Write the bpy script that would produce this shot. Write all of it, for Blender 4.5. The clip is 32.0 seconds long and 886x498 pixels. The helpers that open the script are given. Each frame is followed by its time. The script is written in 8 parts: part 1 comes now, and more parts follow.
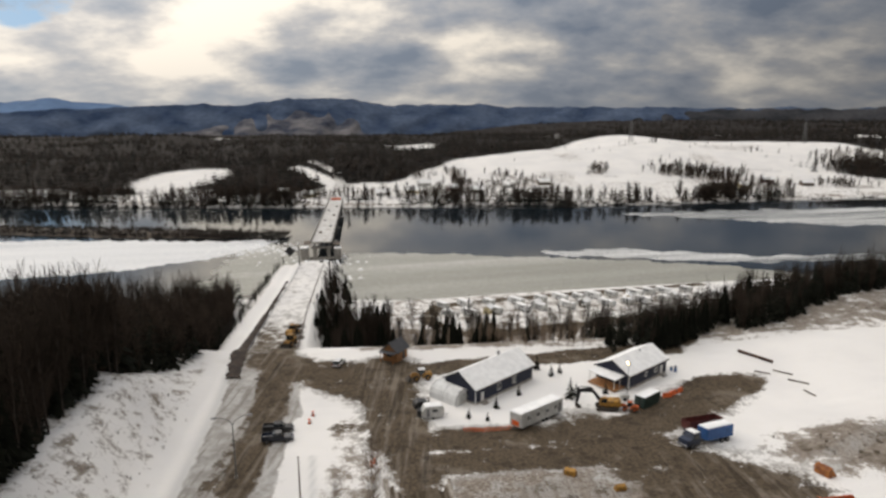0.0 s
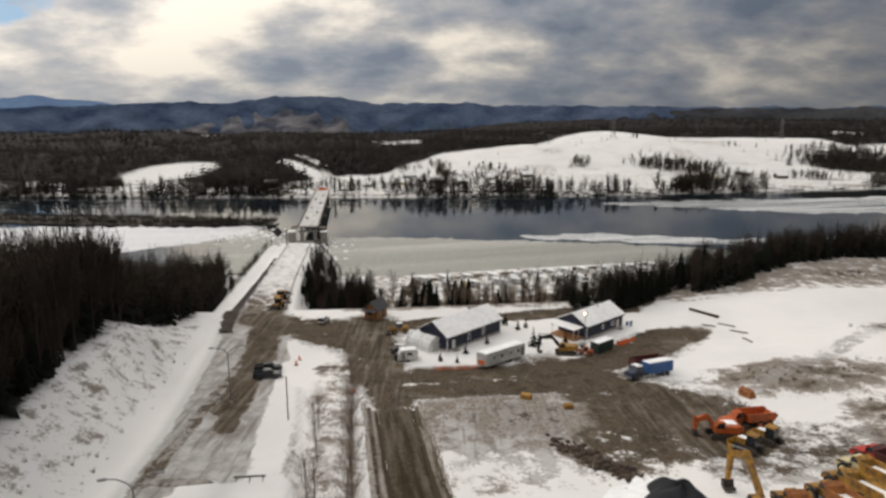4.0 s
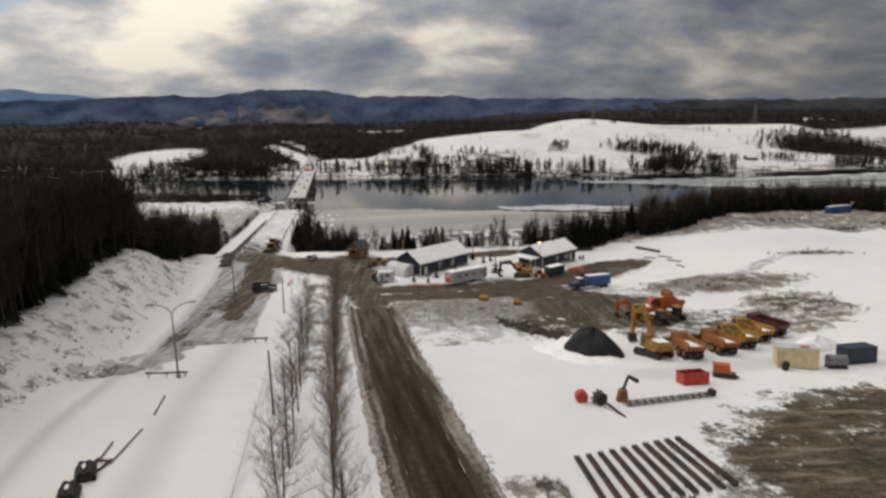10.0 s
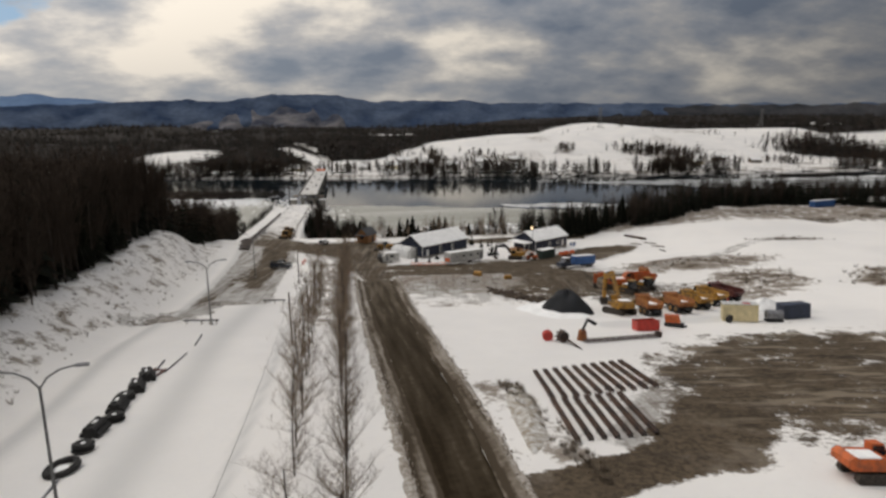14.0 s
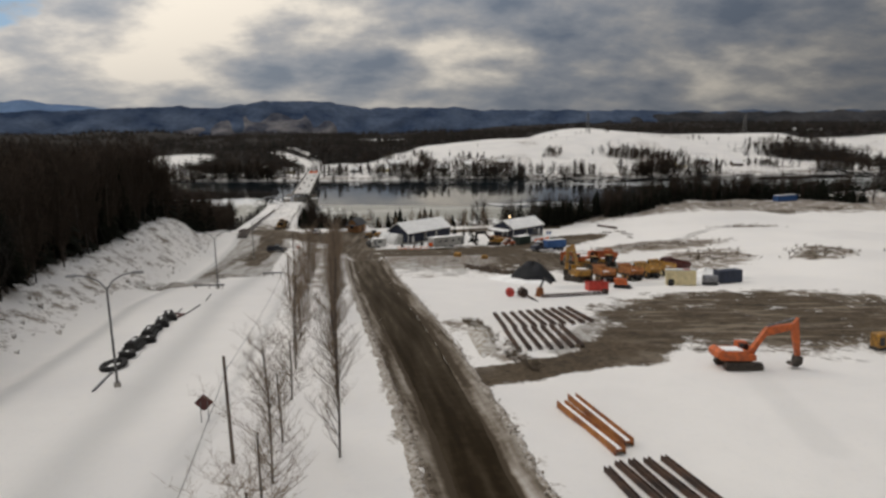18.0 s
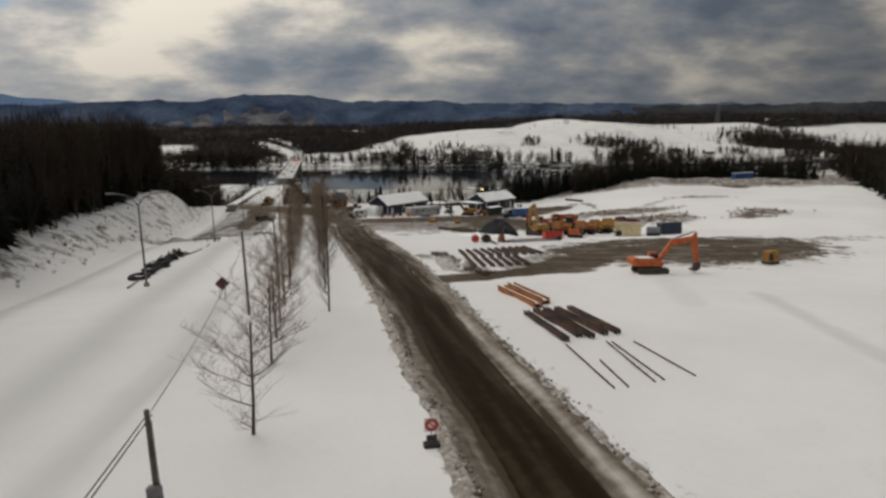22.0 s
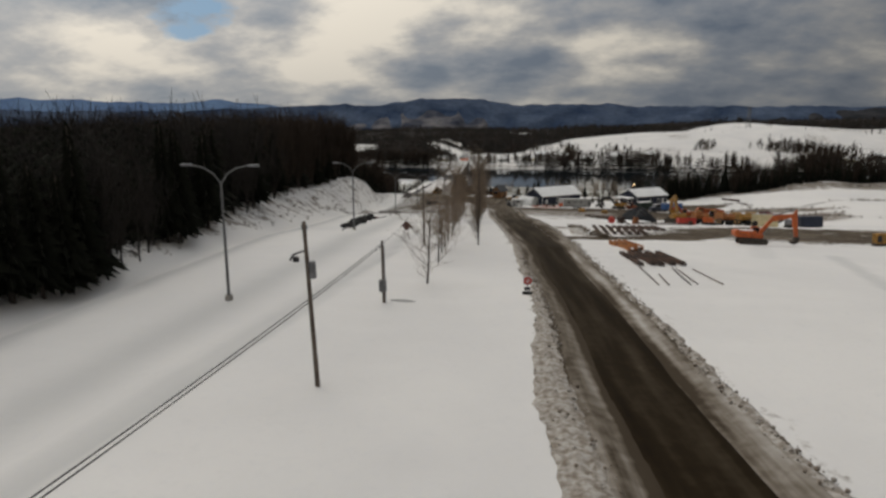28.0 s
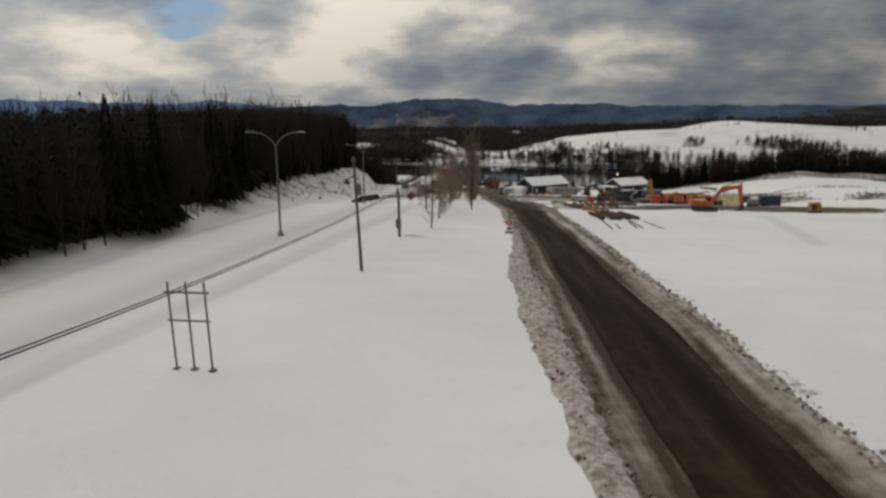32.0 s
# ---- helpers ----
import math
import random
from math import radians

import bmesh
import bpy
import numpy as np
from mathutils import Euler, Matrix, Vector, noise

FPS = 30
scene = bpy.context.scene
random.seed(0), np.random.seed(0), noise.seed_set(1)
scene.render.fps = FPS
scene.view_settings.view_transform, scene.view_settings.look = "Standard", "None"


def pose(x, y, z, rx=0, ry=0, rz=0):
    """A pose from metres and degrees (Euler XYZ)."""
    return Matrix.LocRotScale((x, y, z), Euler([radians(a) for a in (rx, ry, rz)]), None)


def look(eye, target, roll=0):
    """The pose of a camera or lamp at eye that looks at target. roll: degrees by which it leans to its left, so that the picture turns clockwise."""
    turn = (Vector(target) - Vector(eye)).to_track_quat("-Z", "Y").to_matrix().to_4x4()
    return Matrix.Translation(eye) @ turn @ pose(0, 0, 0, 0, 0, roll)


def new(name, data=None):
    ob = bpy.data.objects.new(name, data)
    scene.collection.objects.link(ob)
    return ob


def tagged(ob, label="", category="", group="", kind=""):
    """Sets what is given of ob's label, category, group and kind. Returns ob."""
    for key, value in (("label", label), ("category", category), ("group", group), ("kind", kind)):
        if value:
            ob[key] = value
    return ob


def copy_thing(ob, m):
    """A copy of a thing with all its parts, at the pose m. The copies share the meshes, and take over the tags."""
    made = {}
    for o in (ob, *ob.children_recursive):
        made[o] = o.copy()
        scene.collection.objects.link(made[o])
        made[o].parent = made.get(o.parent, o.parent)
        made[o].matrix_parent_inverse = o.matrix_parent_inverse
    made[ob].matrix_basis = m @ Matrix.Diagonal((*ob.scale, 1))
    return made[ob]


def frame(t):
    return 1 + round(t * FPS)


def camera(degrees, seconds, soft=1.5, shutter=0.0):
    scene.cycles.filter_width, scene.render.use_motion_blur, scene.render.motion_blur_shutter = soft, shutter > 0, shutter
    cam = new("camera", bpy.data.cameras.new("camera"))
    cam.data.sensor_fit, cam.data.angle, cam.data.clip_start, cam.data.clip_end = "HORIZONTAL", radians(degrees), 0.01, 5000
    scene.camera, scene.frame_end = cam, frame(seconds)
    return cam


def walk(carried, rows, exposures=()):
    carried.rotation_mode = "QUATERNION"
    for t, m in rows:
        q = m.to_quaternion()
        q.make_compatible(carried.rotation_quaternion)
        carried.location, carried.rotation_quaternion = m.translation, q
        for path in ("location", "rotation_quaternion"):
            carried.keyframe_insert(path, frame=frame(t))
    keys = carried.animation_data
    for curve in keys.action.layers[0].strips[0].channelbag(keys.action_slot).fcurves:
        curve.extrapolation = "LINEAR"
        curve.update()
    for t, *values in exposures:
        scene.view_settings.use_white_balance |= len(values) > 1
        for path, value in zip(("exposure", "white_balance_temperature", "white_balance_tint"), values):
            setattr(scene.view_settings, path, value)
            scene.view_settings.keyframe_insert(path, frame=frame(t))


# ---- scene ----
cam = camera(72.0, 32.0, soft=2.7)
# seconds, eye in metres, heading to the left, pitch, roll in degrees
PATH = [
    (0, -0.00, -0.00, 41.85, -0.00, -11.98, 0.01),
    (1, 0.98, -3.94, 40.50, -0.36, -11.87, 0.09),
    (2, 1.87, -7.86, 39.04, -0.61, -11.93, 0.07),
    (3, 2.64, -11.74, 37.45, -0.90, -11.96, 0.01),
    (3.5, 2.98, -13.67, 36.61, -1.01, -12.02, 0.05),
    (5.5, 4.19, -21.41, 33.06, -1.62, -12.07, 0.15),
    (6, 4.48, -23.41, 32.15, -1.82, -12.01, -0.08),
    (7, 5.11, -27.58, 30.30, -2.03, -12.08, 0.03),
    (8, 5.66, -31.94, 28.42, -2.26, -12.23, 0.01),
    (9, 6.13, -36.46, 26.58, -2.52, -12.27, -0.06),
    (10, 6.66, -40.93, 25.06, -2.37, -12.55, -0.10),
    (11, 7.21, -45.29, 24.05, -1.83, -12.60, -0.02),
    (12, 7.79, -49.51, 23.36, -1.57, -12.58, -0.00),
    (13, 8.39, -53.62, 22.83, -1.52, -12.24, -0.04),
    (14, 9.07, -57.65, 22.32, -1.37, -12.10, -0.01),
    (14.5, 9.43, -59.68, 22.04, -1.29, -12.02, -0.01),
    (16.5, 10.82, -67.89, 20.73, -1.37, -11.54, 0.15),
    (17, 11.06, -69.88, 20.24, -1.56, -11.43, 0.10),
    (18, 11.36, -73.77, 18.99, -2.10, -11.46, 0.04),
    (19, 11.63, -77.74, 17.62, -2.71, -11.45, -0.06),
    (20, 11.94, -81.78, 16.22, -3.37, -11.35, -0.13),
    (21, 12.26, -85.94, 14.66, -3.94, -11.79, -0.15),
    (22, 12.68, -89.94, 13.66, -3.73, -12.00, -0.11),
    (23, 13.18, -93.89, 12.81, -3.56, -12.19, -0.02),
    (24, 13.62, -97.78, 12.13, -3.27, -12.06, -0.15),
    (24.5, 13.91, -99.76, 11.86, -3.11, -11.99, -0.15),
    (24.6, 13.97, -100.17, 11.83, -2.71, -11.99, -0.15),
    (24.7, 14.04, -100.57, 11.81, -1.01, -11.99, -0.14),
    (24.8, 14.10, -100.98, 11.78, 1.49, -11.99, -0.13),
    (24.9, 14.17, -101.38, 11.75, 5.09, -11.99, -0.11),
    (25, 14.23, -101.79, 11.73, 8.46, -11.99, -0.10),
    (25.1, 14.31, -102.18, 11.72, 10.69, -11.99, -0.08),
    (25.2, 14.40, -102.58, 11.72, 11.79, -11.98, -0.06),
    (25.3, 14.48, -102.98, 11.72, 12.29, -11.97, -0.04),
    (25.5, 14.65, -103.78, 11.71, 12.83, -11.95, -0.00),
    (27.5, 16.76, -111.71, 11.92, 11.89, -11.64, 0.08),
    (28, 17.21, -113.69, 11.92, 11.72, -11.68, 0.15),
    (29, 17.72, -117.71, 11.72, 11.65, -11.45, -0.01),
    (30, 18.29, -121.81, 11.17, 11.30, -11.37, 0.10),
    (31, 19.07, -125.97, 10.31, 10.93, -11.34, 0.12),
    (32, 19.96, -130.20, 9.44, 11.25, -11.65, -0.05),
]


def aim(x, y, z, head, pitch, roll):
    a, b = radians(head), radians(pitch)
    way = Vector((-math.sin(a) * math.cos(b), math.cos(a) * math.cos(b), math.sin(b)))
    return look((x, y, z), Vector((x, y, z)) + way * 50, roll)


walk(cam, [(t, aim(*p)) for t, *p in PATH], [(0, -0.17, 7230, 12), (7, -0.31, 7220, 12), (13, -0.42, 7200, 12), (20, -0.58, 7180, 11), (24, -0.72, 7150, 10), (32, -0.76, 7150, 10)])

# ---------------------------------------------------------------- sky and sun
SUN_AZ, SUN_EL = 52.0, 22.0          # degrees to the left of the first heading, and above the horizon
CLOUD_BANKS = [(-35, 5.5, 8, 3.0, 0.022), (-24, 2.9, 6, 0.9, -0.060), (6.5, 6.8, 3.5, 1.1, 0.075), (-4, 3.1, 4, 0.6, 0.055), (-3, 5.6, 7, 1.3, -0.045), (30, 5, 13, 3.5, -0.012),
               (-8, 9.3, 3.5, 1.2, 0.060), (-27, 9.0, 6, 1.6, -0.030), (-13, 4.6, 6, 1.0, -0.045), (-21, 4.3, 4, 0.7, 0.055), (19, 4.5, 5, 0.8, 0.040), (-44, 5.8, 4, 1.6, -0.060), (-38, 4.3, 5, 0.9, 0.050), (20, 8, 9, 1.5, -0.008)]
world = bpy.data.worlds.new("world")
scene.world = world
world.use_nodes = True


def sky_nodes(nt):
    N, L = nt.nodes, nt.links
    N.clear()

    def node(kind, **kw):
        n = N.new(kind)
        for k, v in kw.items():
            n.inputs[k].default_value = v
        return n

    def math_node(op, a, b=None, c=None):
        n = N.new("ShaderNodeMath")
        n.operation = op
        for i, v in enumerate((a, b, c)):
            if v is None:
                continue
            if isinstance(v, (int, float)):
                n.inputs[i].default_value = v
            else:
                L.new(v, n.inputs[i])
        return n.outputs[0]

    def ramp(fac, stops):
        n = N.new("ShaderNodeValToRGB")
        el = n.color_ramp.elements
        while len(el) < len(stops):
            el.new(0.5)
        for e, (p, c) in zip(el, stops):
            e.position, e.color = p, (*c, 1)
        L.new(fac, n.inputs[0])
        return n.outputs[0]

    def mix(fac, a, b):
        n = N.new("ShaderNodeMix")
        n.data_type = "RGBA"
        for i, v in ((0, fac), (6, a), (7, b)):
            if isinstance(v, (int, float)):
                n.inputs[i].default_value = v
            elif isinstance(v, tuple):
                n.inputs[i].default_value = (*v, 1)
            else:
                L.new(v, n.inputs[i])
        return n.outputs[2]

    tc = N.new("ShaderNodeTexCoord")
    sep = N.new("ShaderNodeSeparateXYZ")
    L.new(tc.outputs["Generated"], sep.inputs[0])
    up = math_node("ADD", math_node("MAXIMUM", sep.outputs[2], 0.0), 0.36)
    px = math_node("DIVIDE", sep.outputs[0], up)
    py = math_node("DIVIDE", sep.outputs[1], up)
    flat = N.new("ShaderNodeCombineXYZ")
    L.new(px, flat.inputs[0]), L.new(py, flat.inputs[1])

    def clouds(scale, detail, rough, shift, squash=1.0):
        m = N.new("ShaderNodeMapping")
        m.inputs["Location"].default_value = shift
        m.inputs["Scale"].default_value = (squash, 1, 1)
        L.new(flat.outputs[0], m.inputs[0])
        n = node("ShaderNodeTexNoise", Scale=scale, Detail=detail, Roughness=rough)
        L.new(m.outputs[0], n.inputs["Vector"])
        return n.outputs["Fac"]

    big = clouds(2.1, 6, 0.5, (3.1, 1.7, 0.3), 0.9)
    fine = clouds(5.8, 8, 0.56, (8.4, 2.2, 1.1), 0.9)
    body = math_node("ADD", math_node("MULTIPLY", big, 0.68), math_node("MULTIPLY_ADD", fine, 0.32, 0.008))
    # banks and breaks of the cloud layer: azimuth, elevation, their spreads in degrees, thinner (+) or thicker (-)
    az = math_node("MULTIPLY", math_node("ARCTAN2", sep.outputs[0], sep.outputs[1]), 57.3)
    el = math_node("MULTIPLY", math_node("ARCSINE", sep.outputs[2]), 57.3)
    for u0, v0, su, sv, k in CLOUD_BANKS:
        du = math_node("DIVIDE", math_node("SUBTRACT", az, u0), su)
        dv = math_node("DIVIDE", math_node("SUBTRACT", el, v0), sv)
        r2 = math_node("ADD", math_node("MULTIPLY", du, du), math_node("MULTIPLY", dv, dv))
        body = math_node("ADD", body, math_node("MULTIPLY", math_node("POWER", 2.718, math_node("MULTIPLY", r2, -1.0)), k))
    # the veiled sun brightens the cloud round it
    a = radians(SUN_AZ)
    e = radians(SUN_EL)
    sun_dir = (-math.sin(a) * math.cos(e), math.cos(a) * math.cos(e), math.sin(e))
    dot = N.new("ShaderNodeVectorMath")
    dot.operation = "DOT_PRODUCT"
    L.new(tc.outputs["Generated"], dot.inputs[0])
    dot.inputs[1].default_value = sun_dir
    glow = math_node("POWER", math_node("MAXIMUM", dot.outputs["Value"], 0.0), 3.6)
    shade = ramp(body, [(0.38, (0.165, 0.215, 0.300)), (0.46, (0.285, 0.330, 0.405)), (0.515, (0.41, 0.435, 0.475)), (0.56, (0.59, 0.60, 0.605)), (0.62, (0.88, 0.86, 0.81))])
    lit = ramp(body, [(0.40, (0.30, 0.36, 0.44)), (0.50, (0.54, 0.56, 0.59)), (0.60, (0.95, 0.92, 0.86))])
    cloud = mix(math_node("MINIMUM", glow, 1.0), shade, lit)
    # a low bright band above the far hills
    low = math_node("POWER", math_node("SUBTRACT", 1.0, math_node("MINIMUM", math_node("MULTIPLY", math_node("MAXIMUM", sep.outputs[2], 0.0), 7.0), 1.0)), 2.0)
    cloud = mix(math_node("MULTIPLY", low, 0.4), cloud, (0.33, 0.37, 0.42))
    # thick cloud is brightest overhead, and duller away from the sun
    lift = math_node("ADD", 1.0, math_node("MULTIPLY", math_node("POWER", math_node("MAXIMUM", sep.outputs[2], 0.0), 1.5), 3.3))
    turned = math_node("ADD", 0.47, math_node("MULTIPLY", math_node("MAXIMUM", dot.outputs["Value"], -0.2), 0.80))
    gain = N.new("ShaderNodeVectorMath")
    gain.operation = "SCALE"
    L.new(cloud, gain.inputs[0]), L.new(math_node("MULTIPLY", lift, turned), gain.inputs["Scale"])
    cloud = gain.outputs[0]
    clear = N.new("ShaderNodeTexSky")
    clear.sky_type = "NISHITA"
    clear.sun_disc = False
    clear.sun_elevation, clear.sun_rotation = radians(SUN_EL), radians(-SUN_AZ)
    blue = N.new("ShaderNodeVectorMath")
    blue.operation = "SCALE"
    L.new(clear.outputs[0], blue.inputs[0])
    blue.inputs["Scale"].default_value = 0.05
    # the one clear hole in the cloud, low on the sunny side
    b, h = radians(32.8), radians(9.0)
    hole = N.new("ShaderNodeVectorMath")
    hole.operation = "DOT_PRODUCT"
    L.new(tc.outputs["Generated"], hole.inputs[0])
    hole.inputs[1].default_value = (-math.sin(b) * math.cos(h), math.cos(b) * math.cos(h), math.sin(h))
    near = math_node("MULTIPLY", math_node("SUBTRACT", hole.outputs["Value"], 0.9988), 1100.0)
    ragged = math_node("ADD", near, math_node("MULTIPLY", math_node("SUBTRACT", fine, 0.5), 8.0))
    hole_mask = math_node("MINIMUM", math_node("MAXIMUM", ragged, 0.0), 1.0)
    tinted = mix(0.8, blue.outputs[0], (0.36, 0.66, 1.05))
    final = mix(hole_mask, cloud, tinted)
    bg = node("ShaderNodeBackground", Strength=1.0)
    L.new(final, bg.inputs[0])
    out = N.new("ShaderNodeOutputWorld")
    L.new(bg.outputs[0], out.inputs[0])


sky_nodes(world.node_tree)

sun = new("sun", bpy.data.lights.new("sun", "SUN"))
sun.data.energy, sun.data.angle, sun.data.color = 0.5, radians(20), (1.0, 0.93, 0.83)
sun.matrix_world = look((-math.sin(radians(SUN_AZ)) * 200, math.cos(radians(SUN_AZ)) * 200, math.tan(radians(SUN_EL)) * 200), (0, 0, 0))

# ---------------------------------------------------------------- materials
MATS = {}


def material(name, color, rough=0.7, metal=0.0, var=0.25, scale=3.0, bump=0.0, fine=40.0, second=None, spec=0.5, obj=0.0, emit=None):
    """A surface with its base colour varied at two scales, and fine relief. second: another colour for stains."""
    if name in MATS:
        return MATS[name]
    m = bpy.data.materials.new(name)
    m.use_nodes = True
    nt = m.node_tree
    N, L = nt.nodes, nt.links
    bsdf = N["Principled BSDF"]
    bsdf.inputs["Roughness"].default_value = rough
    bsdf.inputs["Metallic"].default_value = metal
    bsdf.inputs["Specular IOR Level"].default_value = spec
    tc = N.new("ShaderNodeTexCoord")
    n1 = N.new("ShaderNodeTexNoise")
    n1.inputs["Scale"].default_value, n1.inputs["Detail"].default_value = scale, 6
    n2 = N.new("ShaderNodeTexNoise")
    n2.inputs["Scale"].default_value, n2.inputs["Detail"].default_value = fine, 3
    L.new(tc.outputs["Object"], n1.inputs["Vector"]), L.new(tc.outputs["Object"], n2.inputs["Vector"])
    r = N.new("ShaderNodeValToRGB")
    lo = tuple(c * (1 - var) for c in color) if second is None else second
    hi = tuple(min(1, c * (1 + var * 0.6)) for c in color) if second is None else color
    r.color_ramp.elements[0].position, r.color_ramp.elements[0].color = 0.35, (*lo, 1)
    r.color_ramp.elements[1].position, r.color_ramp.elements[1].color = 0.62, (*hi, 1)
    L.new(n1.outputs["Fac"], r.inputs[0])
    mx = N.new("ShaderNodeMix")
    mx.data_type, mx.blend_type = "RGBA", "MULTIPLY"
    mx.inputs[0].default_value = min(1.0, var * 1.5)
    L.new(r.outputs[0], mx.inputs[6])
    r2 = N.new("ShaderNodeMapRange")
    r2.inputs["From Min"].default_value, r2.inputs["From Max"].default_value = 0.3, 0.7
    r2.inputs["To Min"].default_value, r2.inputs["To Max"].default_value = 0.72, 1.12
    L.new(n2.outputs["Fac"], r2.inputs[0])
    L.new(r2.outputs[0], mx.inputs[7])
    col = mx.outputs[2]
    if obj:
        oi = N.new("ShaderNodeObjectInfo")
        mr = N.new("ShaderNodeMapRange")
        mr.inputs["To Min"].default_value, mr.inputs["To Max"].default_value = 1 - obj, 1 + obj
        L.new(oi.outputs["Random"], mr.inputs[0])
        mo = N.new("ShaderNodeMix")
        mo.data_type, mo.blend_type = "RGBA", "MULTIPLY"
        mo.inputs[0].default_value = 1.0
        L.new(col, mo.inputs[6]), L.new(mr.outputs[0], mo.inputs[7])
        col = mo.outputs[2]
    L.new(col, bsdf.inputs["Base Color"])
    if bump:
        bp = N.new("ShaderNodeBump")
        bp.inputs["Strength"].default_value, bp.inputs["Distance"].default_value = bump, 0.05
        L.new(n2.outputs["Fac"], bp.inputs["Height"])
        L.new(bp.outputs[0], bsdf.inputs["Normal"])
    if emit:
        bsdf.inputs["Emission Color"].default_value = (*emit[:3], 1)
        bsdf.inputs["Emission Strength"].default_value = emit[3]
    MATS[name] = m
    return m


def attribute_ground():
    """Snow over soil: the point attributes say where snow is worn to dirt, slush, brush or field edge, or goes
    near-black under woods.
    """
    m = bpy.data.materials.new("snowy_ground")
    m.use_nodes = True
    nt = m.node_tree
    N, L = nt.nodes, nt.links
    bsdf = N["Principled BSDF"]
    geo = N.new("ShaderNodeNewGeometry")

    def noise_tex(scale, detail=5, rough=0.55, stretch=None):
        n = N.new("ShaderNodeTexNoise")
        n.inputs["Scale"].default_value, n.inputs["Detail"].default_value, n.inputs["Roughness"].default_value = scale, detail, rough
        src = geo.outputs["Position"]
        if stretch:
            mp = N.new("ShaderNodeMapping")
            mp.inputs["Rotation"].default_value = (0, 0, stretch[2])
            mp.inputs["Scale"].default_value = (stretch[0], stretch[1], 1)
            L.new(src, mp.inputs[0])
            src = mp.outputs[0]
        L.new(src, n.inputs["Vector"])
        return n.outputs["Fac"]

    def calc(op, a, b):
        n = N.new("ShaderNodeMath")
        n.operation = op
        for i, v in enumerate((a, b)):
            if isinstance(v, (int, float)):
                n.inputs[i].default_value = v
            else:
                L.new(v, n.inputs[i])
        return n.outputs[0]

    def span(v, a, b, c=0.0, d=1.0):
        n = N.new("ShaderNodeMapRange")
        n.interpolation_type = "SMOOTHSTEP"
        for k, w in zip(("From Min", "From Max", "To Min", "To Max"), (a, b, c, d)):
            n.inputs[k].default_value = w
        L.new(v, n.inputs[0])
        return n.outputs[0]

    def blend(f, a, b):
        n = N.new("ShaderNodeMix")
        n.data_type = "RGBA"
        for i, v in ((0, f), (6, a), (7, b)):
            if isinstance(v, tuple):
                n.inputs[i].default_value = (*v, 1)
            else:
                L.new(v, n.inputs[i])
        return n.outputs[2]

    def attr(name):
        n = N.new("ShaderNodeAttribute")
        n.attribute_name = name
        return n.outputs["Fac"]

    wide, mid, small, grit = noise_tex(0.035), noise_tex(0.28, 7, 0.65), noise_tex(1.6, 6, 0.7), noise_tex(9.0, 4, 0.7)
    snow = blend(span(wide, 0.35, 0.65), (0.77, 0.75, 0.73), (0.84, 0.815, 0.785))
    snow = blend(calc("MULTIPLY", span(small, 0.5, 0.72), 0.12), snow, (0.60, 0.60, 0.61))
    soil = blend(span(small, 0.3, 0.68), (0.045, 0.034, 0.024), (0.130, 0.099, 0.068))
    soil = blend(calc("MULTIPLY", calc("MULTIPLY", span(noise_tex(0.5, 6, 0.6, (1.5, 0.07, -0.25)), 0.48, 0.64), 0.55), attr("ruts")), soil, (0.23, 0.195, 0.16))
    soil = blend(calc("MULTIPLY", calc("MULTIPLY", span(noise_tex(0.8, 4, 0.55, (1.6, 0.06, -0.25)), 0.52, 0.66), 0.6), attr("ruts")), soil, (0.030, 0.023, 0.016))
    soil = blend(calc("MULTIPLY", span(noise_tex(0.22, 7, 0.7), 0.50, 0.64), 0.55), soil, (0.030, 0.023, 0.017))
    soil = blend(calc("MULTIPLY", span(noise_tex(0.12, 6, 0.65), 0.54, 0.66), 0.5), soil, (0.24, 0.20, 0.16))
    soil = blend(calc("MULTIPLY", span(grit, 0.55, 0.75), 0.4), soil, (0.22, 0.19, 0.16))
    soil = blend(calc("MULTIPLY", calc("MULTIPLY", span(noise_tex(0.35, 6, 0.6, (0.25, 1.4, 0.35)), 0.50, 0.62), 0.75), attr("scraped")), soil, (0.25, 0.205, 0.155))
    soil = blend(calc("MULTIPLY", calc("MULTIPLY", span(noise_tex(0.5, 5, 0.6, (0.22, 1.5, 0.35)), 0.54, 0.64), 0.8), attr("scraped")), soil, (0.034, 0.027, 0.020))
    slush = blend(span(mid, 0.3, 0.7), (0.28, 0.262, 0.24), (0.52, 0.505, 0.485))
    slush = blend(calc("MULTIPLY", span(noise_tex(0.7, 5, 0.6, (1.5, 0.06, -0.2)), 0.52, 0.62), 0.65), slush, (0.20, 0.175, 0.15))
    grass = blend(span(small, 0.3, 0.7), (0.125, 0.098, 0.078), (0.37, 0.325, 0.28))
    # near-black tone for the ground under woods
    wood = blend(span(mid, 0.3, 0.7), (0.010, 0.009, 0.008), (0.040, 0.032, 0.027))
    uneven = calc("ADD", calc("MULTIPLY", mid, 0.9), calc("MULTIPLY", small, 0.55))
    col = blend(calc("MULTIPLY", attr("track"), 0.58), snow, (0.42, 0.425, 0.42))
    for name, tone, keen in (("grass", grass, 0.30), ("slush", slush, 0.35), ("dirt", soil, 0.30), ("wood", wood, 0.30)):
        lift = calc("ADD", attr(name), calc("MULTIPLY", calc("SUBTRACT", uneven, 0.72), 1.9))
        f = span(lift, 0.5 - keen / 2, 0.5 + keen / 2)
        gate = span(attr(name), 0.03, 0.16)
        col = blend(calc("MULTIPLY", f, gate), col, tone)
    L.new(col, bsdf.inputs["Base Color"])
    bsdf.inputs["Roughness"].default_value = 0.8
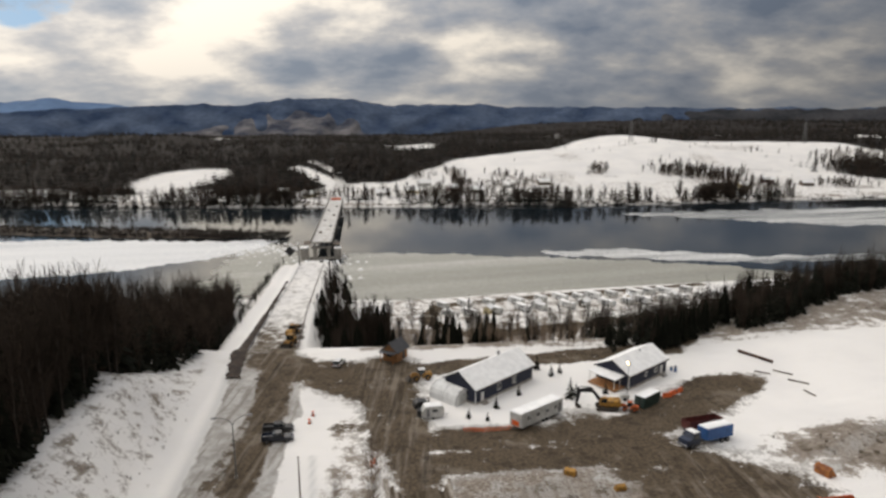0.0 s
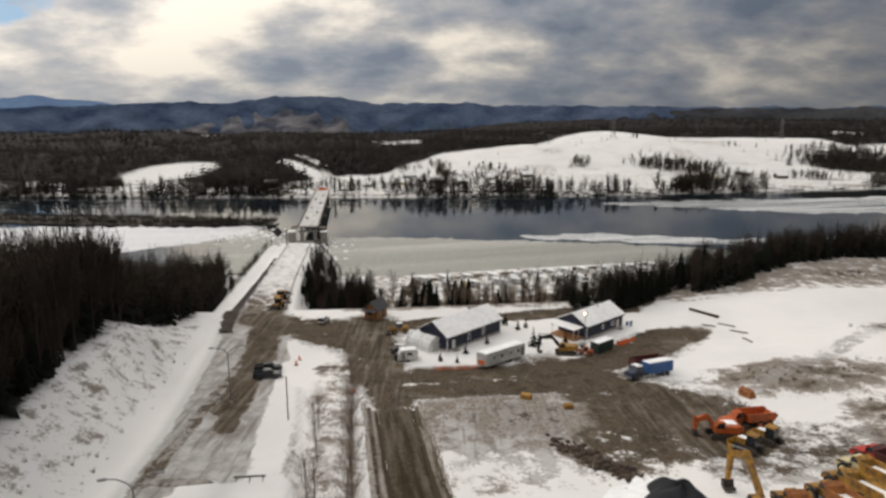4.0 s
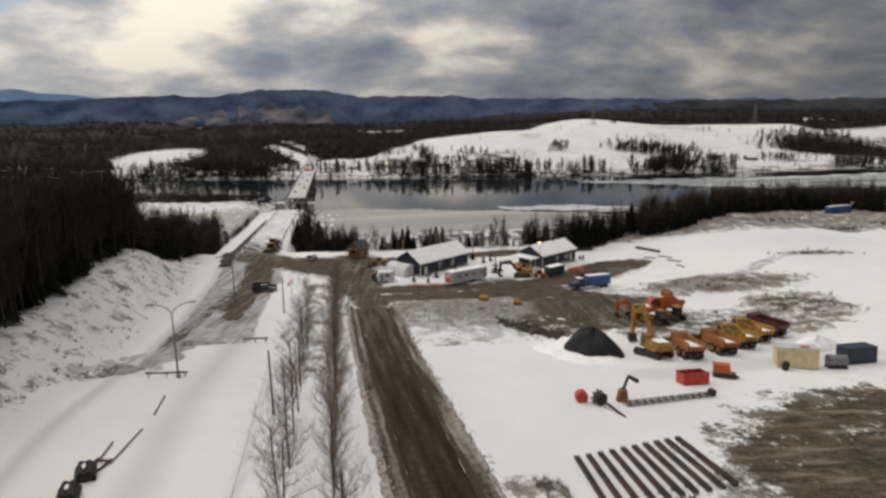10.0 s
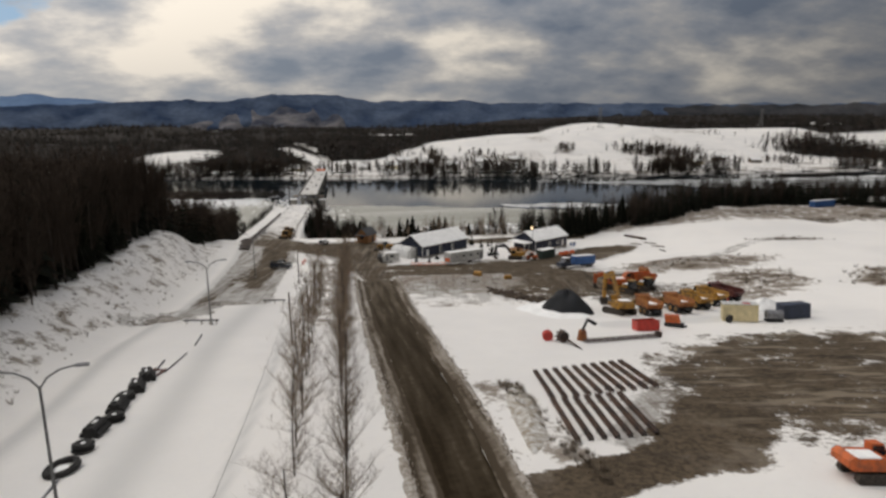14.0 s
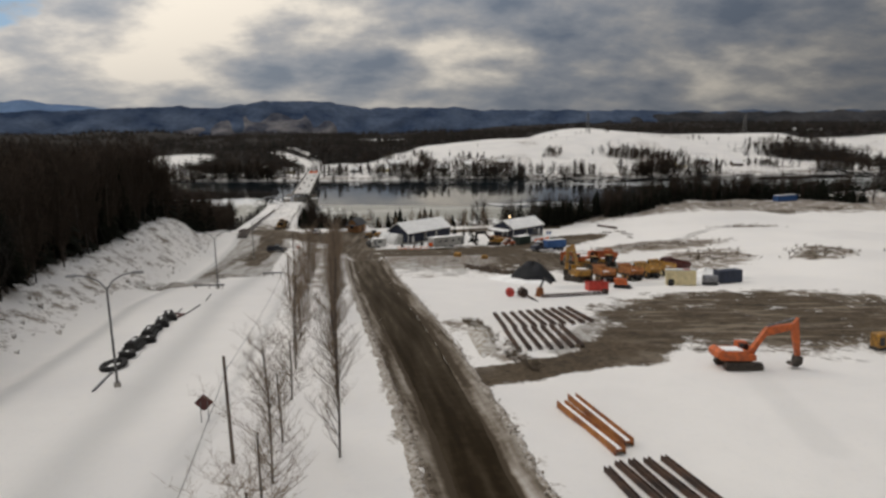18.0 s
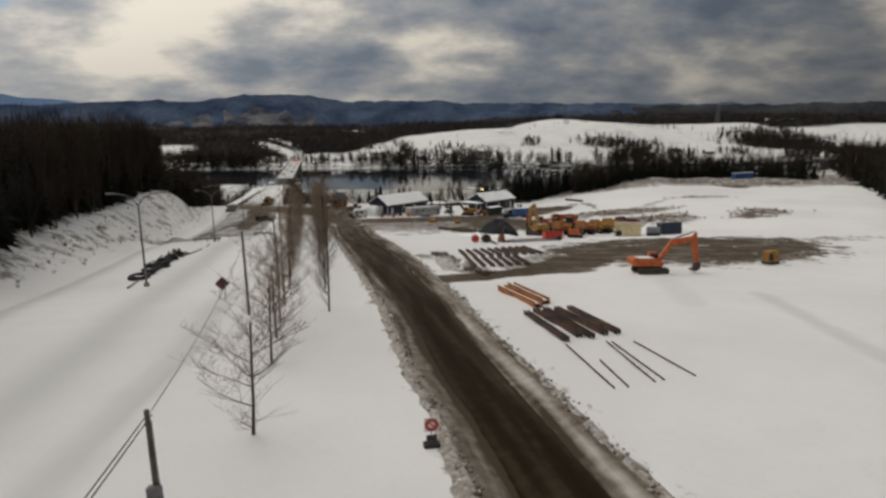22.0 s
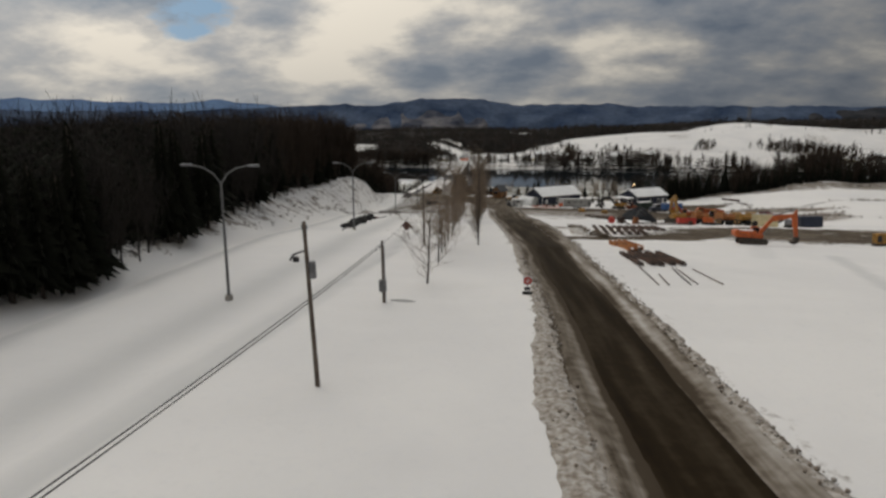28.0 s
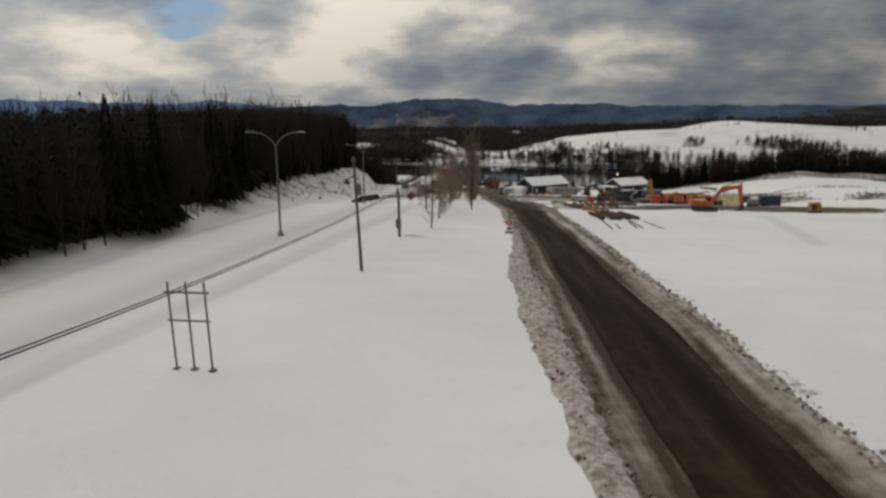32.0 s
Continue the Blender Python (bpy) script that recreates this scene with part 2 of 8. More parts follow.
    bsdf.inputs["Specular IOR Level"].default_value = 0.06
    bp = N.new("ShaderNodeBump")
    bp.inputs["Strength"].default_value, bp.inputs["Distance"].default_value = 0.35, 0.25
    L.new(calc("ADD", small, calc("MULTIPLY", grit, 0.3)), bp.inputs["Height"])
    L.new(bp.outputs[0], bsdf.inputs["Normal"])
    return m


GROUND_MAT = attribute_ground()
SNOW = material("snow", (0.91, 0.905, 0.895), 0.75, var=0.08, scale=0.7, bump=0.15, fine=6, spec=0.25)

# ---------------------------------------------------------------- land form
WATER = -36.0


def step(a, b, v):
    s = np.clip((np.asarray(v, float) - a) / (b - a), 0, 1)
    return s * s * (3 - 2 * s)


def lumps(x, y, size, seed):
    """Smooth waves of many directions, about -1 to 1."""
    rng = np.random.RandomState(seed)
    out = 0
    for k in range(7):
        a, p, f = rng.rand() * 6.283, rng.rand() * 6.283, (0.6 + 1.3 * rng.rand()) / size
        out = out + np.sin((x * math.cos(a) + y * math.sin(a)) * f * 6.283 + p)
    return out / 3.2


ROAD_L = ([-150, -106, -99, -90, -79, -73, -67, -58, -51, -44, -35, -16, -4, 11, 31, 47, 83, 105, 125, 140], [30.5, 23.1, 22.1, 20.9, 19.05, 18.5, 17.6, 16.3, 14.9, 14.0, 12.8, 9.9, 7.8, 5.2, 1.7, -0.7, -6.2, -9.8, -16.5, -24])
ROAD_R = ([-150, -104, -99, -94, -87, -79, -73, -66, -61, -52, -43, -36, -27, -12, -4, 8, 31, 77, 105, 125, 140], [36, 27.9, 27.4, 26.8, 25.4, 23.9, 23.1, 22.1, 21.2, 19.8, 18.3, 17.2, 16.4, 14.7, 13.8, 12.0, 8.2, 1.6, -2.8, -9.2, -16])


def road_x(y):      # the dark access road
    return (np.interp(y, *ROAD_L) + np.interp(y, *ROAD_R)) / 2


def road_half(y):
    return (np.interp(y, *ROAD_R) - np.interp(y, *ROAD_L)) / 2


def highway_l(y):
    return np.interp(y, [-150, -83, -63, -25, 5, 24, 57, 80, 100, 145, 200, 240, 335], [-12, -18.5, -20.8, -26, -31, -35, -38.5, -41, -44.5, -53, -59, -63, -74])


def highway_r(y):
    return np.interp(y, [-150, -96, -87, -44, -9, 17, 39, 71, 100, 145, 200, 240, 335], [-1, -3, -3.2, -4.0, -8.4, -11.6, -14.7, -17.8, -24, -37.5, -46, -51, -61.5])


def highway_z(y):
    return np.interp(y, [-150, -84, -60, -32, -14, 14, 30, 60, 93, 123, 145, 236, 335], [-1.3, -2.2, -2.9, -4.2, -6.2, -8.8, -10.5, -14.4, -17.2, -19.4, -20.7, -24.0, -26.0])


def shore_y(x):
    return np.interp(x, [-900, -300, -130, -60, -14, 31, 88, 158, 260, 900], [200, 225, 260, 258, 257, 268, 280, 293, 326, 420])


def far_y(x):
    return np.interp(x, [-900, -396, -90, 120, 224, 448, 1200], [520, 540, 545, 552, 572, 618, 700])


def land_z(x, y):
    x, y = np.asarray(x, float), np.asarray(y, float)
    site = np.interp(y, [-900, -130, -84, -60, -32, -14, 14, 30, 60, 93, 123, 400], [14, -1.3, -2.2, -2.9, -4.2, -6.2, -8.9, -10.5, -14.6, -17.0, -19.6, -20.6])
    # the plateau to the east keeps its height while the yard drops
    plateau = np.interp(y, [-130, 0, 60, 130, 400], [-1.0, -6.5, -11.0, -14.8, -15.5]) + 0.5 * lumps(x, y, 34, 5)
    east = step(62, 118, x + 0.0 * y) * step(-20, 70, y)
    z = site + (plateau - site) * east
    z = z + 1.9 * np.exp(-((x - 126) / 22) ** 2 - ((y - 178) / 16) ** 2)          # crest mound
    z = z + 1.5 * np.exp(-((x - 76) / 13) ** 2 - ((y - 100) / 11) ** 2)           # bare earth mound
    z = z + 1.03 * np.exp(-((x - 5) / 7) ** 2 - ((y + 109) / 9) ** 2)             # drifted rise under the cable frame
    # wooded cut bank along the west side of the highway
    d = highway_l(y) - 4.5 - x
    top = np.interp(y, [-140, -90, -50, 0, 60, 95, 118, 132, 150], [1.6, 1.4, 2.8, 5.0, 7.6, 9.6, 10.0, 4.0, 0.5])
    rise = top * step(0, np.interp(y, [-90, 0, 110], [6, 13, 15]), d)
    ditch = -0.7 * np.exp(-((d + 1.0) / 1.8) ** 2)
    z = z + np.where(y < 150, rise + ditch * step(-160, -100, y), 0) + 0.35 * lumps(x, y, 11, 9) * step(1, 8, d)
    # down to the river terrace, then to the water
    edge = np.interp(x, [-900, -80, 0, 40, 56, 104, 150, 260, 500], [150, 152, 158, 163, 164, 184, 207, 245, 310])
    fall = step(0, 34, y - edge)
    z = z + (-33.0 - z) * fall
    z = z + (-39.5 - z) * step(-10, 6, y - shore_y(x))
    # the bridge approach on its bank
    mid, half = (highway_l(y) + highway_r(y)) / 2, (highway_r(y) - highway_l(y)) / 2
    off = np.maximum(np.abs(x - mid) - half - 1.5, 0)
    gentle = np.where(x < mid, np.minimum(off, 7.5) * 0.22 + np.maximum(off - 7.5, 0) * 1.0, off * 1.25)
    bank = highway_z(y) - 0.15 - gentle
    bank = bank - 1.1 * np.exp(-((mid - half - x - 4.3) / 1.5) ** 2) * step(136, 150, y)      # ditch beside the approach
    bank = bank - 9.0 * step(284, 304, y)
    z = np.where((y > 100) & (y < 326), np.maximum(z, bank), z)
    # the far bank: terrace, fields that climb to the east, wooded plain
    f = y - far_y(x)
    g = np.interp(x, [-700, -200, -60, 120, 330, 900], [0.42, 0.40, 0.46, 0.72, 1.0, 1.0])
    far = -39.5 + 7.0 * step(-6, 14, f) + 40 * g * step(40, 330, f) + 7 * lumps(x, y, 420, 3) * step(60, 500, f)
    west = 1 - step(-100, 700, x)       # a wooded rise, with a plain hidden behind it
    far = far - 22 * step(420, 1100, f) * g + 26 * step(1200, 4200, f) * (1 - west) + 30 * step(300, 1500, x) * step(500, 1900, f)
    far = far + west * (15 * step(450, 1050, f) - 46 * step(1250, 2100, f))
    return np.where(f > -7, far, z)


def fade(d, w):
    return 1 - step(-w, w, d)


def ellipse(x, y, cx, cy, rx, ry, turn=0.0):
    c, s = math.cos(radians(turn)), math.sin(radians(turn))
    u, v = (x - cx) * c + (y - cy) * s, -(x - cx) * s + (y - cy) * c
    return 1 - step(0.55, 1.35, np.sqrt((u / rx) ** 2 + (v / ry) ** 2))


def strip(x, y, ax, ay, bx, by, w):
    """1 along the line from a to b, fading over w."""
    vx, vy = bx - ax, by - ay
    t = np.clip(((x - ax) * vx + (y - ay) * vy) / (vx * vx + vy * vy), 0, 1)
    return 1 - step(w * 0.5, w * 1.3, np.hypot(x - ax - t * vx, y - ay - t * vy))


def ground_masks(x, y):
    dirt = np.zeros_like(x)
    slush = np.zeros_like(x)
    grass = np.zeros_like(x)
    wood = np.zeros_like(x)
    track = np.zeros_like(x)
    ruts = np.zeros_like(x)
    scraped = ellipse(x, y, 63, 12.5, 30, 21, 20)
    near = y < 240

    def put(a, m, k=1.0):
        np.maximum(a, m * k, out=a)

    # junction and churned works yard
    for row in ((-46, 150, -12, 128, 7), (-40, 146, -8, 142, 5), (-14, 146, -8, 106, 7), (-8, 106, -3, 88, 4.5), (-4, 106, 34, 110, 5.5), (-1, 97, 30, 101, 5.0), (34, 110, 62, 130, 7), (30, 108, 48, 88, 12), (48, 90, 52, 76, 10),
                (-45, 162, -37, 118, 4.6), (-37, 118, -33.6, 88, 3.6), (-34, 94, -32, 80, 2.3)):
        put(dirt, strip(x, y, *row), 0.88)
        put(slush, strip(x, y, *row[:4], row[4] * 1.45), 0.66)
        if abs(row[3] - row[1]) > 2 * abs(row[2] - row[0]):
            put(ruts, strip(x, y, *row[:4], row[4] * 1.3))
    put(dirt, ellipse(x, y, 46, 86, 17, 13), 0.9)
    put(dirt, ellipse(x, y, 66, 134, 13, 6.5, 20), 0.9)
    put(dirt, ellipse(x, y, 20, 84, 14, 9), 0.40)
    put(dirt, ellipse(x, y, 30, 68, 10, 4, -30), 0.62)
    put(dirt, strip(x, y, 26, 72, 33, 62, 1.6), 0.9)
    put(slush, ellipse(x, y, 20, 78, 20, 17), 0.55)
    put(grass, ellipse(x, y, 18, 84, 24, 15, 8), 0.92)
    put(dirt, ellipse(x, y, 38, 75, 13, 10), 0.74)
    put(slush, ellipse(x, y, 60, 70, 20, 9, 25), 0.62)
    put(dirt, ellipse(x, y, 60, 71, 18, 7, 25), 0.50)
    # bare weedy knolls on the plateau
    for cx, cy, ra, rb, turn, kg, kd in ((81, 101, 18, 9, 3, 0.74, 0.36), (79, 71, 12, 8, 10, 0.62, 0.34), (86, 79, 9, 8, -45, 0.66, 0.42), (122, 127, 10, 4, 0, 0.62, 0.42), (158, 163, 8, 5, 20, 0.66, 0.50), (180, 173, 10, 4.5, 0, 0.6, 0.42), (140, 177, 13, 3.5, 20, 0.62, 0.42),
                                         (111, 71, 9, 6, 30, 0.62, 0.40), (97, 21, 11, 4, 10, 0.46, 0.0), (30, 135, 1, 1, 0, 0, 0)):
        put(grass, ellipse(x, y, cx, cy, ra * 1.25, rb * 1.3, turn), kg)
        put(dirt, ellipse(x, y, cx, cy, ra, rb, turn), kd)
    # the churned turning place and its ramp to the road
    put(dirt, ellipse(x, y, 63, 12.5, 30, 21, 20), 0.82)
    put(dirt, strip(x, y, 13, -18, 36, -8, 3.4), 1.05)
    put(dirt, strip(x, y, 34, -8, 48, 10, 6), 0.95)
    put(slush, strip(x, y, 30, -6, 40, 10, 5), 0.7)
    # old highway: bare slush where machines drive, faint wheel lines under snow, a grey band at the bank foot
    hl, hr = highway_l(y), highway_r(y)
    mid = (hl + hr) / 2
    on = fade(hl - x, 1.0) * fade(x - hr, 1.0)
    lane = np.where(x < -32.6 + 1.2 * lumps(x, y, 9, 71), step(38, 54, y), step(60.5, 65, y))
    put(slush, on * lane * (1 - step(285, 300, y)) * np.interp(y, [150, 165, 190, 215], [0.95, 0.72, 0.45, 0.36]))
    snowy = fade(np.interp(y, [60, 64, 78, 115], [-24.5, -23.5, -26, -30.8]) - x, 0.7) * fade(y - 117.5, 1.2)     # the snowy strip left beside the wheel lanes
    slush *= 1 - 0.9 * snowy * fade(x - np.interp(y, [60, 117], [-17.5, -25]), 1.5)
    put(dirt, strip(x, y, -40.5, 128, -37.4, 62, 1.6), 0.52)
    put(dirt, strip(x, y, -37, 64, -33, 63, 1.0), 0.55)
    put(dirt, ellipse(x, y, -19, 112, 5, 2.6), 0.62)
    put(slush, strip(x, y, -43.5, 44, -41, 56, 2.6), 0.62)
    put(dirt, strip(x, y, -42.5, 45, -40.5, 54, 1.4), 0.56)
    put(grass, strip(x, y, -18.5, 114, -7.5, 44, 5), 0.47)
    put(dirt, on * step(140, 152, y) * (1 - step(172, 200, y)) * 0.55)
    put(track, np.exp(-((x - mid - 1.8) / 2.3) ** 2) * 0.75 * (y < 70))
    # greyer band along the foot of the cut bank
    put(track, np.exp(-((x - hl + 0.6) / 1.3) ** 2) * 0.9 * (y < 150))
    put(track, np.exp(-((x - hr - 0.4) / 0.5) ** 2) * 0.8 * (y < 100))
    put(track, np.exp(-((x - hr + 0.5) / 1.1) ** 2) * 0.62 * (1 - step(-36, -10, y)))
    # verges of the access road
    rx = road_x(y)
    side = np.abs(x - rx) - road_half(y)
    put(grass, np.exp(-((side - 2.6) / 0.7) ** 2) * 0.36 * (y < 104))
    # dead grass on the cut bank, the windrow by the piles, the slopes
    d = hl - 4.5 - x
    put(grass, step(0.5, 4, d) * (1 - step(18, 40, d)) * np.interp(y, [-110, -20, 40], [0.60, 0.46, 0.36]) * (y < 150))
    put(grass, strip(x, y, 16.5, 9, 23, -15, 2.4), 0.5)
    put(grass, strip(x, y, 2, 60, 26, 64, 4), 0.40)
    put(grass, ellipse(x, y, 90, 30, 60, 20), 0.10)
    # near-black ground under the woods
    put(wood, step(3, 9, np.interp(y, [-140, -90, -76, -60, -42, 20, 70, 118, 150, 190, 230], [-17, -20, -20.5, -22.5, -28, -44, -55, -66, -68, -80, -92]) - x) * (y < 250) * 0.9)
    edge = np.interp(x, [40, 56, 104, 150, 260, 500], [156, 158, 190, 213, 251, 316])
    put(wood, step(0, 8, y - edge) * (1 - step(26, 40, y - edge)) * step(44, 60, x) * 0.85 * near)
    put(grass, (y > 160) * (y < 262) * step(-32, -20, x) * 0.45)
    put(grass, step(-3, 2, y - np.interp(x, [-80, 0, 40, 56], [152, 158, 163, 164])) * (y < 212) * step(-30, -20, x) * 0.66)
    # campground lanes on the river terrace
    for row in ((2, 208, 21, 207, 4.6), (21, 207, 58, 218.5, 4.6), (58, 218.5, 104, 234.6, 4.6), (2, 208, -6, 222, 4.0), (-6, 222, -2, 240, 4.0), (-2, 240, 34, 252, 3), (34, 252, 120, 274, 3)):
        put(dirt, strip(x, y, *row), 0.78)
    for row in ((-16, 140, 6, 147, 4.5), (6, 147, 26, 151, 4.5), (26, 151, 62, 159, 5), (62, 159, 70, 166, 4)):     # lane behind the houses
        put(dirt, strip(x, y, *row), 0.85)
    # far side: roads, woods, brushy lines
    f = y - far_y(x)
    put(dirt, np.exp(-((f - 22 - 0.02 * np.abs(x)) / 4) ** 2) * 0.62)
    put(grass, np.exp(-((f - 11) / 8) ** 2) * 0.6)
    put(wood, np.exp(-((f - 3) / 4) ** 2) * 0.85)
    g = np.interp(x, [-2500, -260, -90, 23, 121, 200, 420, 585, 625, 900, 2600], [25, 25, 90, 275, 300, 540, 600, 480, 240, 260, 900])
    cut = (45 * lumps(x, y, 260, 21) + 25 * lumps(x, y, 90, 22)) * np.where(x > -60, 0.35, 0.5)
    wd = step(-20, 40, f - g + cut) * (1 - 0.95 * step(0.62, 0.95, lumps(x, y, 380, 33)) * step(300, 600, f) * (f < 1500) * (x > 250))
    open_ = np.maximum(np.maximum(ellipse(x, y, -305, 715, 48, 95), ellipse(x, y, -268, 615, 42, 34)), np.maximum(ellipse(x, y, -430, 605, 70, 36), ellipse(x, y, -330, 592, 36, 14)))
    open_ = np.maximum(open_, np.maximum(ellipse(x, y, -670, 1930, 60, 130), ellipse(x, y, -57, 1300, 60, 240)))
    open_ = np.maximum(open_, np.maximum(strip(x, y, 760, 1090, 1180, 1500, 40), strip(x, y, -97, 548, -105, 654, 26)))
    open_ = np.maximum(open_, np.maximum(strip(x, y, -105, 654, -188, 783, 12), ellipse(x, y, -70, 640, 60, 50)))
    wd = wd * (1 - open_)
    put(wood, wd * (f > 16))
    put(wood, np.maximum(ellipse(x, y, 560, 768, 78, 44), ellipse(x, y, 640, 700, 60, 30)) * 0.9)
    for row in ((12, 752, 20, 655, 9), (60, 722, 116, 672, 8), (196, 748, 178, 720, 7), (270, 735, 345, 700, 14), (255, 590, 300, 640, 10), (430, 690, 475, 686, 8), (355, 682, 385, 676, 7), (24, 676, 92, 668, 5)):
        put(grass, strip(x, y, *row), 0.62)
    put(grass, (f > 20) * (f < 120) * 0.33)
    put(grass, step(0.25, 0.8, lumps(x, y, 150, 44)) * (f > 40) * (f < 460) * (x > -80) * 0.40)
    put(slush, np.exp(-((f - 120 - 0.12 * x - 14 * lumps(x, y, 160, 61)) / 5) ** 2) * (x > -60) * (x < 520) * 0.45)
    # worn tracks and grey streaks over the snowy flat
    put(track, strip(x, y, 50, -30, 46, -62, 1.0), 0.5)
    # faint grey streak leading away from the orange excavator
    put(track, strip(x, y, 46, -14, 41, -34, 1.6), 0.25)
    put(slush, strip(x, y, 60, 92, 118, 128, 3.0), 0.50)
    put(track, strip(x, y, 40, 40, 78, 48, 3.0), 0.6)
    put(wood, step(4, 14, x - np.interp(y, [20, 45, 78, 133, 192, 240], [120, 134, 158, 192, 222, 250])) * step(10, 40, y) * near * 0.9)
    return {"dirt": dirt, "slush": slush, "grass": grass, "wood": wood, "track": track, "ruts": ruts, "scraped": scraped}


def spread(fine_lo, fine_hi, pitch, lo, hi, grow=1.06):
    v = list(np.arange(fine_lo, fine_hi, pitch))
    s, p = pitch, fine_hi
    while p < hi:
        v.append(p)
        s *= grow
        p += s
    v.append(hi)
    s, p = pitch, fine_lo
    while p > lo:
        s *= grow
        p -= s
        v.insert(0, max(p, lo))
    return np.array(v)


def sheet(name, X, Y, Z, mat, attrs=None, keep=None):
    """A grid of quads over the arrays X, Y, Z."""
    n, m = X.shape
    co = np.stack([X, Y, Z], -1).reshape(-1, 3)
    i = np.arange(n * m).reshape(n, m)
    quads = np.stack([i[:-1, :-1], i[:-1, 1:], i[1:, 1:], i[1:, :-1]], -1).reshape(-1, 4)
    if keep is not None:
        quads = quads[keep.reshape(-1)]
    me = bpy.data.meshes.new(name)
    me.vertices.add(len(co))
    me.vertices.foreach_set("co", co.ravel())
    me.loops.add(quads.size)
    me.loops.foreach_set("vertex_index", quads.ravel())
    me.polygons.add(len(quads))
    me.polygons.foreach_set("loop_start", np.arange(0, quads.size, 4))
    me.polygons.foreach_set("use_smooth", np.ones(len(quads), bool))
    me.update(calc_edges=True)
    for k, v in (attrs or {}).items():
        me.attributes.new(k, "FLOAT", "POINT").data.foreach_set("value", v.ravel().astype(np.float32))
    me.materials.append(mat)
    return new(name, me)


gx = spread(-62, 92, 0.75, -4700, 4700, 1.055)
gy = spread(-138, 268, 0.75, -1500, 4850, 1.032)
GX, GY = np.meshgrid(gx, gy)
GZ = land_z(GX, GY)
RD = np.abs(GX - road_x(GY))
bed = 1 - step(road_half(GY) + 0.35, road_half(GY) + 1.5, RD)
GZ = GZ - 0.28 * bed * (1 - step(84, 106, GY)) + 0.05 * lumps(GX, GY, 5, 2) * (np.abs(GX) < 150) * (1 - bed)
tagged(sheet("ground", GX, GY, GZ, GROUND_MAT, ground_masks(GX, GY)), "snow-covered riverside land with churned brown works yards and woods", "ground", kind="structure")


def gz(x, y):
    """The height of the ground sheet at one place."""
    i = min(max(int(np.searchsorted(gx, x)) - 1, 0), len(gx) - 2)
    j = min(max(int(np.searchsorted(gy, y)) - 1, 0), len(gy) - 2)
    u, v = (x - gx[i]) / (gx[i + 1] - gx[i]), (y - gy[j]) / (gy[j + 1] - gy[j])
    return float((GZ[j, i] * (1 - u) + GZ[j, i + 1] * u) * (1 - v) + (GZ[j + 1, i] * (1 - u) + GZ[j + 1, i + 1] * u) * v)


def road_sheet():
    ys = np.arange(-150, 116, 0.8)
    us = np.linspace(-1, 1, 15)
    Y, U = np.meshgrid(ys, us, indexing="ij")
    wide = road_half(Y)
    X = road_x(Y) + U * (wide + 0.07 * lumps(Y, U * 0.5, 9, 8) * np.abs(U))
    Z = land_z(X, Y) - 0.22 + 0.05 * (1 - U ** 2)
    Z = Z - 0.22 * (np.abs(U) > 0.99) - 0.5 * step(84, 108, Y + 3 * lumps(X, Y, 9, 64))
    mud = np.interp(Y, [-140, -60, 0, 60, 100], [-0.05, -0.025, 0.03, 0.125, 0.24])
    return tagged(sheet("road", X, Y, Z, ASPHALT, {"across": U * wide, "along": Y, "mud": mud}), "wet dark asphalt access road with muddy wheel tracks", "road", kind="structure")


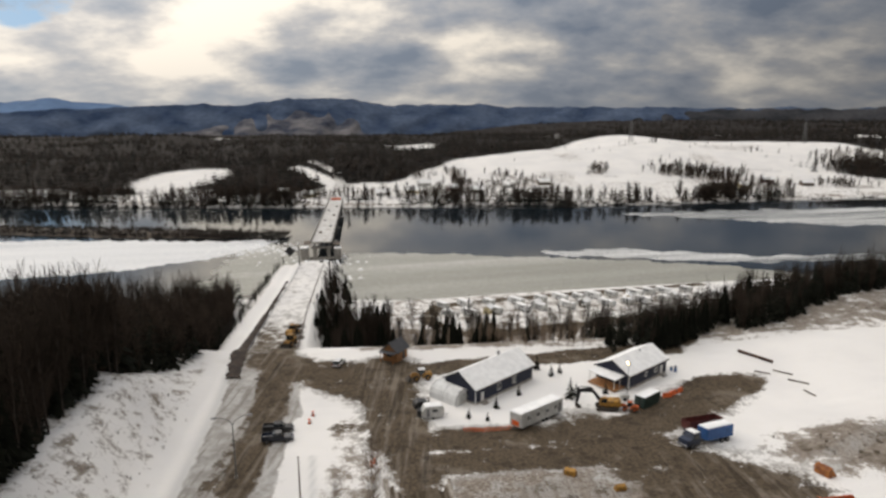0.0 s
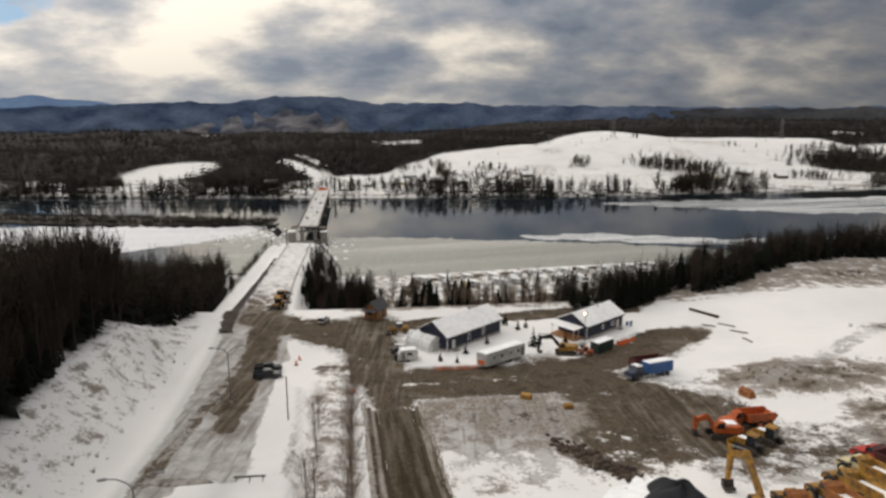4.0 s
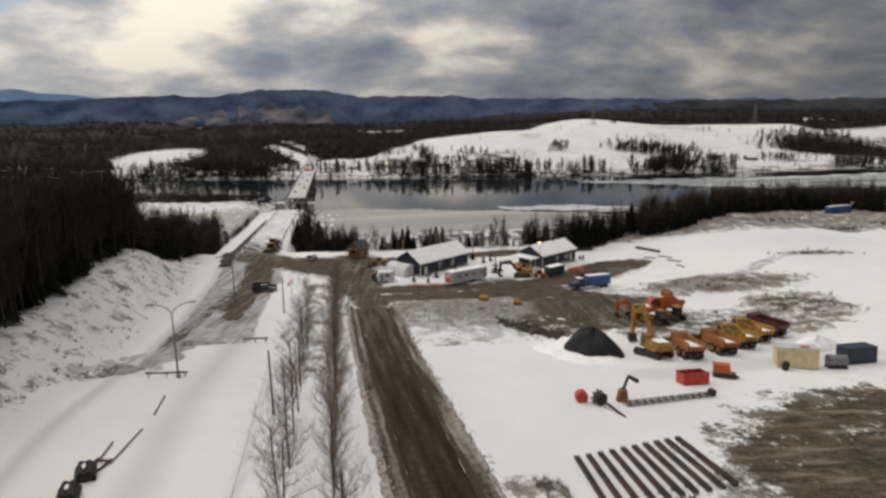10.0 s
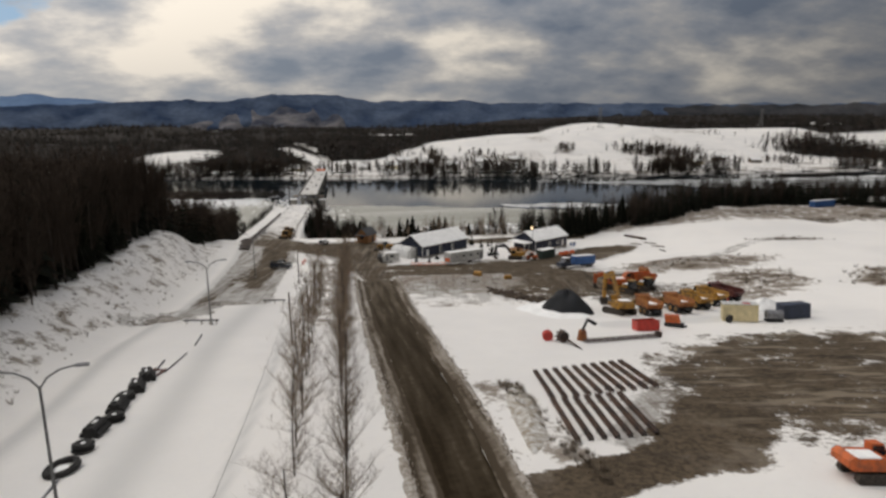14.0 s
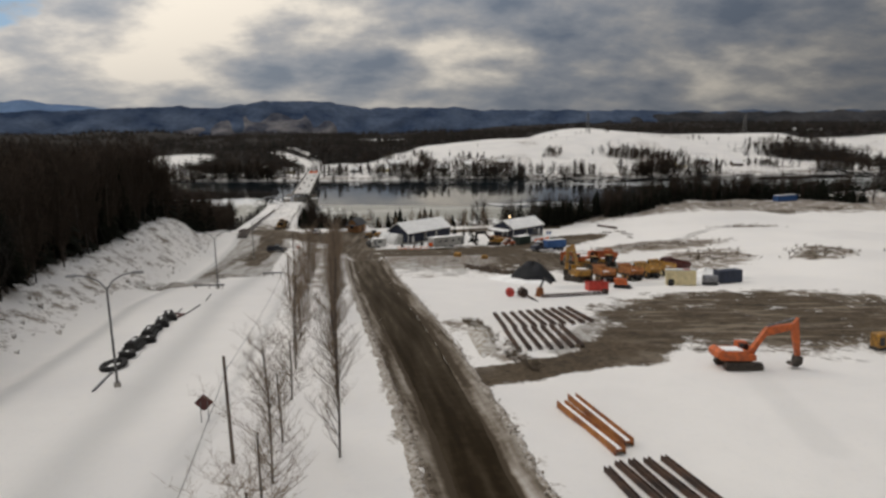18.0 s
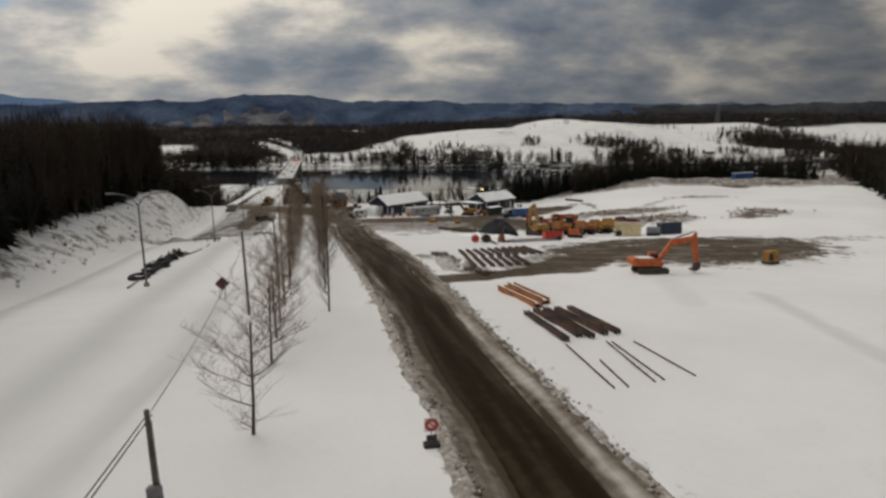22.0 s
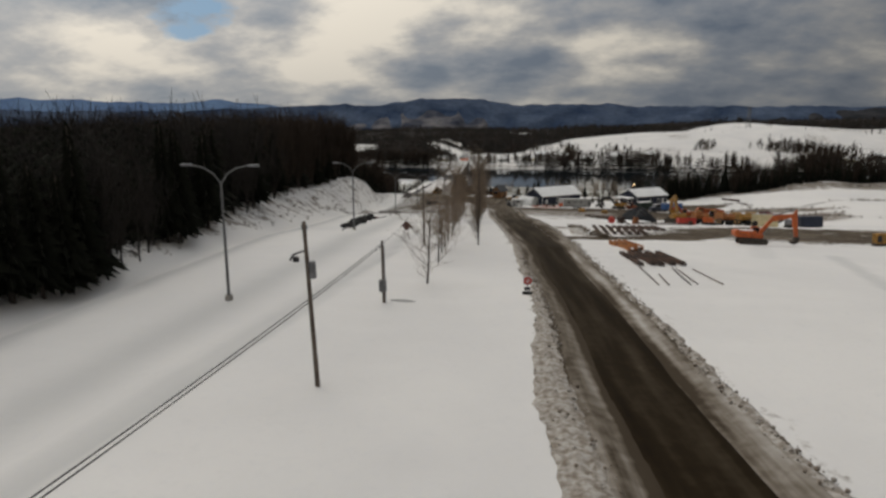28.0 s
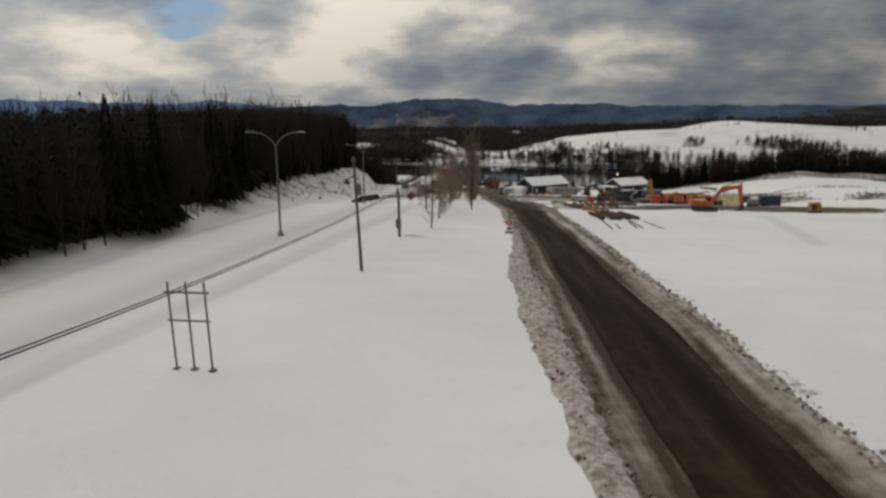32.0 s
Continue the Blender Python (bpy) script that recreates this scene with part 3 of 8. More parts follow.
def stretched(name, tones, rough, along, scale, lanes=False):
    """A surface whose stains run along one heading: wheel tracks, flow lines."""
    m = bpy.data.materials.new(name)
    m.use_nodes = True
    nt = m.node_tree
    N, L = nt.nodes, nt.links
    bsdf = N["Principled BSDF"]
    bsdf.inputs["Specular IOR Level"].default_value = 0.03 if lanes else 0.12
    geo = N.new("ShaderNodeNewGeometry")
    mp = N.new("ShaderNodeMapping")
    mp.vector_type = "TEXTURE"
    mp.inputs["Rotation"].default_value = (0, 0, radians(along))
    mp.inputs["Scale"].default_value = (1, 14, 1)
    if lanes:        # follow the bends of a road by its own coordinates
        both = N.new("ShaderNodeCombineXYZ")
        for i, k in enumerate(("across", "along")):
            at = N.new("ShaderNodeAttribute")
            at.attribute_name = k
            L.new(at.outputs["Fac"], both.inputs[i])
        L.new(both.outputs[0], mp.inputs[0])
    else:
        L.new(geo.outputs["Position"], mp.inputs[0])
    n1 = N.new("ShaderNodeTexNoise")
    n1.inputs["Scale"].default_value, n1.inputs["Detail"].default_value = scale, 6
    L.new(mp.outputs[0], n1.inputs["Vector"])
    n2 = N.new("ShaderNodeTexNoise")
    n2.inputs["Scale"].default_value, n2.inputs["Detail"].default_value = 1.3, 7
    L.new(geo.outputs["Position"], n2.inputs["Vector"])
    add = N.new("ShaderNodeMath")
    add.operation = "MULTIPLY_ADD"
    add.inputs[1].default_value = 0.34 if lanes else 1.0
    L.new(n2.outputs["Fac"], add.inputs[0]), L.new(n1.outputs["Fac"], add.inputs[2])
    r = N.new("ShaderNodeValToRGB")
    el = r.color_ramp.elements
    while len(el) < len(tones):
        el.new(0.5)
    half = N.new("ShaderNodeMath")
    half.operation = "MULTIPLY"
    half.inputs[1].default_value = 1 / 1.34 if lanes else 0.5
    L.new(add.outputs[0], half.inputs[0])
    for e, (p, c) in zip(el, tones):
        e.position, e.color = p, (*c, 1)
    fac = half.outputs[0]
    if lanes:
        mud = N.new("ShaderNodeAttribute")
        mud.attribute_name = "mud"
        plus = N.new("ShaderNodeMath")
        L.new(fac, plus.inputs[0]), L.new(mud.outputs["Fac"], plus.inputs[1])
        fac = plus.outputs[0]
    L.new(fac, r.inputs[0])
    L.new(r.outputs[0], bsdf.inputs["Base Color"])
    mr = N.new("ShaderNodeMapRange")
    mr.inputs["To Min"].default_value, mr.inputs["To Max"].default_value = rough
    L.new(n2.outputs["Fac"], mr.inputs[0])
    L.new(mr.outputs[0], bsdf.inputs["Roughness"])
    bp = N.new("ShaderNodeBump")
    bp.inputs["Strength"].default_value, bp.inputs["Distance"].default_value = 0.25, 0.06
    L.new(n2.outputs["Fac"], bp.inputs["Height"])
    L.new(bp.outputs[0], bsdf.inputs["Normal"])
    return m


ASPHALT = stretched("muddy_asphalt", [(0.26, (0.010, 0.0062, 0.0030)), (0.45, (0.023, 0.0155, 0.0080)), (0.62, (0.054, 0.041, 0.0265)), (0.78, (0.135, 0.110, 0.083))], (0.6, 0.85), 0, 0.7, True)
road_sheet()
WORN = stretched("worn_slushy_verge", [(0.36, (0.065, 0.050, 0.035)), (0.46, (0.17, 0.142, 0.113)), (0.56, (0.30, 0.268, 0.232)), (0.68, (0.46, 0.43, 0.395))], (0.7, 0.9), 0, 1.0, True)


def verge(name, sgn):
    """The worn strip of slush and grit between the asphalt and the windrow."""
    D, Y = np.meshgrid(np.linspace(-0.35, 2.0, 14), np.arange(-150, 98, 0.6))
    X = road_x(Y) + sgn * (road_half(Y) + D + 0.05 * lumps(Y, D, 7, 28 + sgn))
    Z = land_z(X, Y) - 0.25 + 0.05 * step(-0.35, -0.12, D) + 0.27 * step(-0.1, 1.4, D) + 0.03 * lumps(X, Y, 1.7, 33)
    Z = Z - 0.35 * step(1.85, 2.0, D) - 0.4 * step(84, 98, Y)
    mud = -0.16 * (1 - step(0.0, 0.5, D)) - 0.06 + 0.10 * (sgn > 0) * (1 - step(-60, 10, Y))
    tagged(sheet(name, X, Y, Z, WORN, {"across": D + 9 * sgn, "along": Y, "mud": mud}), "worn grey-brown slushy verge beside the asphalt", "verge", kind="structure")


verge("verge_1", -1)
verge("verge_2", 1)


def river():
    m = bpy.data.materials.new("river_water")
    m.use_nodes = True
    N, L = m.node_tree.nodes, m.node_tree.links
    b = N["Principled BSDF"]
    b.inputs["Base Color"].default_value = (0.008, 0.013, 0.017, 1)
    b.inputs["Roughness"].default_value = 0.035
    b.inputs["IOR"].default_value = 1.33
    geo = N.new("ShaderNodeNewGeometry")
    n = N.new("ShaderNodeTexNoise")
    n.inputs["Scale"].default_value, n.inputs["Detail"].default_value = 0.5, 4
    L.new(geo.outputs["Position"], n.inputs["Vector"])
    bp = N.new("ShaderNodeBump")
    bp.inputs["Strength"].default_value, bp.inputs["Distance"].default_value = 0.06, 0.10
    L.new(n.outputs["Fac"], bp.inputs["Height"]), L.new(bp.outputs[0], b.inputs["Normal"])
    X, Y = np.meshgrid(np.linspace(-3000, 3000, 20), np.linspace(150, 800, 8))
    tagged(sheet("water", X, Y, X * 0 + WATER, m), "dark calm river water with reflections of the far bank", "water", kind="structure")


river()
ICE = stretched("river_ice", [(0.34, (0.24, 0.238, 0.205)), (0.50, (0.36, 0.352, 0.312)), (0.58, (0.46, 0.45, 0.415)), (0.66, (0.66, 0.65, 0.63))], (0.35, 0.8), -75, 0.035)
SHELF = stretched("snowy_ice", [(0.30, (0.50, 0.52, 0.53)), (0.50, (0.76, 0.76, 0.76)), (0.70, (0.84, 0.84, 0.83))], (0.6, 0.9), -80, 0.05)

DRIFT = stretched("patchy_snowy_ice", [(0.40, (0.055, 0.062, 0.066)), (0.48, (0.26, 0.27, 0.27)), (0.55, (0.60, 0.60, 0.59)), (0.66, (0.80, 0.80, 0.79))], (0.5, 0.9), -78, 0.05)


def floe(name, xs, low, high, mat, label, thick=0.25, wob=3.0, seed=1):
    """A sheet of ice between two lines, ragged at several scales, that dips under water at its rim."""
    u = np.arange(xs[0] - 14, xs[1] + 14, 1.8)
    lo, hi = np.interp(u, *low), np.interp(u, *high)
    v = np.arange(lo.min() - 12, hi.max() + 12, 1.8)
    U, V = np.meshgrid(u, v)
    f = np.minimum(np.minimum(V - lo, hi - V), np.minimum(U - xs[0], xs[1] - U))
    f = f + wob * (lumps(U, V, 38, seed) + 0.55 * lumps(U, V, 15, seed + 1) + 0.4 * lumps(U, V, 6, seed + 2))
    Z = WATER - 0.4 + (0.4 + thick) * step(-2.2, 1.2, f) + 0.04 * lumps(U, V, 14, seed)
    inside = f > -4
    keep = inside[:-1, :-1] | inside[1:, :-1] | inside[:-1, 1:] | inside[1:, 1:]
    return tagged(sheet(name, U, V, Z, mat, keep=keep), label, "ice", kind="structure")


floe("ice_1", (-56, 330), ([-56, 31, 88, 158, 330], [244, 254, 266, 279, 318]), ([-56, -30, 40, 108, 150, 190, 330], [352, 356, 346, 336, 322, 306, 336]), ICE, "grey thin river ice frozen along the near shore", 0.12, 3.0, 11)
floe("ice_2", (60, 330), ([60, 110, 160, 330], [352, 342, 330, 343]), ([60, 108, 180, 330], [358, 370, 348, 354]), DRIFT, "white drift of snow-covered ice along the edge of open water", 0.18, 2.5, 21)
floe("ice_3", (-420, -112), ([-420, -290, -220, -150, -112], [262, 282, 290, 322, 366]), ([-420, -290, -153, -125, -112], [388, 392, 392, 392, 388]), SHELF, "snow-covered shelf of river ice beside the wooded bank", 0.30, 4, 31)
floe("ice_4", (-120, -72), ([-120, -72], [262, 262]), ([-120, -100, -72], [400, 372, 345]), ICE, "grey broken ice and slush beside the bridge pier", 0.08, 4, 41)
floe("ice_5", (150, 620), ([150, 190, 308, 620], [505, 492, 452, 470]), ([150, 240, 397, 620], [508, 530, 548, 610]), DRIFT, "white snow-covered ice field towards the far shore", 0.2, 5, 51)


def islet():
    u = np.linspace(-330, -112, 70)
    v = np.linspace(-1, 1, 12)
    U, V = np.meshgrid(u, v, indexing="ij")
    w = 15 * np.clip(1 - ((U + 250) / 140) ** 2, 0.04, 1)
    Y = 420 + (U + 250) * -0.12 + V * w + 2 * lumps(U, V, 20, 4)
    Z = WATER - 0.3 + 3.0 * (1 - V ** 2) * np.clip(w / 12, 0, 1)
    return tagged(sheet("islet", U, Y, Z, material("brush_bank", (0.10, 0.075, 0.055), 0.9, var=0.5, scale=0.15, second=(0.03, 0.025, 0.02), fine=1.5, bump=0.6)), "low brushy brown island in the river", "island", kind="structure")


islet()


def mountains():
    """Ridges at the horizon, as a plain backdrop of distance, with the air's haze in their colours."""
    # blue of the distant air is painted into these base colours
    haze = material("haze_tinted_slopes", (0.092, 0.122, 0.180), 1.0, var=0.5, scale=0.0042, second=(0.036, 0.056, 0.100), fine=0.03, spec=0.0)
    blue = material("far_haze_blue_slopes", (0.17, 0.26, 0.41), 1.0, var=0.3, scale=0.003, second=(0.12, 0.19, 0.33), fine=0.02, spec=0.0)
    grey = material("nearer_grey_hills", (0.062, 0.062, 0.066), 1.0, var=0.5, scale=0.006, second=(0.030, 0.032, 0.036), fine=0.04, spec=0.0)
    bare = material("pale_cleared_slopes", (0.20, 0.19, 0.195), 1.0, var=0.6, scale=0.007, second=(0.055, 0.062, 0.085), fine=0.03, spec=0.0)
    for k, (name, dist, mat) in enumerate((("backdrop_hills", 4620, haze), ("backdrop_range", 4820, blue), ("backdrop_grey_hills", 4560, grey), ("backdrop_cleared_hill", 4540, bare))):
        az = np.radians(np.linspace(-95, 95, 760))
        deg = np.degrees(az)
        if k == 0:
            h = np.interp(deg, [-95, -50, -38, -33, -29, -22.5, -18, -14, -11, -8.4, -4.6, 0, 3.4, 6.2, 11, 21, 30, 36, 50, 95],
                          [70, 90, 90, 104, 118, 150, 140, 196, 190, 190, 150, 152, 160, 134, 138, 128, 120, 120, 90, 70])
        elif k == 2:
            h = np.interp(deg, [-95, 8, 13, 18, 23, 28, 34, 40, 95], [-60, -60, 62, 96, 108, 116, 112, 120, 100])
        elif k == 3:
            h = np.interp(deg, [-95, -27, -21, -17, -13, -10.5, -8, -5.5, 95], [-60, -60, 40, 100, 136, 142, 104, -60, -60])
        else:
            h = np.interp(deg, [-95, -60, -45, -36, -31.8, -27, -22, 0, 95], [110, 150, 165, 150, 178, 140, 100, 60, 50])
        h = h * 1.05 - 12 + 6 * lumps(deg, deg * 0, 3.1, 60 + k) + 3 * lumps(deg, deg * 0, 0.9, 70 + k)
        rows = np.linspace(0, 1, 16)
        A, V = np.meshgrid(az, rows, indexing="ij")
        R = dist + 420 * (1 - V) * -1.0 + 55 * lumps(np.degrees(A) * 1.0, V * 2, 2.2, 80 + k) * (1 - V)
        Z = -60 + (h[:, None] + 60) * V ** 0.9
        tagged(sheet(name, R * np.sin(A), R * np.cos(A), Z, mat), "wooded mountain ridge with blue haze painted into its colour and thin snow patches", "mountain", kind="structure")


mountains()

# ---------------------------------------------------------------- building blocks
class Form:
    """Gathers the faces of one mesh."""

    def __init__(self):
        self.v, self.f, self.cuts = [], [], []

    def add(self, verts, faces, m=None):
        k = len(self.v)
        self.cuts.append((k, len(self.f)))
        self.v += [tuple(m @ Vector(p)) for p in verts] if m is not None else [tuple(p) for p in verts]
        self.f += [tuple(i + k for i in q) for q in faces]
        return self

    def box(self, c, s, m=None, bevel=0.04, taper=(1, 1)):
        """A box round c of size s with its upright and upper edges chamfered; taper shrinks the top."""
        x, y, z = (v / 2 for v in s)
        b = min(bevel, x * 0.45, y * 0.45, z * 0.45)
        ring = lambda dx, dy, h: [(-x + dx, -y, h), (x - dx, -y, h), (x, -y + dy, h), (x, y - dy, h), (x - dx, y, h), (-x + dx, y, h), (-x, y - dy, h), (-x, -y + dy, h)]
        lo, hi = ring(b, b, -z), [(p[0] * taper[0], p[1] * taper[1], p[2]) for p in ring(b, b, z - b)]
        top = [(p[0] * taper[0] * (1 - b / max(x, 1e-3)), p[1] * taper[1] * (1 - b / max(y, 1e-3)), z) for p in ring(b, b, z)]
        vs = [(p[0] + c[0], p[1] + c[1], p[2] + c[2]) for p in lo + hi + top]
        fs = [tuple(range(7, -1, -1)), tuple(range(16, 24))]
        for r in (0, 8):
            fs += [(r + i, r + (i + 1) % 8, r + 8 + (i + 1) % 8, r + 8 + i) for i in range(8)]
        return self.add(vs, fs, m)

    def rod(self, a, b, r, r2=None, n=8, m=None):
        a, b = Vector(a), Vector(b)
        r2 = r if r2 is None else r2
        q = (b - a).to_track_quat("Z", "Y")
        vs = []
        for p, rr in ((a, r), (b, r2)):
            vs += [p + q @ Vector((math.cos(6.2832 * i / n) * rr, math.sin(6.2832 * i / n) * rr, 0)) for i in range(n)]
        fs = [(i, (i + 1) % n, n + (i + 1) % n, n + i) for i in range(n)] + [tuple(range(n - 1, -1, -1)), tuple(range(n, 2 * n))]
        return self.add(vs, fs, m)

    def prism(self, outline, a, b, m=None):
        """An outline of (y, z) points drawn out along x from a to b."""
        n = len(outline)
        vs = [(a, p[0], p[1]) for p in outline] + [(b, p[0], p[1]) for p in outline]
        fs = [(i, (i + 1) % n, n + (i + 1) % n, n + i) for i in range(n)] + [tuple(range(n - 1, -1, -1)), tuple(range(n, 2 * n))]
        return self.add(vs, fs, m)

    def side(self, outline, a, b, m=None):
        """An outline of (x, z) points drawn out along y from a to b."""
        n = len(outline)
        vs = [(p[0], a, p[1]) for p in outline] + [(p[0], b, p[1]) for p in outline]
        fs = [(i, n + i, n + (i + 1) % n, (i + 1) % n) for i in range(n)] + [tuple(range(n)), tuple(range(2 * n - 1, n - 1, -1))]
        return self.add(vs, fs, m)


def part(name, form, mat, parent=None, label="", at=None, smooth=False):
    me = bpy.data.meshes.new(name)
    me.from_pydata(form.v, [], form.f)
    if smooth:
        me.polygons.foreach_set("use_smooth", np.ones(len(me.polygons), bool))
    me.materials.append(mat)
    me.update()
    ob = new(name, me)
    if parent is not None:
        ob.parent = parent
    if at is not None:
        ob.matrix_basis = at
    return tagged(ob, label)


def each(name, form, mat, parent, label=""):
    """Like part, but every piece of the form is a part of its own."""
    ends = form.cuts[1:] + [(len(form.v), len(form.f))]
    for (v0, f0), (v1, f1) in zip(form.cuts, ends):
        one = Form()
        one.add(form.v[v0:v1], [tuple(i - v0 for i in q) for q in form.f[f0:f1]])
        part(name, one, mat, parent, label)


def thing(name, label, category, group="", at=None, kind=""):
    ob = new(name)
    ob.empty_display_size = 0.2
    if at is not None:
        ob.matrix_basis = at
    return tagged(ob, label, category, group, kind)


def stand(x, y, rz=0.0, dz=0.0):
    return pose(x, y, gz(x, y) + dz, 0, 0, rz)


def lean(x, y, rz, length, width=3.0):
    """A pose on the slope, level with the ground under a thing of that length."""
    c, s = math.cos(radians(rz)), math.sin(radians(rz))
    h = length / 2
    za, zb = gz(x - c * h, y - s * h), gz(x + c * h, y + s * h)
    w = width / 2
    zc, zd = gz(x + s * w, y - c * w), gz(x - s * w, y + c * w)
    return pose(x, y, (za + zb) / 2, 0, 0, rz) @ pose(0, 0, 0, math.degrees(math.atan2(zd - zc, width)), 0, 0) @ pose(0, 0, 0, 0, -math.degrees(math.atan2(zb - za, length)), 0)


NAVY = material("navy_siding", (0.014, 0.019, 0.040), 0.7, var=0.25, scale=1.5, fine=25)
TRIM = material("white_trim", (0.72, 0.72, 0.70), 0.5, var=0.1)
GLASS = material("window_glass", (0.02, 0.025, 0.03), 0.08, var=0.1, spec=0.8)
ROOFING = material("dark_shingles", (0.07, 0.07, 0.075), 0.85, var=0.3, scale=4, bump=0.4)
CEDAR = material("orange_cedar", (0.36, 0.17, 0.065), 0.65, var=0.35, scale=3, fine=18)
OFFWHITE = material("off_white_panel", (0.62, 0.62, 0.60), 0.5, var=0.15, scale=1.0, second=(0.45, 0.45, 0.43))
YELLOW = material("machine_yellow", (0.46, 0.225, 0.025), 0.55, var=0.45, scale=1.5, second=(0.14, 0.075, 0.025), obj=0.15)
ORANGE = material("machine_orange", (0.62, 0.125, 0.022), 0.5, var=0.3, scale=1.6, second=(0.34, 0.08, 0.025))
RED = material("red_paint", (0.52, 0.045, 0.03), 0.45, var=0.25, scale=1.4)
MAROON = material("dark_red_paint", (0.10, 0.025, 0.022), 0.5, var=0.3, scale=1.4)
BLUE = material("blue_paint", (0.03, 0.11, 0.30), 0.45, var=0.2, scale=1.2)
DARKBLUE = material("dark_blue_paint", (0.022, 0.032, 0.06), 0.4, var=0.25, scale=1.4)
BLACK = material("black_paint", (0.018, 0.018, 0.02), 0.5, var=0.3)
CARPAINT = material("dark_car_paint", (0.018, 0.022, 0.034), 0.2, var=0.2, spec=0.6)
WHITEPAINT = material("white_paint", (0.70, 0.70, 0.70), 0.35, var=0.1)
STEEL = material("grey_steel", (0.22, 0.22, 0.23), 0.5, 0.6, var=0.3, scale=2)
GALV = material("galvanised_steel", (0.15, 0.15, 0.15), 0.6, 0.4, var=0.2, scale=3)
RUBBER = material("black_rubber", (0.022, 0.021, 0.02), 0.85, var=0.4, scale=5, bump=0.3)
TRACK = material("muddy_track_steel", (0.07, 0.058, 0.048), 0.8, 0.3, var=0.5, scale=4, bump=0.4)
RUST = material("rusty_steel", (0.115, 0.065, 0.045), 0.85, 0.2, var=0.45, scale=1.2, second=(0.035, 0.027, 0.025), bump=0.3, obj=0.25)
BRIGHTRUST = material("orange_rusty_steel", (0.42, 0.165, 0.045), 0.85, 0.1, var=0.4, scale=1.0, second=(0.22, 0.075, 0.03), bump=0.3)
CREAM = material("cream_siding", (0.64, 0.54, 0.32), 0.6, var=0.15, scale=1.2)
POLEWOOD = material("weathered_pole_wood", (0.135, 0.105, 0.082), 0.85, var=0.35, scale=2.0, fine=30)
CONCRETE = material("concrete", (0.36, 0.34, 0.31), 0.85, var=0.3, scale=0.6, second=(0.22, 0.20, 0.18), bump=0.2)
TARP = material("white_tarpaulin", (0.70, 0.70, 0.69), 0.6, var=0.12, scale=0.8)
GREEN = material("dark_green_paint", (0.025, 0.05, 0.042), 0.5, var=0.2)
CONE = material("safety_orange", (0.80, 0.14, 0.03), 0.5, var=0.15)
LAMP = material("lit_flood_lamp", (1.0, 0.8, 0.5), 0.4, var=0.0, emit=(1.0, 0.70, 0.36, 9.0))
COAL = material("black_aggregate", (0.006, 0.007, 0.010), 0.85, var=0.4, scale=0.5, bump=0.6, fine=3)
BARK = material("dark_bark", (0.060, 0.047, 0.038), 0.9, var=0.4, scale=4, fine=30)
TWIG = material("brown_twigs", (0.20, 0.147, 0.104), 0.9, var=0.3, scale=2, obj=0.2)
DARKTWIG = material("dark_brown_bare_crowns", (0.027, 0.021, 0.0165), 0.95, var=0.4, scale=0.4, obj=0.2)
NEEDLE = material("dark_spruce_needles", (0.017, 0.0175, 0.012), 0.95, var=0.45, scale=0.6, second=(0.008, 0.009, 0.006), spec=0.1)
BROWNTWIG = material("warm_brown_bare_crowns", (0.066, 0.049, 0.038), 0.95, var=0.45, scale=0.25, second=(0.030, 0.023, 0.018), spec=0.1, obj=0.2)
FARBROWN = material("far_brown_woods", (0.034, 0.026, 0.021), 0.95, var=0.4, scale=0.02, second=(0.018, 0.016, 0.014), fine=0.4, spec=0.1)
FARNEEDLE = material("far_dark_forest", (0.016, 0.018, 0.016), 0.95, var=0.5, scale=0.02, second=(0.034, 0.026, 0.021), fine=0.4, spec=0.1)

# ---------------------------------------------------------------- buildings


def sash(wall, x0, z0, w, h, y, face, snow_sill=False):
    """A window set on the wall plane y, looking along face (+1 or -1)."""
    win = part("window", Form().box((x0, y + face * 0.03, z0), (w, 0.06, h), bevel=0.01), GLASS, wall)
    f = Form()
    for dx in (-w / 2, 0, w / 2):
        f.box((x0 + dx, y + face * 0.07, z0), (0.10, 0.08, h + 0.1), bevel=0.01)
    for dz in (-h / 2, h / 2):
        f.box((x0, y + face * 0.07, z0 + dz), (w + 0.1, 0.08, 0.10), bevel=0.01)
    part("window_frame", f, TRIM, win, "white window frame")


def gable_roof(form, L, W, eave, ridge, over=0.5, thick=0.22, m=None):
    w = W / 2 + over
    drop = (ridge - eave) * over / (W / 2)
    form.prism([(-w, eave - drop), (0, ridge), (w, eave - drop), (w, eave - drop + thick), (0, ridge + thick * 1.15), (-w, eave - drop + thick)], -L / 2 - over, L / 2 + over, m)


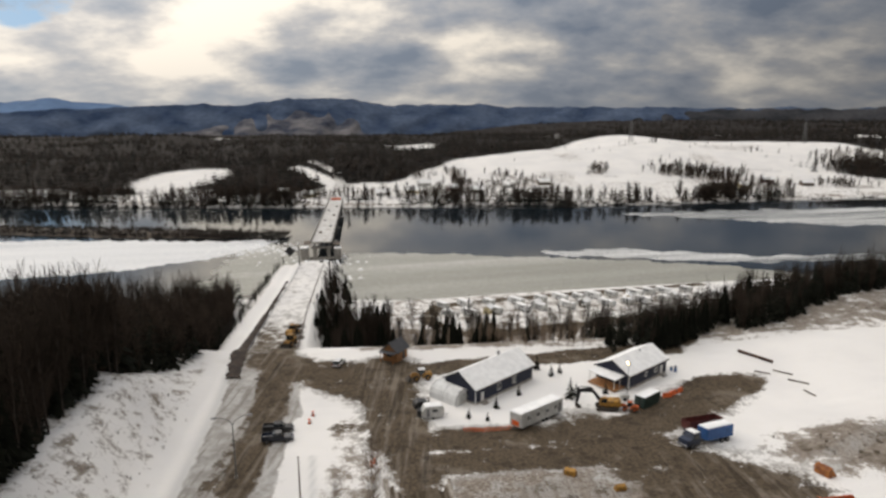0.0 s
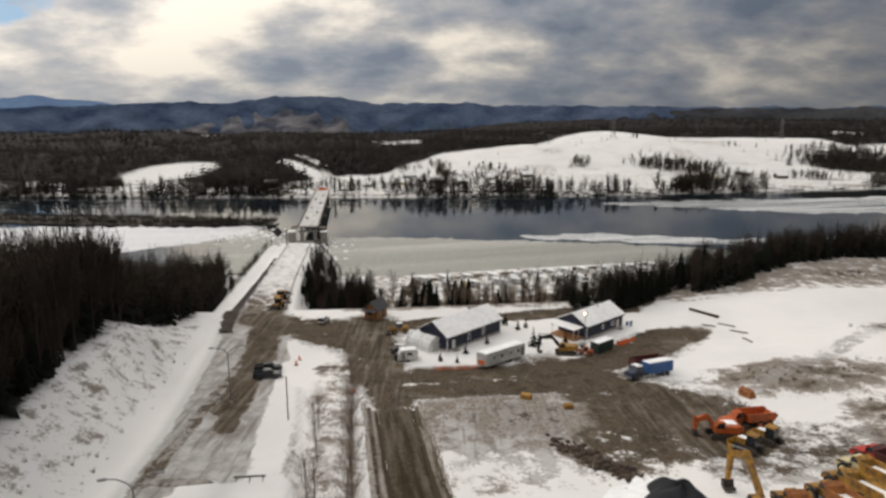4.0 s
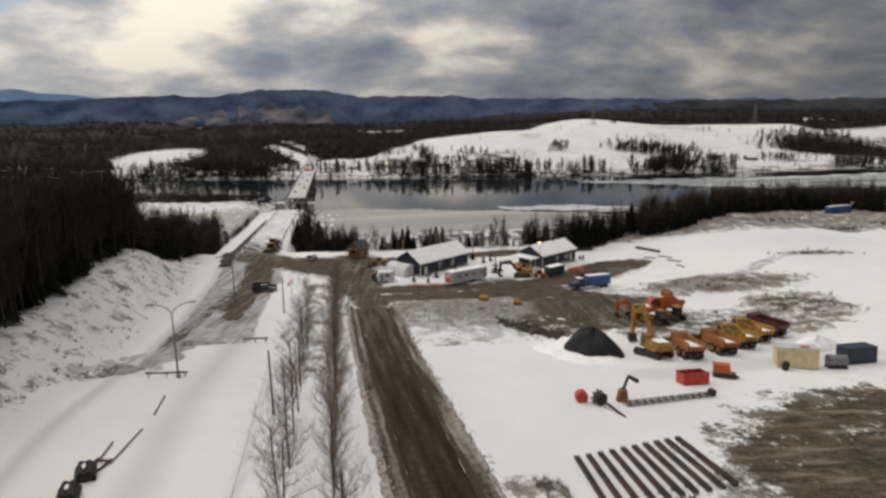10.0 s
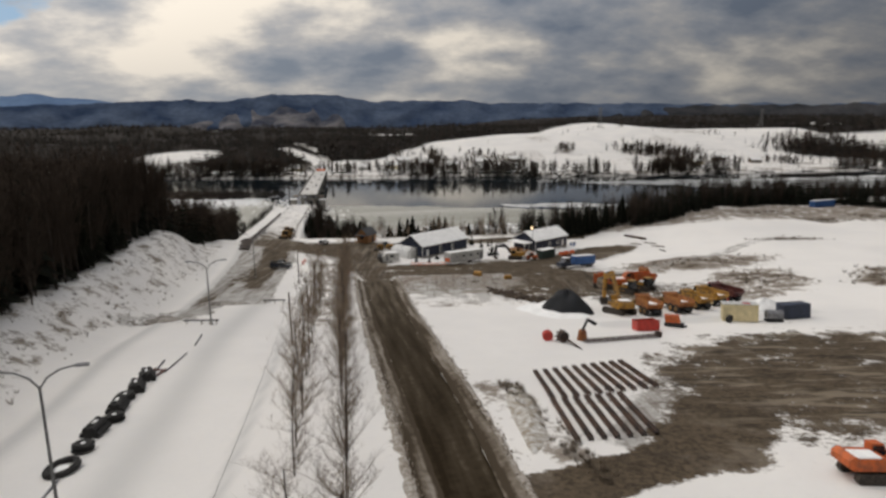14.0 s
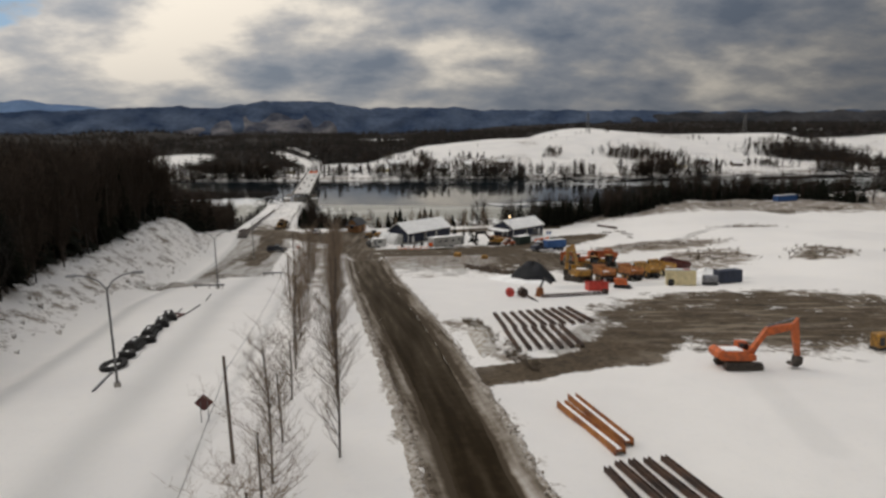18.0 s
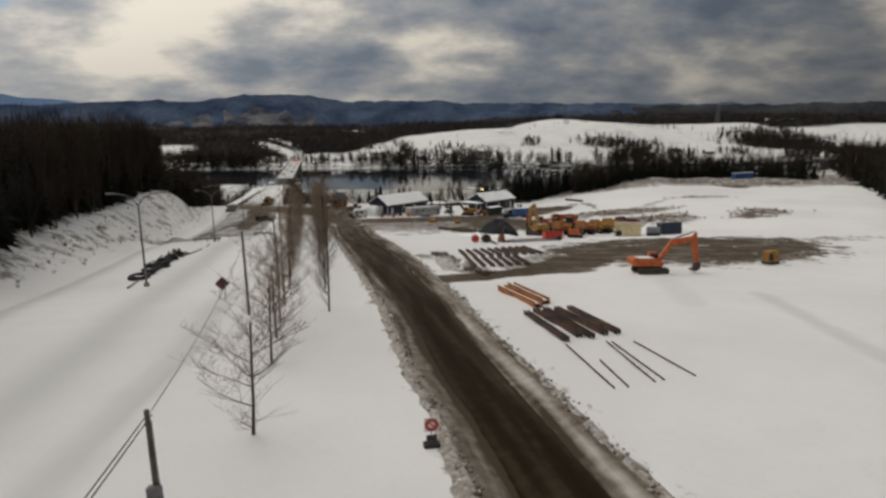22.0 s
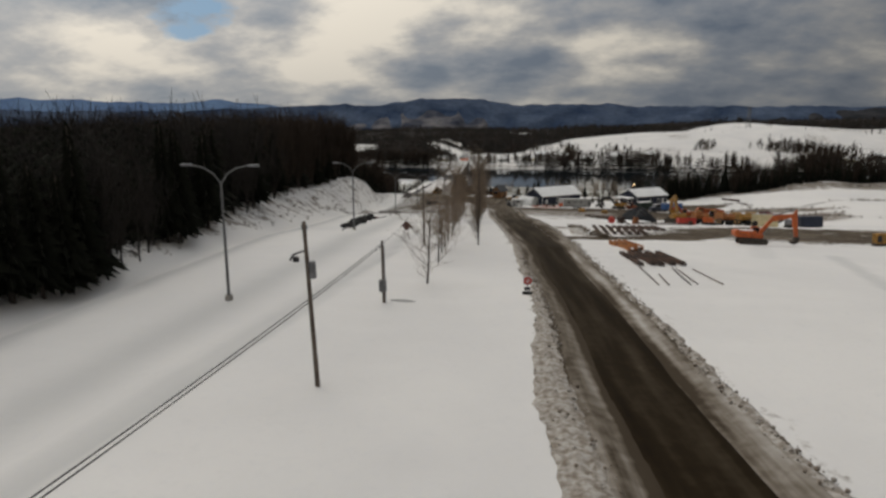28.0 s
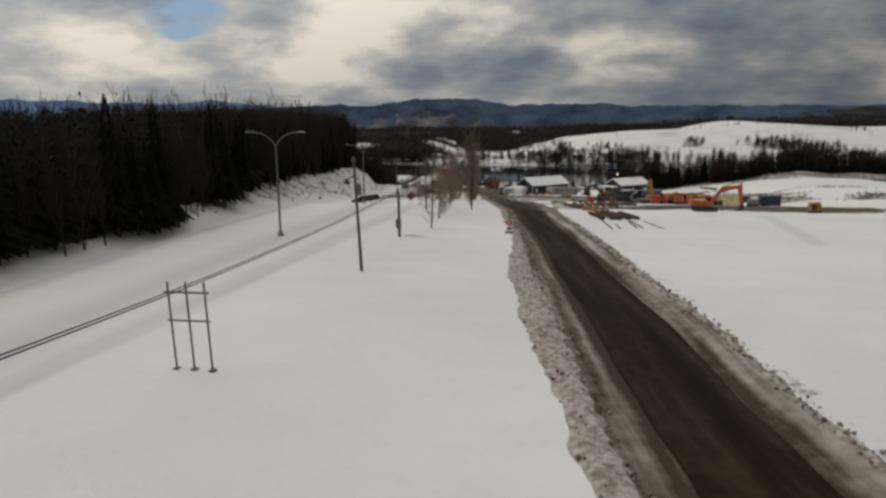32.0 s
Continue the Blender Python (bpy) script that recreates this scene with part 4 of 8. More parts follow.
def house(x, y, rz, L, W, eave, ridge, label, low=0.0, windows=(), door=None, gable_windows=(), name="house"):
    h = thing(name, label, "house", at=pose(x, y, gz(x, y) - 0.15, 0, 0, rz))
    base = part("foundation", Form().box((0, 0, 0.25), (L + 0.1, W + 0.1, 0.9)), CONCRETE, h, "grey concrete footing")
    f = Form().box((0, 0, 0.6 + eave / 2), (L, W, eave), bevel=0.02)
    f.prism([(-W / 2, eave + 0.59), (W / 2, eave + 0.59), (0, ridge + 0.5)], -L / 2, L / 2)
    wall = part("wall", f, NAVY, h)
    r = Form()
    gable_roof(r, L, W, eave + 0.6, ridge + 0.6)
    part("roof", r, ROOFING, h, "dark shingled roof")
    s = Form()
    gable_roof(s, L, W, eave + 0.88, ridge + 0.90, 0.47, 0.2)
    part("roof_snow", s, SNOW, h, "white snow on the roof")
    c = Form()
    for sx in (-1, 1):
        for sy in (-1, 1):
            c.box((sx * L / 2, sy * W / 2, 0.6 + eave / 2), (0.16, 0.16, eave), bevel=0.01)
    each("corner_board", c, TRIM, h)
    for wx, ww, wh in windows:
        sash(wall, wx, 0.6 + eave * 0.52, ww, wh, -W / 2, -1)
    for wy, ww, wh in gable_windows:
        g = part("gable_window", Form().box((-L / 2 - 0.03, wy, 0.6 + eave * 0.52), (0.06, ww, wh), bevel=0.01), GLASS, wall)
        each("window_frame", Form().box((-L / 2 - 0.02, wy, 0.6 + eave * 0.52 + wh / 2), (0.1, ww + 0.2, 0.1), bevel=0.01).box((-L / 2 - 0.02, wy, 0.6 + eave * 0.52 - wh / 2), (0.1, ww + 0.2, 0.1), bevel=0.01), TRIM, g)
    if door is not None:
        d = part("door", Form().box((door, -W / 2 - 0.04, 1.65), (1.0, 0.08, 2.05), bevel=0.01), TRIM, h, "white entrance door")
        each("step", Form().box((door, -W / 2 - 0.6, 0.45), (1.6, 1.1, 0.3)).box((door, -W / 2 - 1.2, 0.25), (1.6, 0.4, 0.3)), CONCRETE, h)
    return h


house_a = house(11.0, 134.4, 44, 20.0, 9.6, 3.2, 5.9, "long navy-sided bungalow with a snow-covered gable roof", windows=((-2.2, 1.1, 1.7), (3.2, 1.1, 1.7)), door=-7.8, gable_windows=((-1.8, 1.2, 1.4), (1.9, 1.2, 1.4)))
part("chimney", Form().box((4, 0.8, 6.9), (0.5, 0.5, 1.3)), STEEL, house_a)
part("roof_divider", Form().prism([(-5.3, 3.75), (0, 6.85), (0, 7.02), (-5.3, 3.92)], -4.7, -4.45), TRIM, house_a, "white flashing line across the roof")
house_b = house(46.3, 140.3, 40, 16.0, 9.0, 3.1, 5.4, "navy-sided house with a snow-covered roof beside the works yard", windows=((-1.0, 1.0, 1.2), (3.4, 1.6, 1.2)), door=5.8, gable_windows=((0.0, 1.4, 1.3),))
part("porch_roof", Form().box((-9.6, 0.4, 3.3), (4.6, 7.6, 0.25)), SNOW, house_b, "snow-covered porch roof")
pf = Form()
for px_, py_ in ((-11.6, -3.0), (-11.6, 3.8), (-9.4, -3.0)):
    pf.box((px_, py_, 1.65), (0.14, 0.14, 3.2), bevel=0.01)
each("porch_post", pf, TRIM, house_b)
part("deck", Form().box((-9.6, 0.4, 0.6), (4.6, 7.6, 0.2)), CEDAR, house_b, "wooden deck")
part("vent", Form().rod((2, -0.6, 5.6), (2, -0.6, 6.6), 0.15), STEEL, house_b)
part("side_shed", Form().box((9.2, 0.6, 1.7), (2.4, 5.0, 2.6)), OFFWHITE, house_b, "pale lean-to at the gable")


def cabin():
    c = thing("cabin", "small cedar-clad cabin with a dark gable roof at the junction", "cabin", at=pose(-12.6, 151.5, gz(-12.6, 151.5) - 0.1, 0, 0, 62))
    wall = Form().box((0, 0, 1.6), (5.2, 4.4, 3.0), bevel=0.02)
    wall.prism([(-2.2, 3.09), (2.2, 3.09), (0, 4.9)], -2.6, 2.6)
    w = part("wall", wall, CEDAR, c)
    r = Form()
    gable_roof(r, 5.2, 4.4, 3.1, 5.0, 0.5, 0.2)
    part("roof", r, ROOFING, c, "dark shingled roof")
    part("window", Form().box((-2.63, 0.2, 1.9), (0.06, 1.5, 1.1), bevel=0.01), GLASS, w)
    part("door", Form().box((0.6, -2.23, 1.2), (1.0, 0.07, 2.1), bevel=0.01), BLACK, c)
    p = Form()
    for sy in (-1.9, 1.9):
        p.box((-4.0, sy, 1.4), (0.16, 0.16, 2.7), bevel=0.01)
    each("porch_post", p, BRIGHTRUST, c)
    part("porch_roof", Form().box((-3.5, 0, 2.85), (1.9, 4.6, 0.16)), ROOFING, c)


cabin()


def office_trailer():
    L = 13.6
    t = thing("office_trailer", "white site office trailer with a snowy roof on wheels", "trailer", at=lean(19.4, 115.8, 43, L))
    body = part("body", Form().box((0, 0, 2.15), (L, 3.0, 2.7), bevel=0.06), OFFWHITE, t)
    part("roof_snow", Form().box((0, 0, 3.6), (L - 0.1, 2.95, 0.22), bevel=0.08), SNOW, t, "snow on the flat roof")
    for wx in (-4.4, -1.6, 1.4, 4.2):
        sash(body, wx, 2.35, 1.0, 0.9, -1.5, -1)
    part("door", Form().box((5.7, -1.52, 1.9), (0.9, 0.06, 2.0), bevel=0.01), STEEL, body)
    part("end_hatch", Form().box((-L / 2 - 0.03, 0, 1.5), (0.06, 1.8, 1.0), bevel=0.01), CONE, body, "orange safety panel on the end wall")
    part("skirt", Form().box((0, 0, 0.75), (L - 0.8, 2.3, 0.22)), BLACK, t)
    for wx in (0.6, 1.7):
        for sy in (-1.15, 1.15):
            part("wheel", Form().rod((wx, sy - 0.12, 0.38), (wx, sy + 0.12, 0.38), 0.38, n=14), RUBBER, t)
    for wx in (-5.5, 5.5):
        each("jack", Form().rod((wx, -1.0, 0), (wx, -1.0, 0.75), 0.08).rod((wx, 1.0, 0), (wx, 1.0, 0.75), 0.08), STEEL, t)
    part("hitch", Form().rod((-L / 2, -0.6, 0.7), (-L / 2 - 1.2, 0, 0.6), 0.06).rod((-L / 2, 0.6, 0.7), (-L / 2 - 1.2, 0, 0.6), 0.06), STEEL, t)


office_trailer()


def garage_tent():
    t = thing("garage_tent", "white arched fabric garage half covered with snow", "tent", at=stand(1.6, 127.6, -42))
    arc = [(-2.6, 0), (-2.6, 1.4), (-2.1, 2.4), (-1.1, 3.1), (0, 3.35), (1.1, 3.1), (2.1, 2.4), (2.6, 1.4), (2.6, 0)]
    part("cover", Form().prism(arc, -3.8, 3.8), TARP, t)
    part("door_flap", Form().box((3.83, 0, 1.15), (0.05, 2.6, 2.3), bevel=0.01), OFFWHITE, t)
    for sx in (-3.8, 0, 3.8):
        f = Form()
        for a, b in zip(arc[:-1], arc[1:]):
            f.rod((sx, a[0] * 1.01, a[1] * 1.01), (sx, b[0] * 1.01, b[1] * 1.01), 0.04, n=5)
        part("hoop", f, GALV, t)


garage_tent()


def camper(name="camper", L=4.6, W=2.2, H=2.3, label="small pale camper trailer with snow on its roof", mat=None):
    c = thing(name, label, "camper")
    z = 0.55
    out = [(-L / 2, z), (-L / 2 + 0.1, z + H * 0.6), (-L / 2 + 0.6, z + H), (L / 2 - 0.3, z + H), (L / 2, z + H * 0.75), (L / 2 - 0.1, z)]
    part("body", Form().side(out, -W / 2, W / 2), mat or OFFWHITE, c)
    part("roof_snow", Form().box((0.05, 0, z + H + 0.07), (L - 0.9, W - 0.1, 0.16), bevel=0.06), SNOW, c)
    part("window", Form().box((0.3, -W / 2 - 0.015, z + H * 0.62), (1.2, 0.04, 0.6), bevel=0.01), GLASS, c)
    part("door", Form().box((-1.1, -W / 2 - 0.015, z + H * 0.45), (0.65, 0.04, 1.7), bevel=0.01), STEEL, c)
    for sy in (-1, 1):
        part("wheel", Form().rod((0, sy * (W / 2 - 0.1), 0.33), (0, sy * (W / 2 - 0.3), 0.33), 0.33, n=12), RUBBER, c)
    part("drawbar", Form().rod((L / 2 - 0.2, 0, 0.5), (L / 2 + 1.0, 0, 0.45), 0.06), STEEL, c)
    return c


yard_camper = camper()
yard_camper.matrix_basis = stand(-2.2, 117.6, 12)


def container(name, x, y, rz, L, W, H, mat, label, snow=True, doors=True):
    c = thing(name, label, "container", at=lean(x, y, rz, L, W))
    f = Form().box((0, 0, H / 2 + 0.12), (L - 0.1, W - 0.1, H - 0.06), bevel=0.02)
    n = int(L / 0.45)
    for i in range(n):
        for sy in (-1, 1):
            f.box((-L / 2 + 0.4 + (L - 0.8) * i / (n - 1), sy * (W / 2 - 0.04), H / 2 + 0.12), (0.2, 0.06, H - 0.35), bevel=0.01)
    part("body", f, mat, c)
    r = Form()
    for sx in (-1, 1):
        for sy in (-1, 1):
            r.box((sx * (L / 2 - 0.07), sy * (W / 2 - 0.07), H / 2 + 0.12), (0.16, 0.16, H), bevel=0.01)
    for sy in (-1, 1):
        for zz in (0.16, H + 0.06):
            r.box((0, sy * (W / 2 - 0.07), zz), (L, 0.16, 0.14), bevel=0.01)
    part("frame", r, mat, c)
    if doors:
        for sy in (-1, 1):
            d = part("door", Form().box((-L / 2 + 0.0, sy * W / 4, H / 2 + 0.12), (0.08, W / 2 - 0.12, H - 0.3), bevel=0.01), mat, c)
            part("lock_bar", Form().rod((-L / 2 - 0.07, sy * W / 8, 0.3), (-L / 2 - 0.07, sy * W / 8, H - 0.1), 0.03), GALV, d)
    if snow:
        part("roof_snow", Form().box((0, 0, H + 0.19), (L - 0.2, W - 0.2, 0.18), bevel=0.08), SNOW, c)
    return c


container("storage_container", 45.0, 124.6, 40, 6.1, 2.45, 2.5, GREEN, "dark green storage container with snow on top")
container("storage_container", 73.2, 43.4, 4, 4.8, 2.4, 2.5, DARKBLUE, "dark navy storage container standing in the snowy yard", snow=False)
container("storage_container", 178.6, 199.2, 20, 12.2, 2.45, 2.6, BLUE, "blue shipping container on the far plateau", snow=True)

# ---------------------------------------------------------------- vehicles and machines


def wheel(parent, x, y, r, w, rim=GALV):
    s = 1 if y > 0 else -1
    t = part("wheel", Form().rod((x, y - w / 2, r), (x, y + w / 2, r), r, n=16), RUBBER, parent)
    part("rim", Form().rod((x, y + s * w / 2, r), (x, y + s * (w / 2 + 0.03), r), r * 0.55, n=12), rim, t)
    return t


def pickup(x, y, rz, mat, label, bed=True):
    c = thing("pickup_truck" if bed else "suv", label, "pickup truck" if bed else "car", at=lean(x, y, rz, 4.0, 1.8))
    if bed:
        low = [(-2.9, 0.5), (-2.9, 1.15), (0.75, 1.15), (2.5, 1.08), (2.85, 0.9), (2.9, 0.5)]
        cabn = [(-0.95, 1.14), (-0.8, 1.75), (-0.4, 1.9), (0.75, 1.88), (1.35, 1.14)]
    else:
        low = [(-2.3, 0.45), (-2.35, 1.0), (1.0, 1.02), (2.2, 0.92), (2.35, 0.75), (2.35, 0.45)]
        cabn = [(-2.3, 1.0), (-2.1, 1.6), (-1.6, 1.74), (0.4, 1.72), (1.15, 1.0)]
    part("body", Form().side(low, -0.98, 0.98), mat, c)
    part("cab", Form().side(cabn, -0.82, 0.82), GLASS, c, "tinted cab windows")
    z = 1.86 if bed else 1.7
    part("roof", Form().box((0.15 if bed else -0.65, 0, z), (1.3 if bed else 2.1, 1.62, 0.09), bevel=0.04), mat, c)
    if bed:
        f = Form()
        f.box((-1.9, 0.93, 1.3), (1.95, 0.1, 0.4)).box((-1.9, -0.93, 1.3), (1.95, 0.1, 0.4)).box((-2.85, 0, 1.25), (0.1, 1.9, 0.5))
        part("bed", f, mat, c)
    each("bumper", Form().box((2.95 if bed else 2.4, 0, 0.55), (0.18, 1.9, 0.25)).box((-2.95 if bed else -2.4, 0, 0.55), (0.15, 1.85, 0.2)), STEEL, c)
    e = 2.86 if bed else 2.33
    for sy in (-0.72, 0.72):
        part("headlight", Form().box((e, sy, 0.82), (0.08, 0.4, 0.2), bevel=0.02), WHITEPAINT, c)
        part("tail_light", Form().box((-e, sy * 1.2, 0.9), (0.08, 0.2, 0.3), bevel=0.02), RED, c)
    for wx in ((-1.85, 1.85) if bed else (-1.45, 1.45)):
        for sy in (-0.88, 0.88):
            wheel(c, wx, sy, 0.39, 0.25)
    return c


pickup(-31.6, 106.2, 12, CARPAINT, "dark blue pickup truck parked on the slushy highway")
pickup(-32.6, 110.6, 10, BLACK, "black pickup truck parked beside another pickup on the slushy highway")
pickup(-26.6, 146.6, 78, WHITEPAINT, "white sport utility car parked by the junction", bed=False)


def tracked_base(c, L=4.6, W=3.2, h=0.95):
    for sy in (-1, 1):
        y = sy * (W / 2 - 0.32)
        out = [(-L / 2 + 0.3, 0.0), (-L / 2, h * 0.45), (-L / 2 + 0.25, h), (L / 2 - 0.25, h), (L / 2, h * 0.45), (L / 2 - 0.3, 0.0)]
        t = part("track", Form().side(out, y - 0.3, y + 0.3), TRACK, c, "muddy crawler track")
        f = Form()
        for i in range(12):
            f.box((-L / 2 + 0.35 + (L - 0.7) * i / 11, y, h + 0.02), (0.12, 0.62, 0.07), bevel=0.01)
        each("track_shoe", f, TRACK, t)
    part("undercarriage", Form().box((0, 0, h * 0.62), (L * 0.5, W - 1.0, h * 0.6)), TRACK, c)


def arm_piece(name, pts, w, mat, parent, wide=0.5):
    """A boom or stick: a tapered bar that follows points in the x-z plane."""
    f = Form()
    for (a, b, r1, r2) in pts:
        va, vb = Vector(a), Vector(b)
        d = (vb - va).normalized()
        n = Vector((-d.z, 0, d.x))
        out = [va + n * r1, vb + n * r2, vb - n * r2, va - n * r1]
        f.side([(p.x, p.z) for p in out], -w / 2, w / 2)
    return part(name, f, mat, parent)


def excavator(x, y, rz, mat, label, turn=0.0, boom=((1.0, 1.6), (3.2, 5.0), (6.0, 4.7), (6.9, 1.3)), snow=True, cab_mat=None, arm=None, size=1.0):
    c = thing("excavator", label, "excavator", at=lean(x, y, rz, 5, 3.2) @ Matrix.Scale(size, 4))
    tracked_base(c)
    m = pose(0, 0, 0, 0, 0, turn)
    part("turntable", Form().rod((0, 0, 0.9), (0, 0, 1.15), 0.75, n=16), BLACK, c)
    house_ = Form().box((-1.0, 0, 1.75), (3.1, 2.7, 1.15), m, 0.15).box((0.9, -0.75, 1.5), (1.2, 1.1, 0.65), m, 0.08)
    part("engine_house", house_, mat, c)
    part("counterweight", Form().side([(-2.6, 1.2), (-3.0, 1.5), (-3.0, 2.1), (-2.5, 2.45), (-2.2, 2.4), (-2.2, 1.2)], -1.3, 1.3, m), mat, c)
    cab = part("cab", Form().side([(0.0, 1.2), (0.0, 3.0), (1.1, 3.0), (1.55, 2.2), (1.5, 1.2)], 0.35, 1.35, m), cab_mat or mat, c)
    part("cab_window", Form().side([(0.15, 1.95), (0.15, 2.85), (1.05, 2.85), (1.42, 2.15), (1.42, 1.95)], 0.30, 1.40, m), GLASS, cab)
    if snow:
        part("deck_snow", Form().box((-1.2, -0.4, 2.38), (2.2, 1.7, 0.14), m, 0.05), SNOW, c, "snow on the engine cover")
    (ax, az), (bx, bz), (cx, cz), (dx, dz) = boom
    am = arm or mat
    b = Form()
    b.side([(ax, az - 0.35), (bx - 0.1, bz - 0.55), (cx, cz - 0.32), (cx, cz + 0.26), (bx, bz + 0.5), (ax - 0.1, az + 0.4)], -0.68, -0.08, m)
    part("boom", b, am, c)
    v = Vector((dx - cx, 0, dz - cz)).normalized()
    tip = Vector((cx, 0, cz)) - v * 0.9
    s = Form().side([(tip.x - v.z * 0.4, tip.z + v.x * 0.4), (cx + v.z * 0.5, cz - v.x * 0.5), (dx + v.z * 0.22, dz - v.x * 0.22), (dx - v.z * 0.22, dz + v.x * 0.22)], -0.62, -0.14, m)
    part("stick", s, am, c)
    part("boom_cylinder", Form().rod((ax + 0.5, -0.38, az - 0.1), (bx * 0.85, -0.38, bz * 0.78), 0.1, m=m).rod((bx, -0.38, bz + 0.5), (tip.x, -0.38, tip.z), 0.1, m=m), STEEL, c)
    k = Form().side([(dx - 0.25, dz + 0.15), (dx + 0.35, dz + 0.1), (dx + 0.3, dz - 0.75), (dx - 0.35, dz - 1.15), (dx - 1.0, dz - 0.95), (dx - 0.75, dz - 0.65), (dx - 0.35, dz - 0.7)], -1.0, 0.25, m)
    part("bucket", k, TRACK, c, "dirty steel bucket")
    return c


def wheel_loader(x, y, rz, label, mat=None, bucket_up=0.3, size=1.0, name="wheel_loader", roof=None):
    mat = mat or YELLOW
    c = thing(name, label, "loader", at=lean(x, y, rz, 4, 2.4) @ Matrix.Scale(size, 4))
    part("rear_frame", Form().side([(-3.2, 0.8), (-3.2, 1.9), (-2.7, 2.15), (-0.6, 2.1), (-0.4, 0.8)], -0.95, 0.95), mat, c)
    part("front_frame", Form().box((1.1, 0, 1.15), (1.9, 1.1, 0.9)), mat, c)
    cab = part("cab", Form().side([(-1.2, 2.05), (-1.1, 3.2), (0.3, 3.2), (0.6, 2.0), (0.2, 1.5), (-0.8, 1.5)], -0.75, 0.75), GLASS, c, "glazed cab")
    part("cab_roof", Form().box((-0.4, 0, 3.26), (1.8, 1.7, 0.14), bevel=0.05), roof or mat, cab)
    for sx, sy in ((-0.05, 0.76), (-0.05, -0.76), (-1.15, 0.76), (-1.15, -0.76)):
        part("cab_post", Form().rod((sx, sy, 1.7), (sx, sy, 3.2), 0.06), BLACK, cab)
    for wx in (-1.9, 1.4):
        for sy in (-1.0, 1.0):
            wheel(c, wx, sy, 0.82, 0.6, mat)
    for sy in (-0.62, 0.62):
        arm_piece("lift_arm", [((0.9, 0, 1.9), (2.2, 0, 1.5 + bucket_up), 0.2, 0.22), ((2.2, 0, 1.5 + bucket_up), (3.1, 0, 0.6 + bucket_up), 0.22, 0.15)], 0.18, mat, c).location.y = sy
    part("bucket", Form().side([(3.0, 0.1 + bucket_up), (4.3, 0.05 + bucket_up), (4.3, 0.15 + bucket_up), (3.35, 0.35 + bucket_up), (3.2, 1.2 + bucket_up), (3.05, 1.25 + bucket_up), (2.9, 0.7 + bucket_up)], -1.35, 1.35), TRACK, c)
    part("exhaust", Form().rod((-2.0, 0.3, 2.1), (-2.0, 0.3, 2.9), 0.07), BLACK, c)
    return c


def dump_truck(x, y, rz, mat, label, snow=True, bed_mat=None):
    """An articulated hauler, nose along x."""
    c = thing("dump_truck", label, "dump truck", "articulated haulers parked in a row", at=lean(x, y, rz, 8, 3) @ Matrix.Scale(0.98, 4))
    part("chassis", Form().box((-1.0, 0, 1.05), (8.0, 1.0, 0.45)), BLACK, c)
    part("hood", Form().side([(3.0, 1.0), (3.0, 2.1), (4.7, 1.95), (5.2, 1.6), (5.25, 0.9)], -1.15, 1.15), mat, c)
    cab = part("cab", Form().side([(1.7, 1.2), (1.7, 3.2), (2.8, 3.2), (3.2, 2.1), (3.2, 1.2)], -0.75, 0.75), mat, c)
    part("cab_window", Form().side([(1.85, 2.2), (1.85, 3.05), (2.75, 3.05), (3.1, 2.2)], -0.78, 0.78), GLASS, cab)
    f = Form()
    f.side([(-4.9, 2.3), (-4.2, 1.35), (1.0, 1.5), (0.95, 1.7), (-4.1, 1.55), (-4.75, 2.4)], -1.35, 1.35)
    for sy in (-1, 1):
        f.side([(-4.9, 2.3), (-4.2, 1.4), (1.0, 1.5), (1.3, 3.0), (-4.4, 2.9)], sy * 1.4 - 0.09, sy * 1.4 + 0.09)
    f.side([(0.95, 1.5), (1.3, 3.0), (1.9, 3.35), (1.9, 3.45), (1.15, 3.1), (0.8, 1.6)], -1.45, 1.45)
    body = part("dump_body", f, bed_mat or mat, c, "steel dump body with sloping tail")
    if snow:
        part("load_snow", Form().side([(-4.5, 2.15), (-4.0, 1.65), (0.6, 1.85), (0.75, 2.1)], -1.28, 1.28), SNOW, body, "snow lying in the dump body")
    for wx in (3.6, -1.4, -3.2):
        for sy in (-1.2, 1.2):
            wheel(c, wx, sy, 0.85, 0.65, mat)
    each("mudguard", Form().box((3.6, 1.2, 1.85), (2.0, 0.75, 0.1)).box((3.6, -1.2, 1.85), (2.0, 0.75, 0.1)), BLACK, c)
    return c


def bulldozer(x, y, rz, label):
    c = thing("bulldozer", label, "bulldozer", at=lean(x, y, rz, 4, 2.6))
    tracked_base(c, 3.8, 2.8, 1.0)
    part("hood", Form().side([(0.3, 0.9), (0.3, 1.9), (1.9, 1.75), (2.0, 0.8)], -0.6, 0.6), YELLOW, c)
    cab = part("cab", Form().box((-0.6, 0, 2.1), (1.5, 1.5, 1.6), bevel=0.1), GLASS, c)
    part("cab_roof", Form().box((-0.6, 0, 2.95), (1.7, 1.7, 0.14)), YELLOW, cab)
    part("blade", Form().side([(2.6, 0.05), (2.5, 0.6), (2.7, 1.2), (2.85, 1.2), (2.65, 0.6), (2.8, 0.05)], -1.7, 1.7), YELLOW, c, "curved dozer blade")
    for sy in (-1.0, 1.0):
        each("push_arm", Form().rod((0, sy * 1.3, 0.6), (2.6, sy * 1.3, 0.45), 0.12), YELLOW, c)
    part("snow_cap", Form().box((1.0, 0, 1.9), (1.3, 1.0, 0.12), bevel=0.05), SNOW, c)
    return c


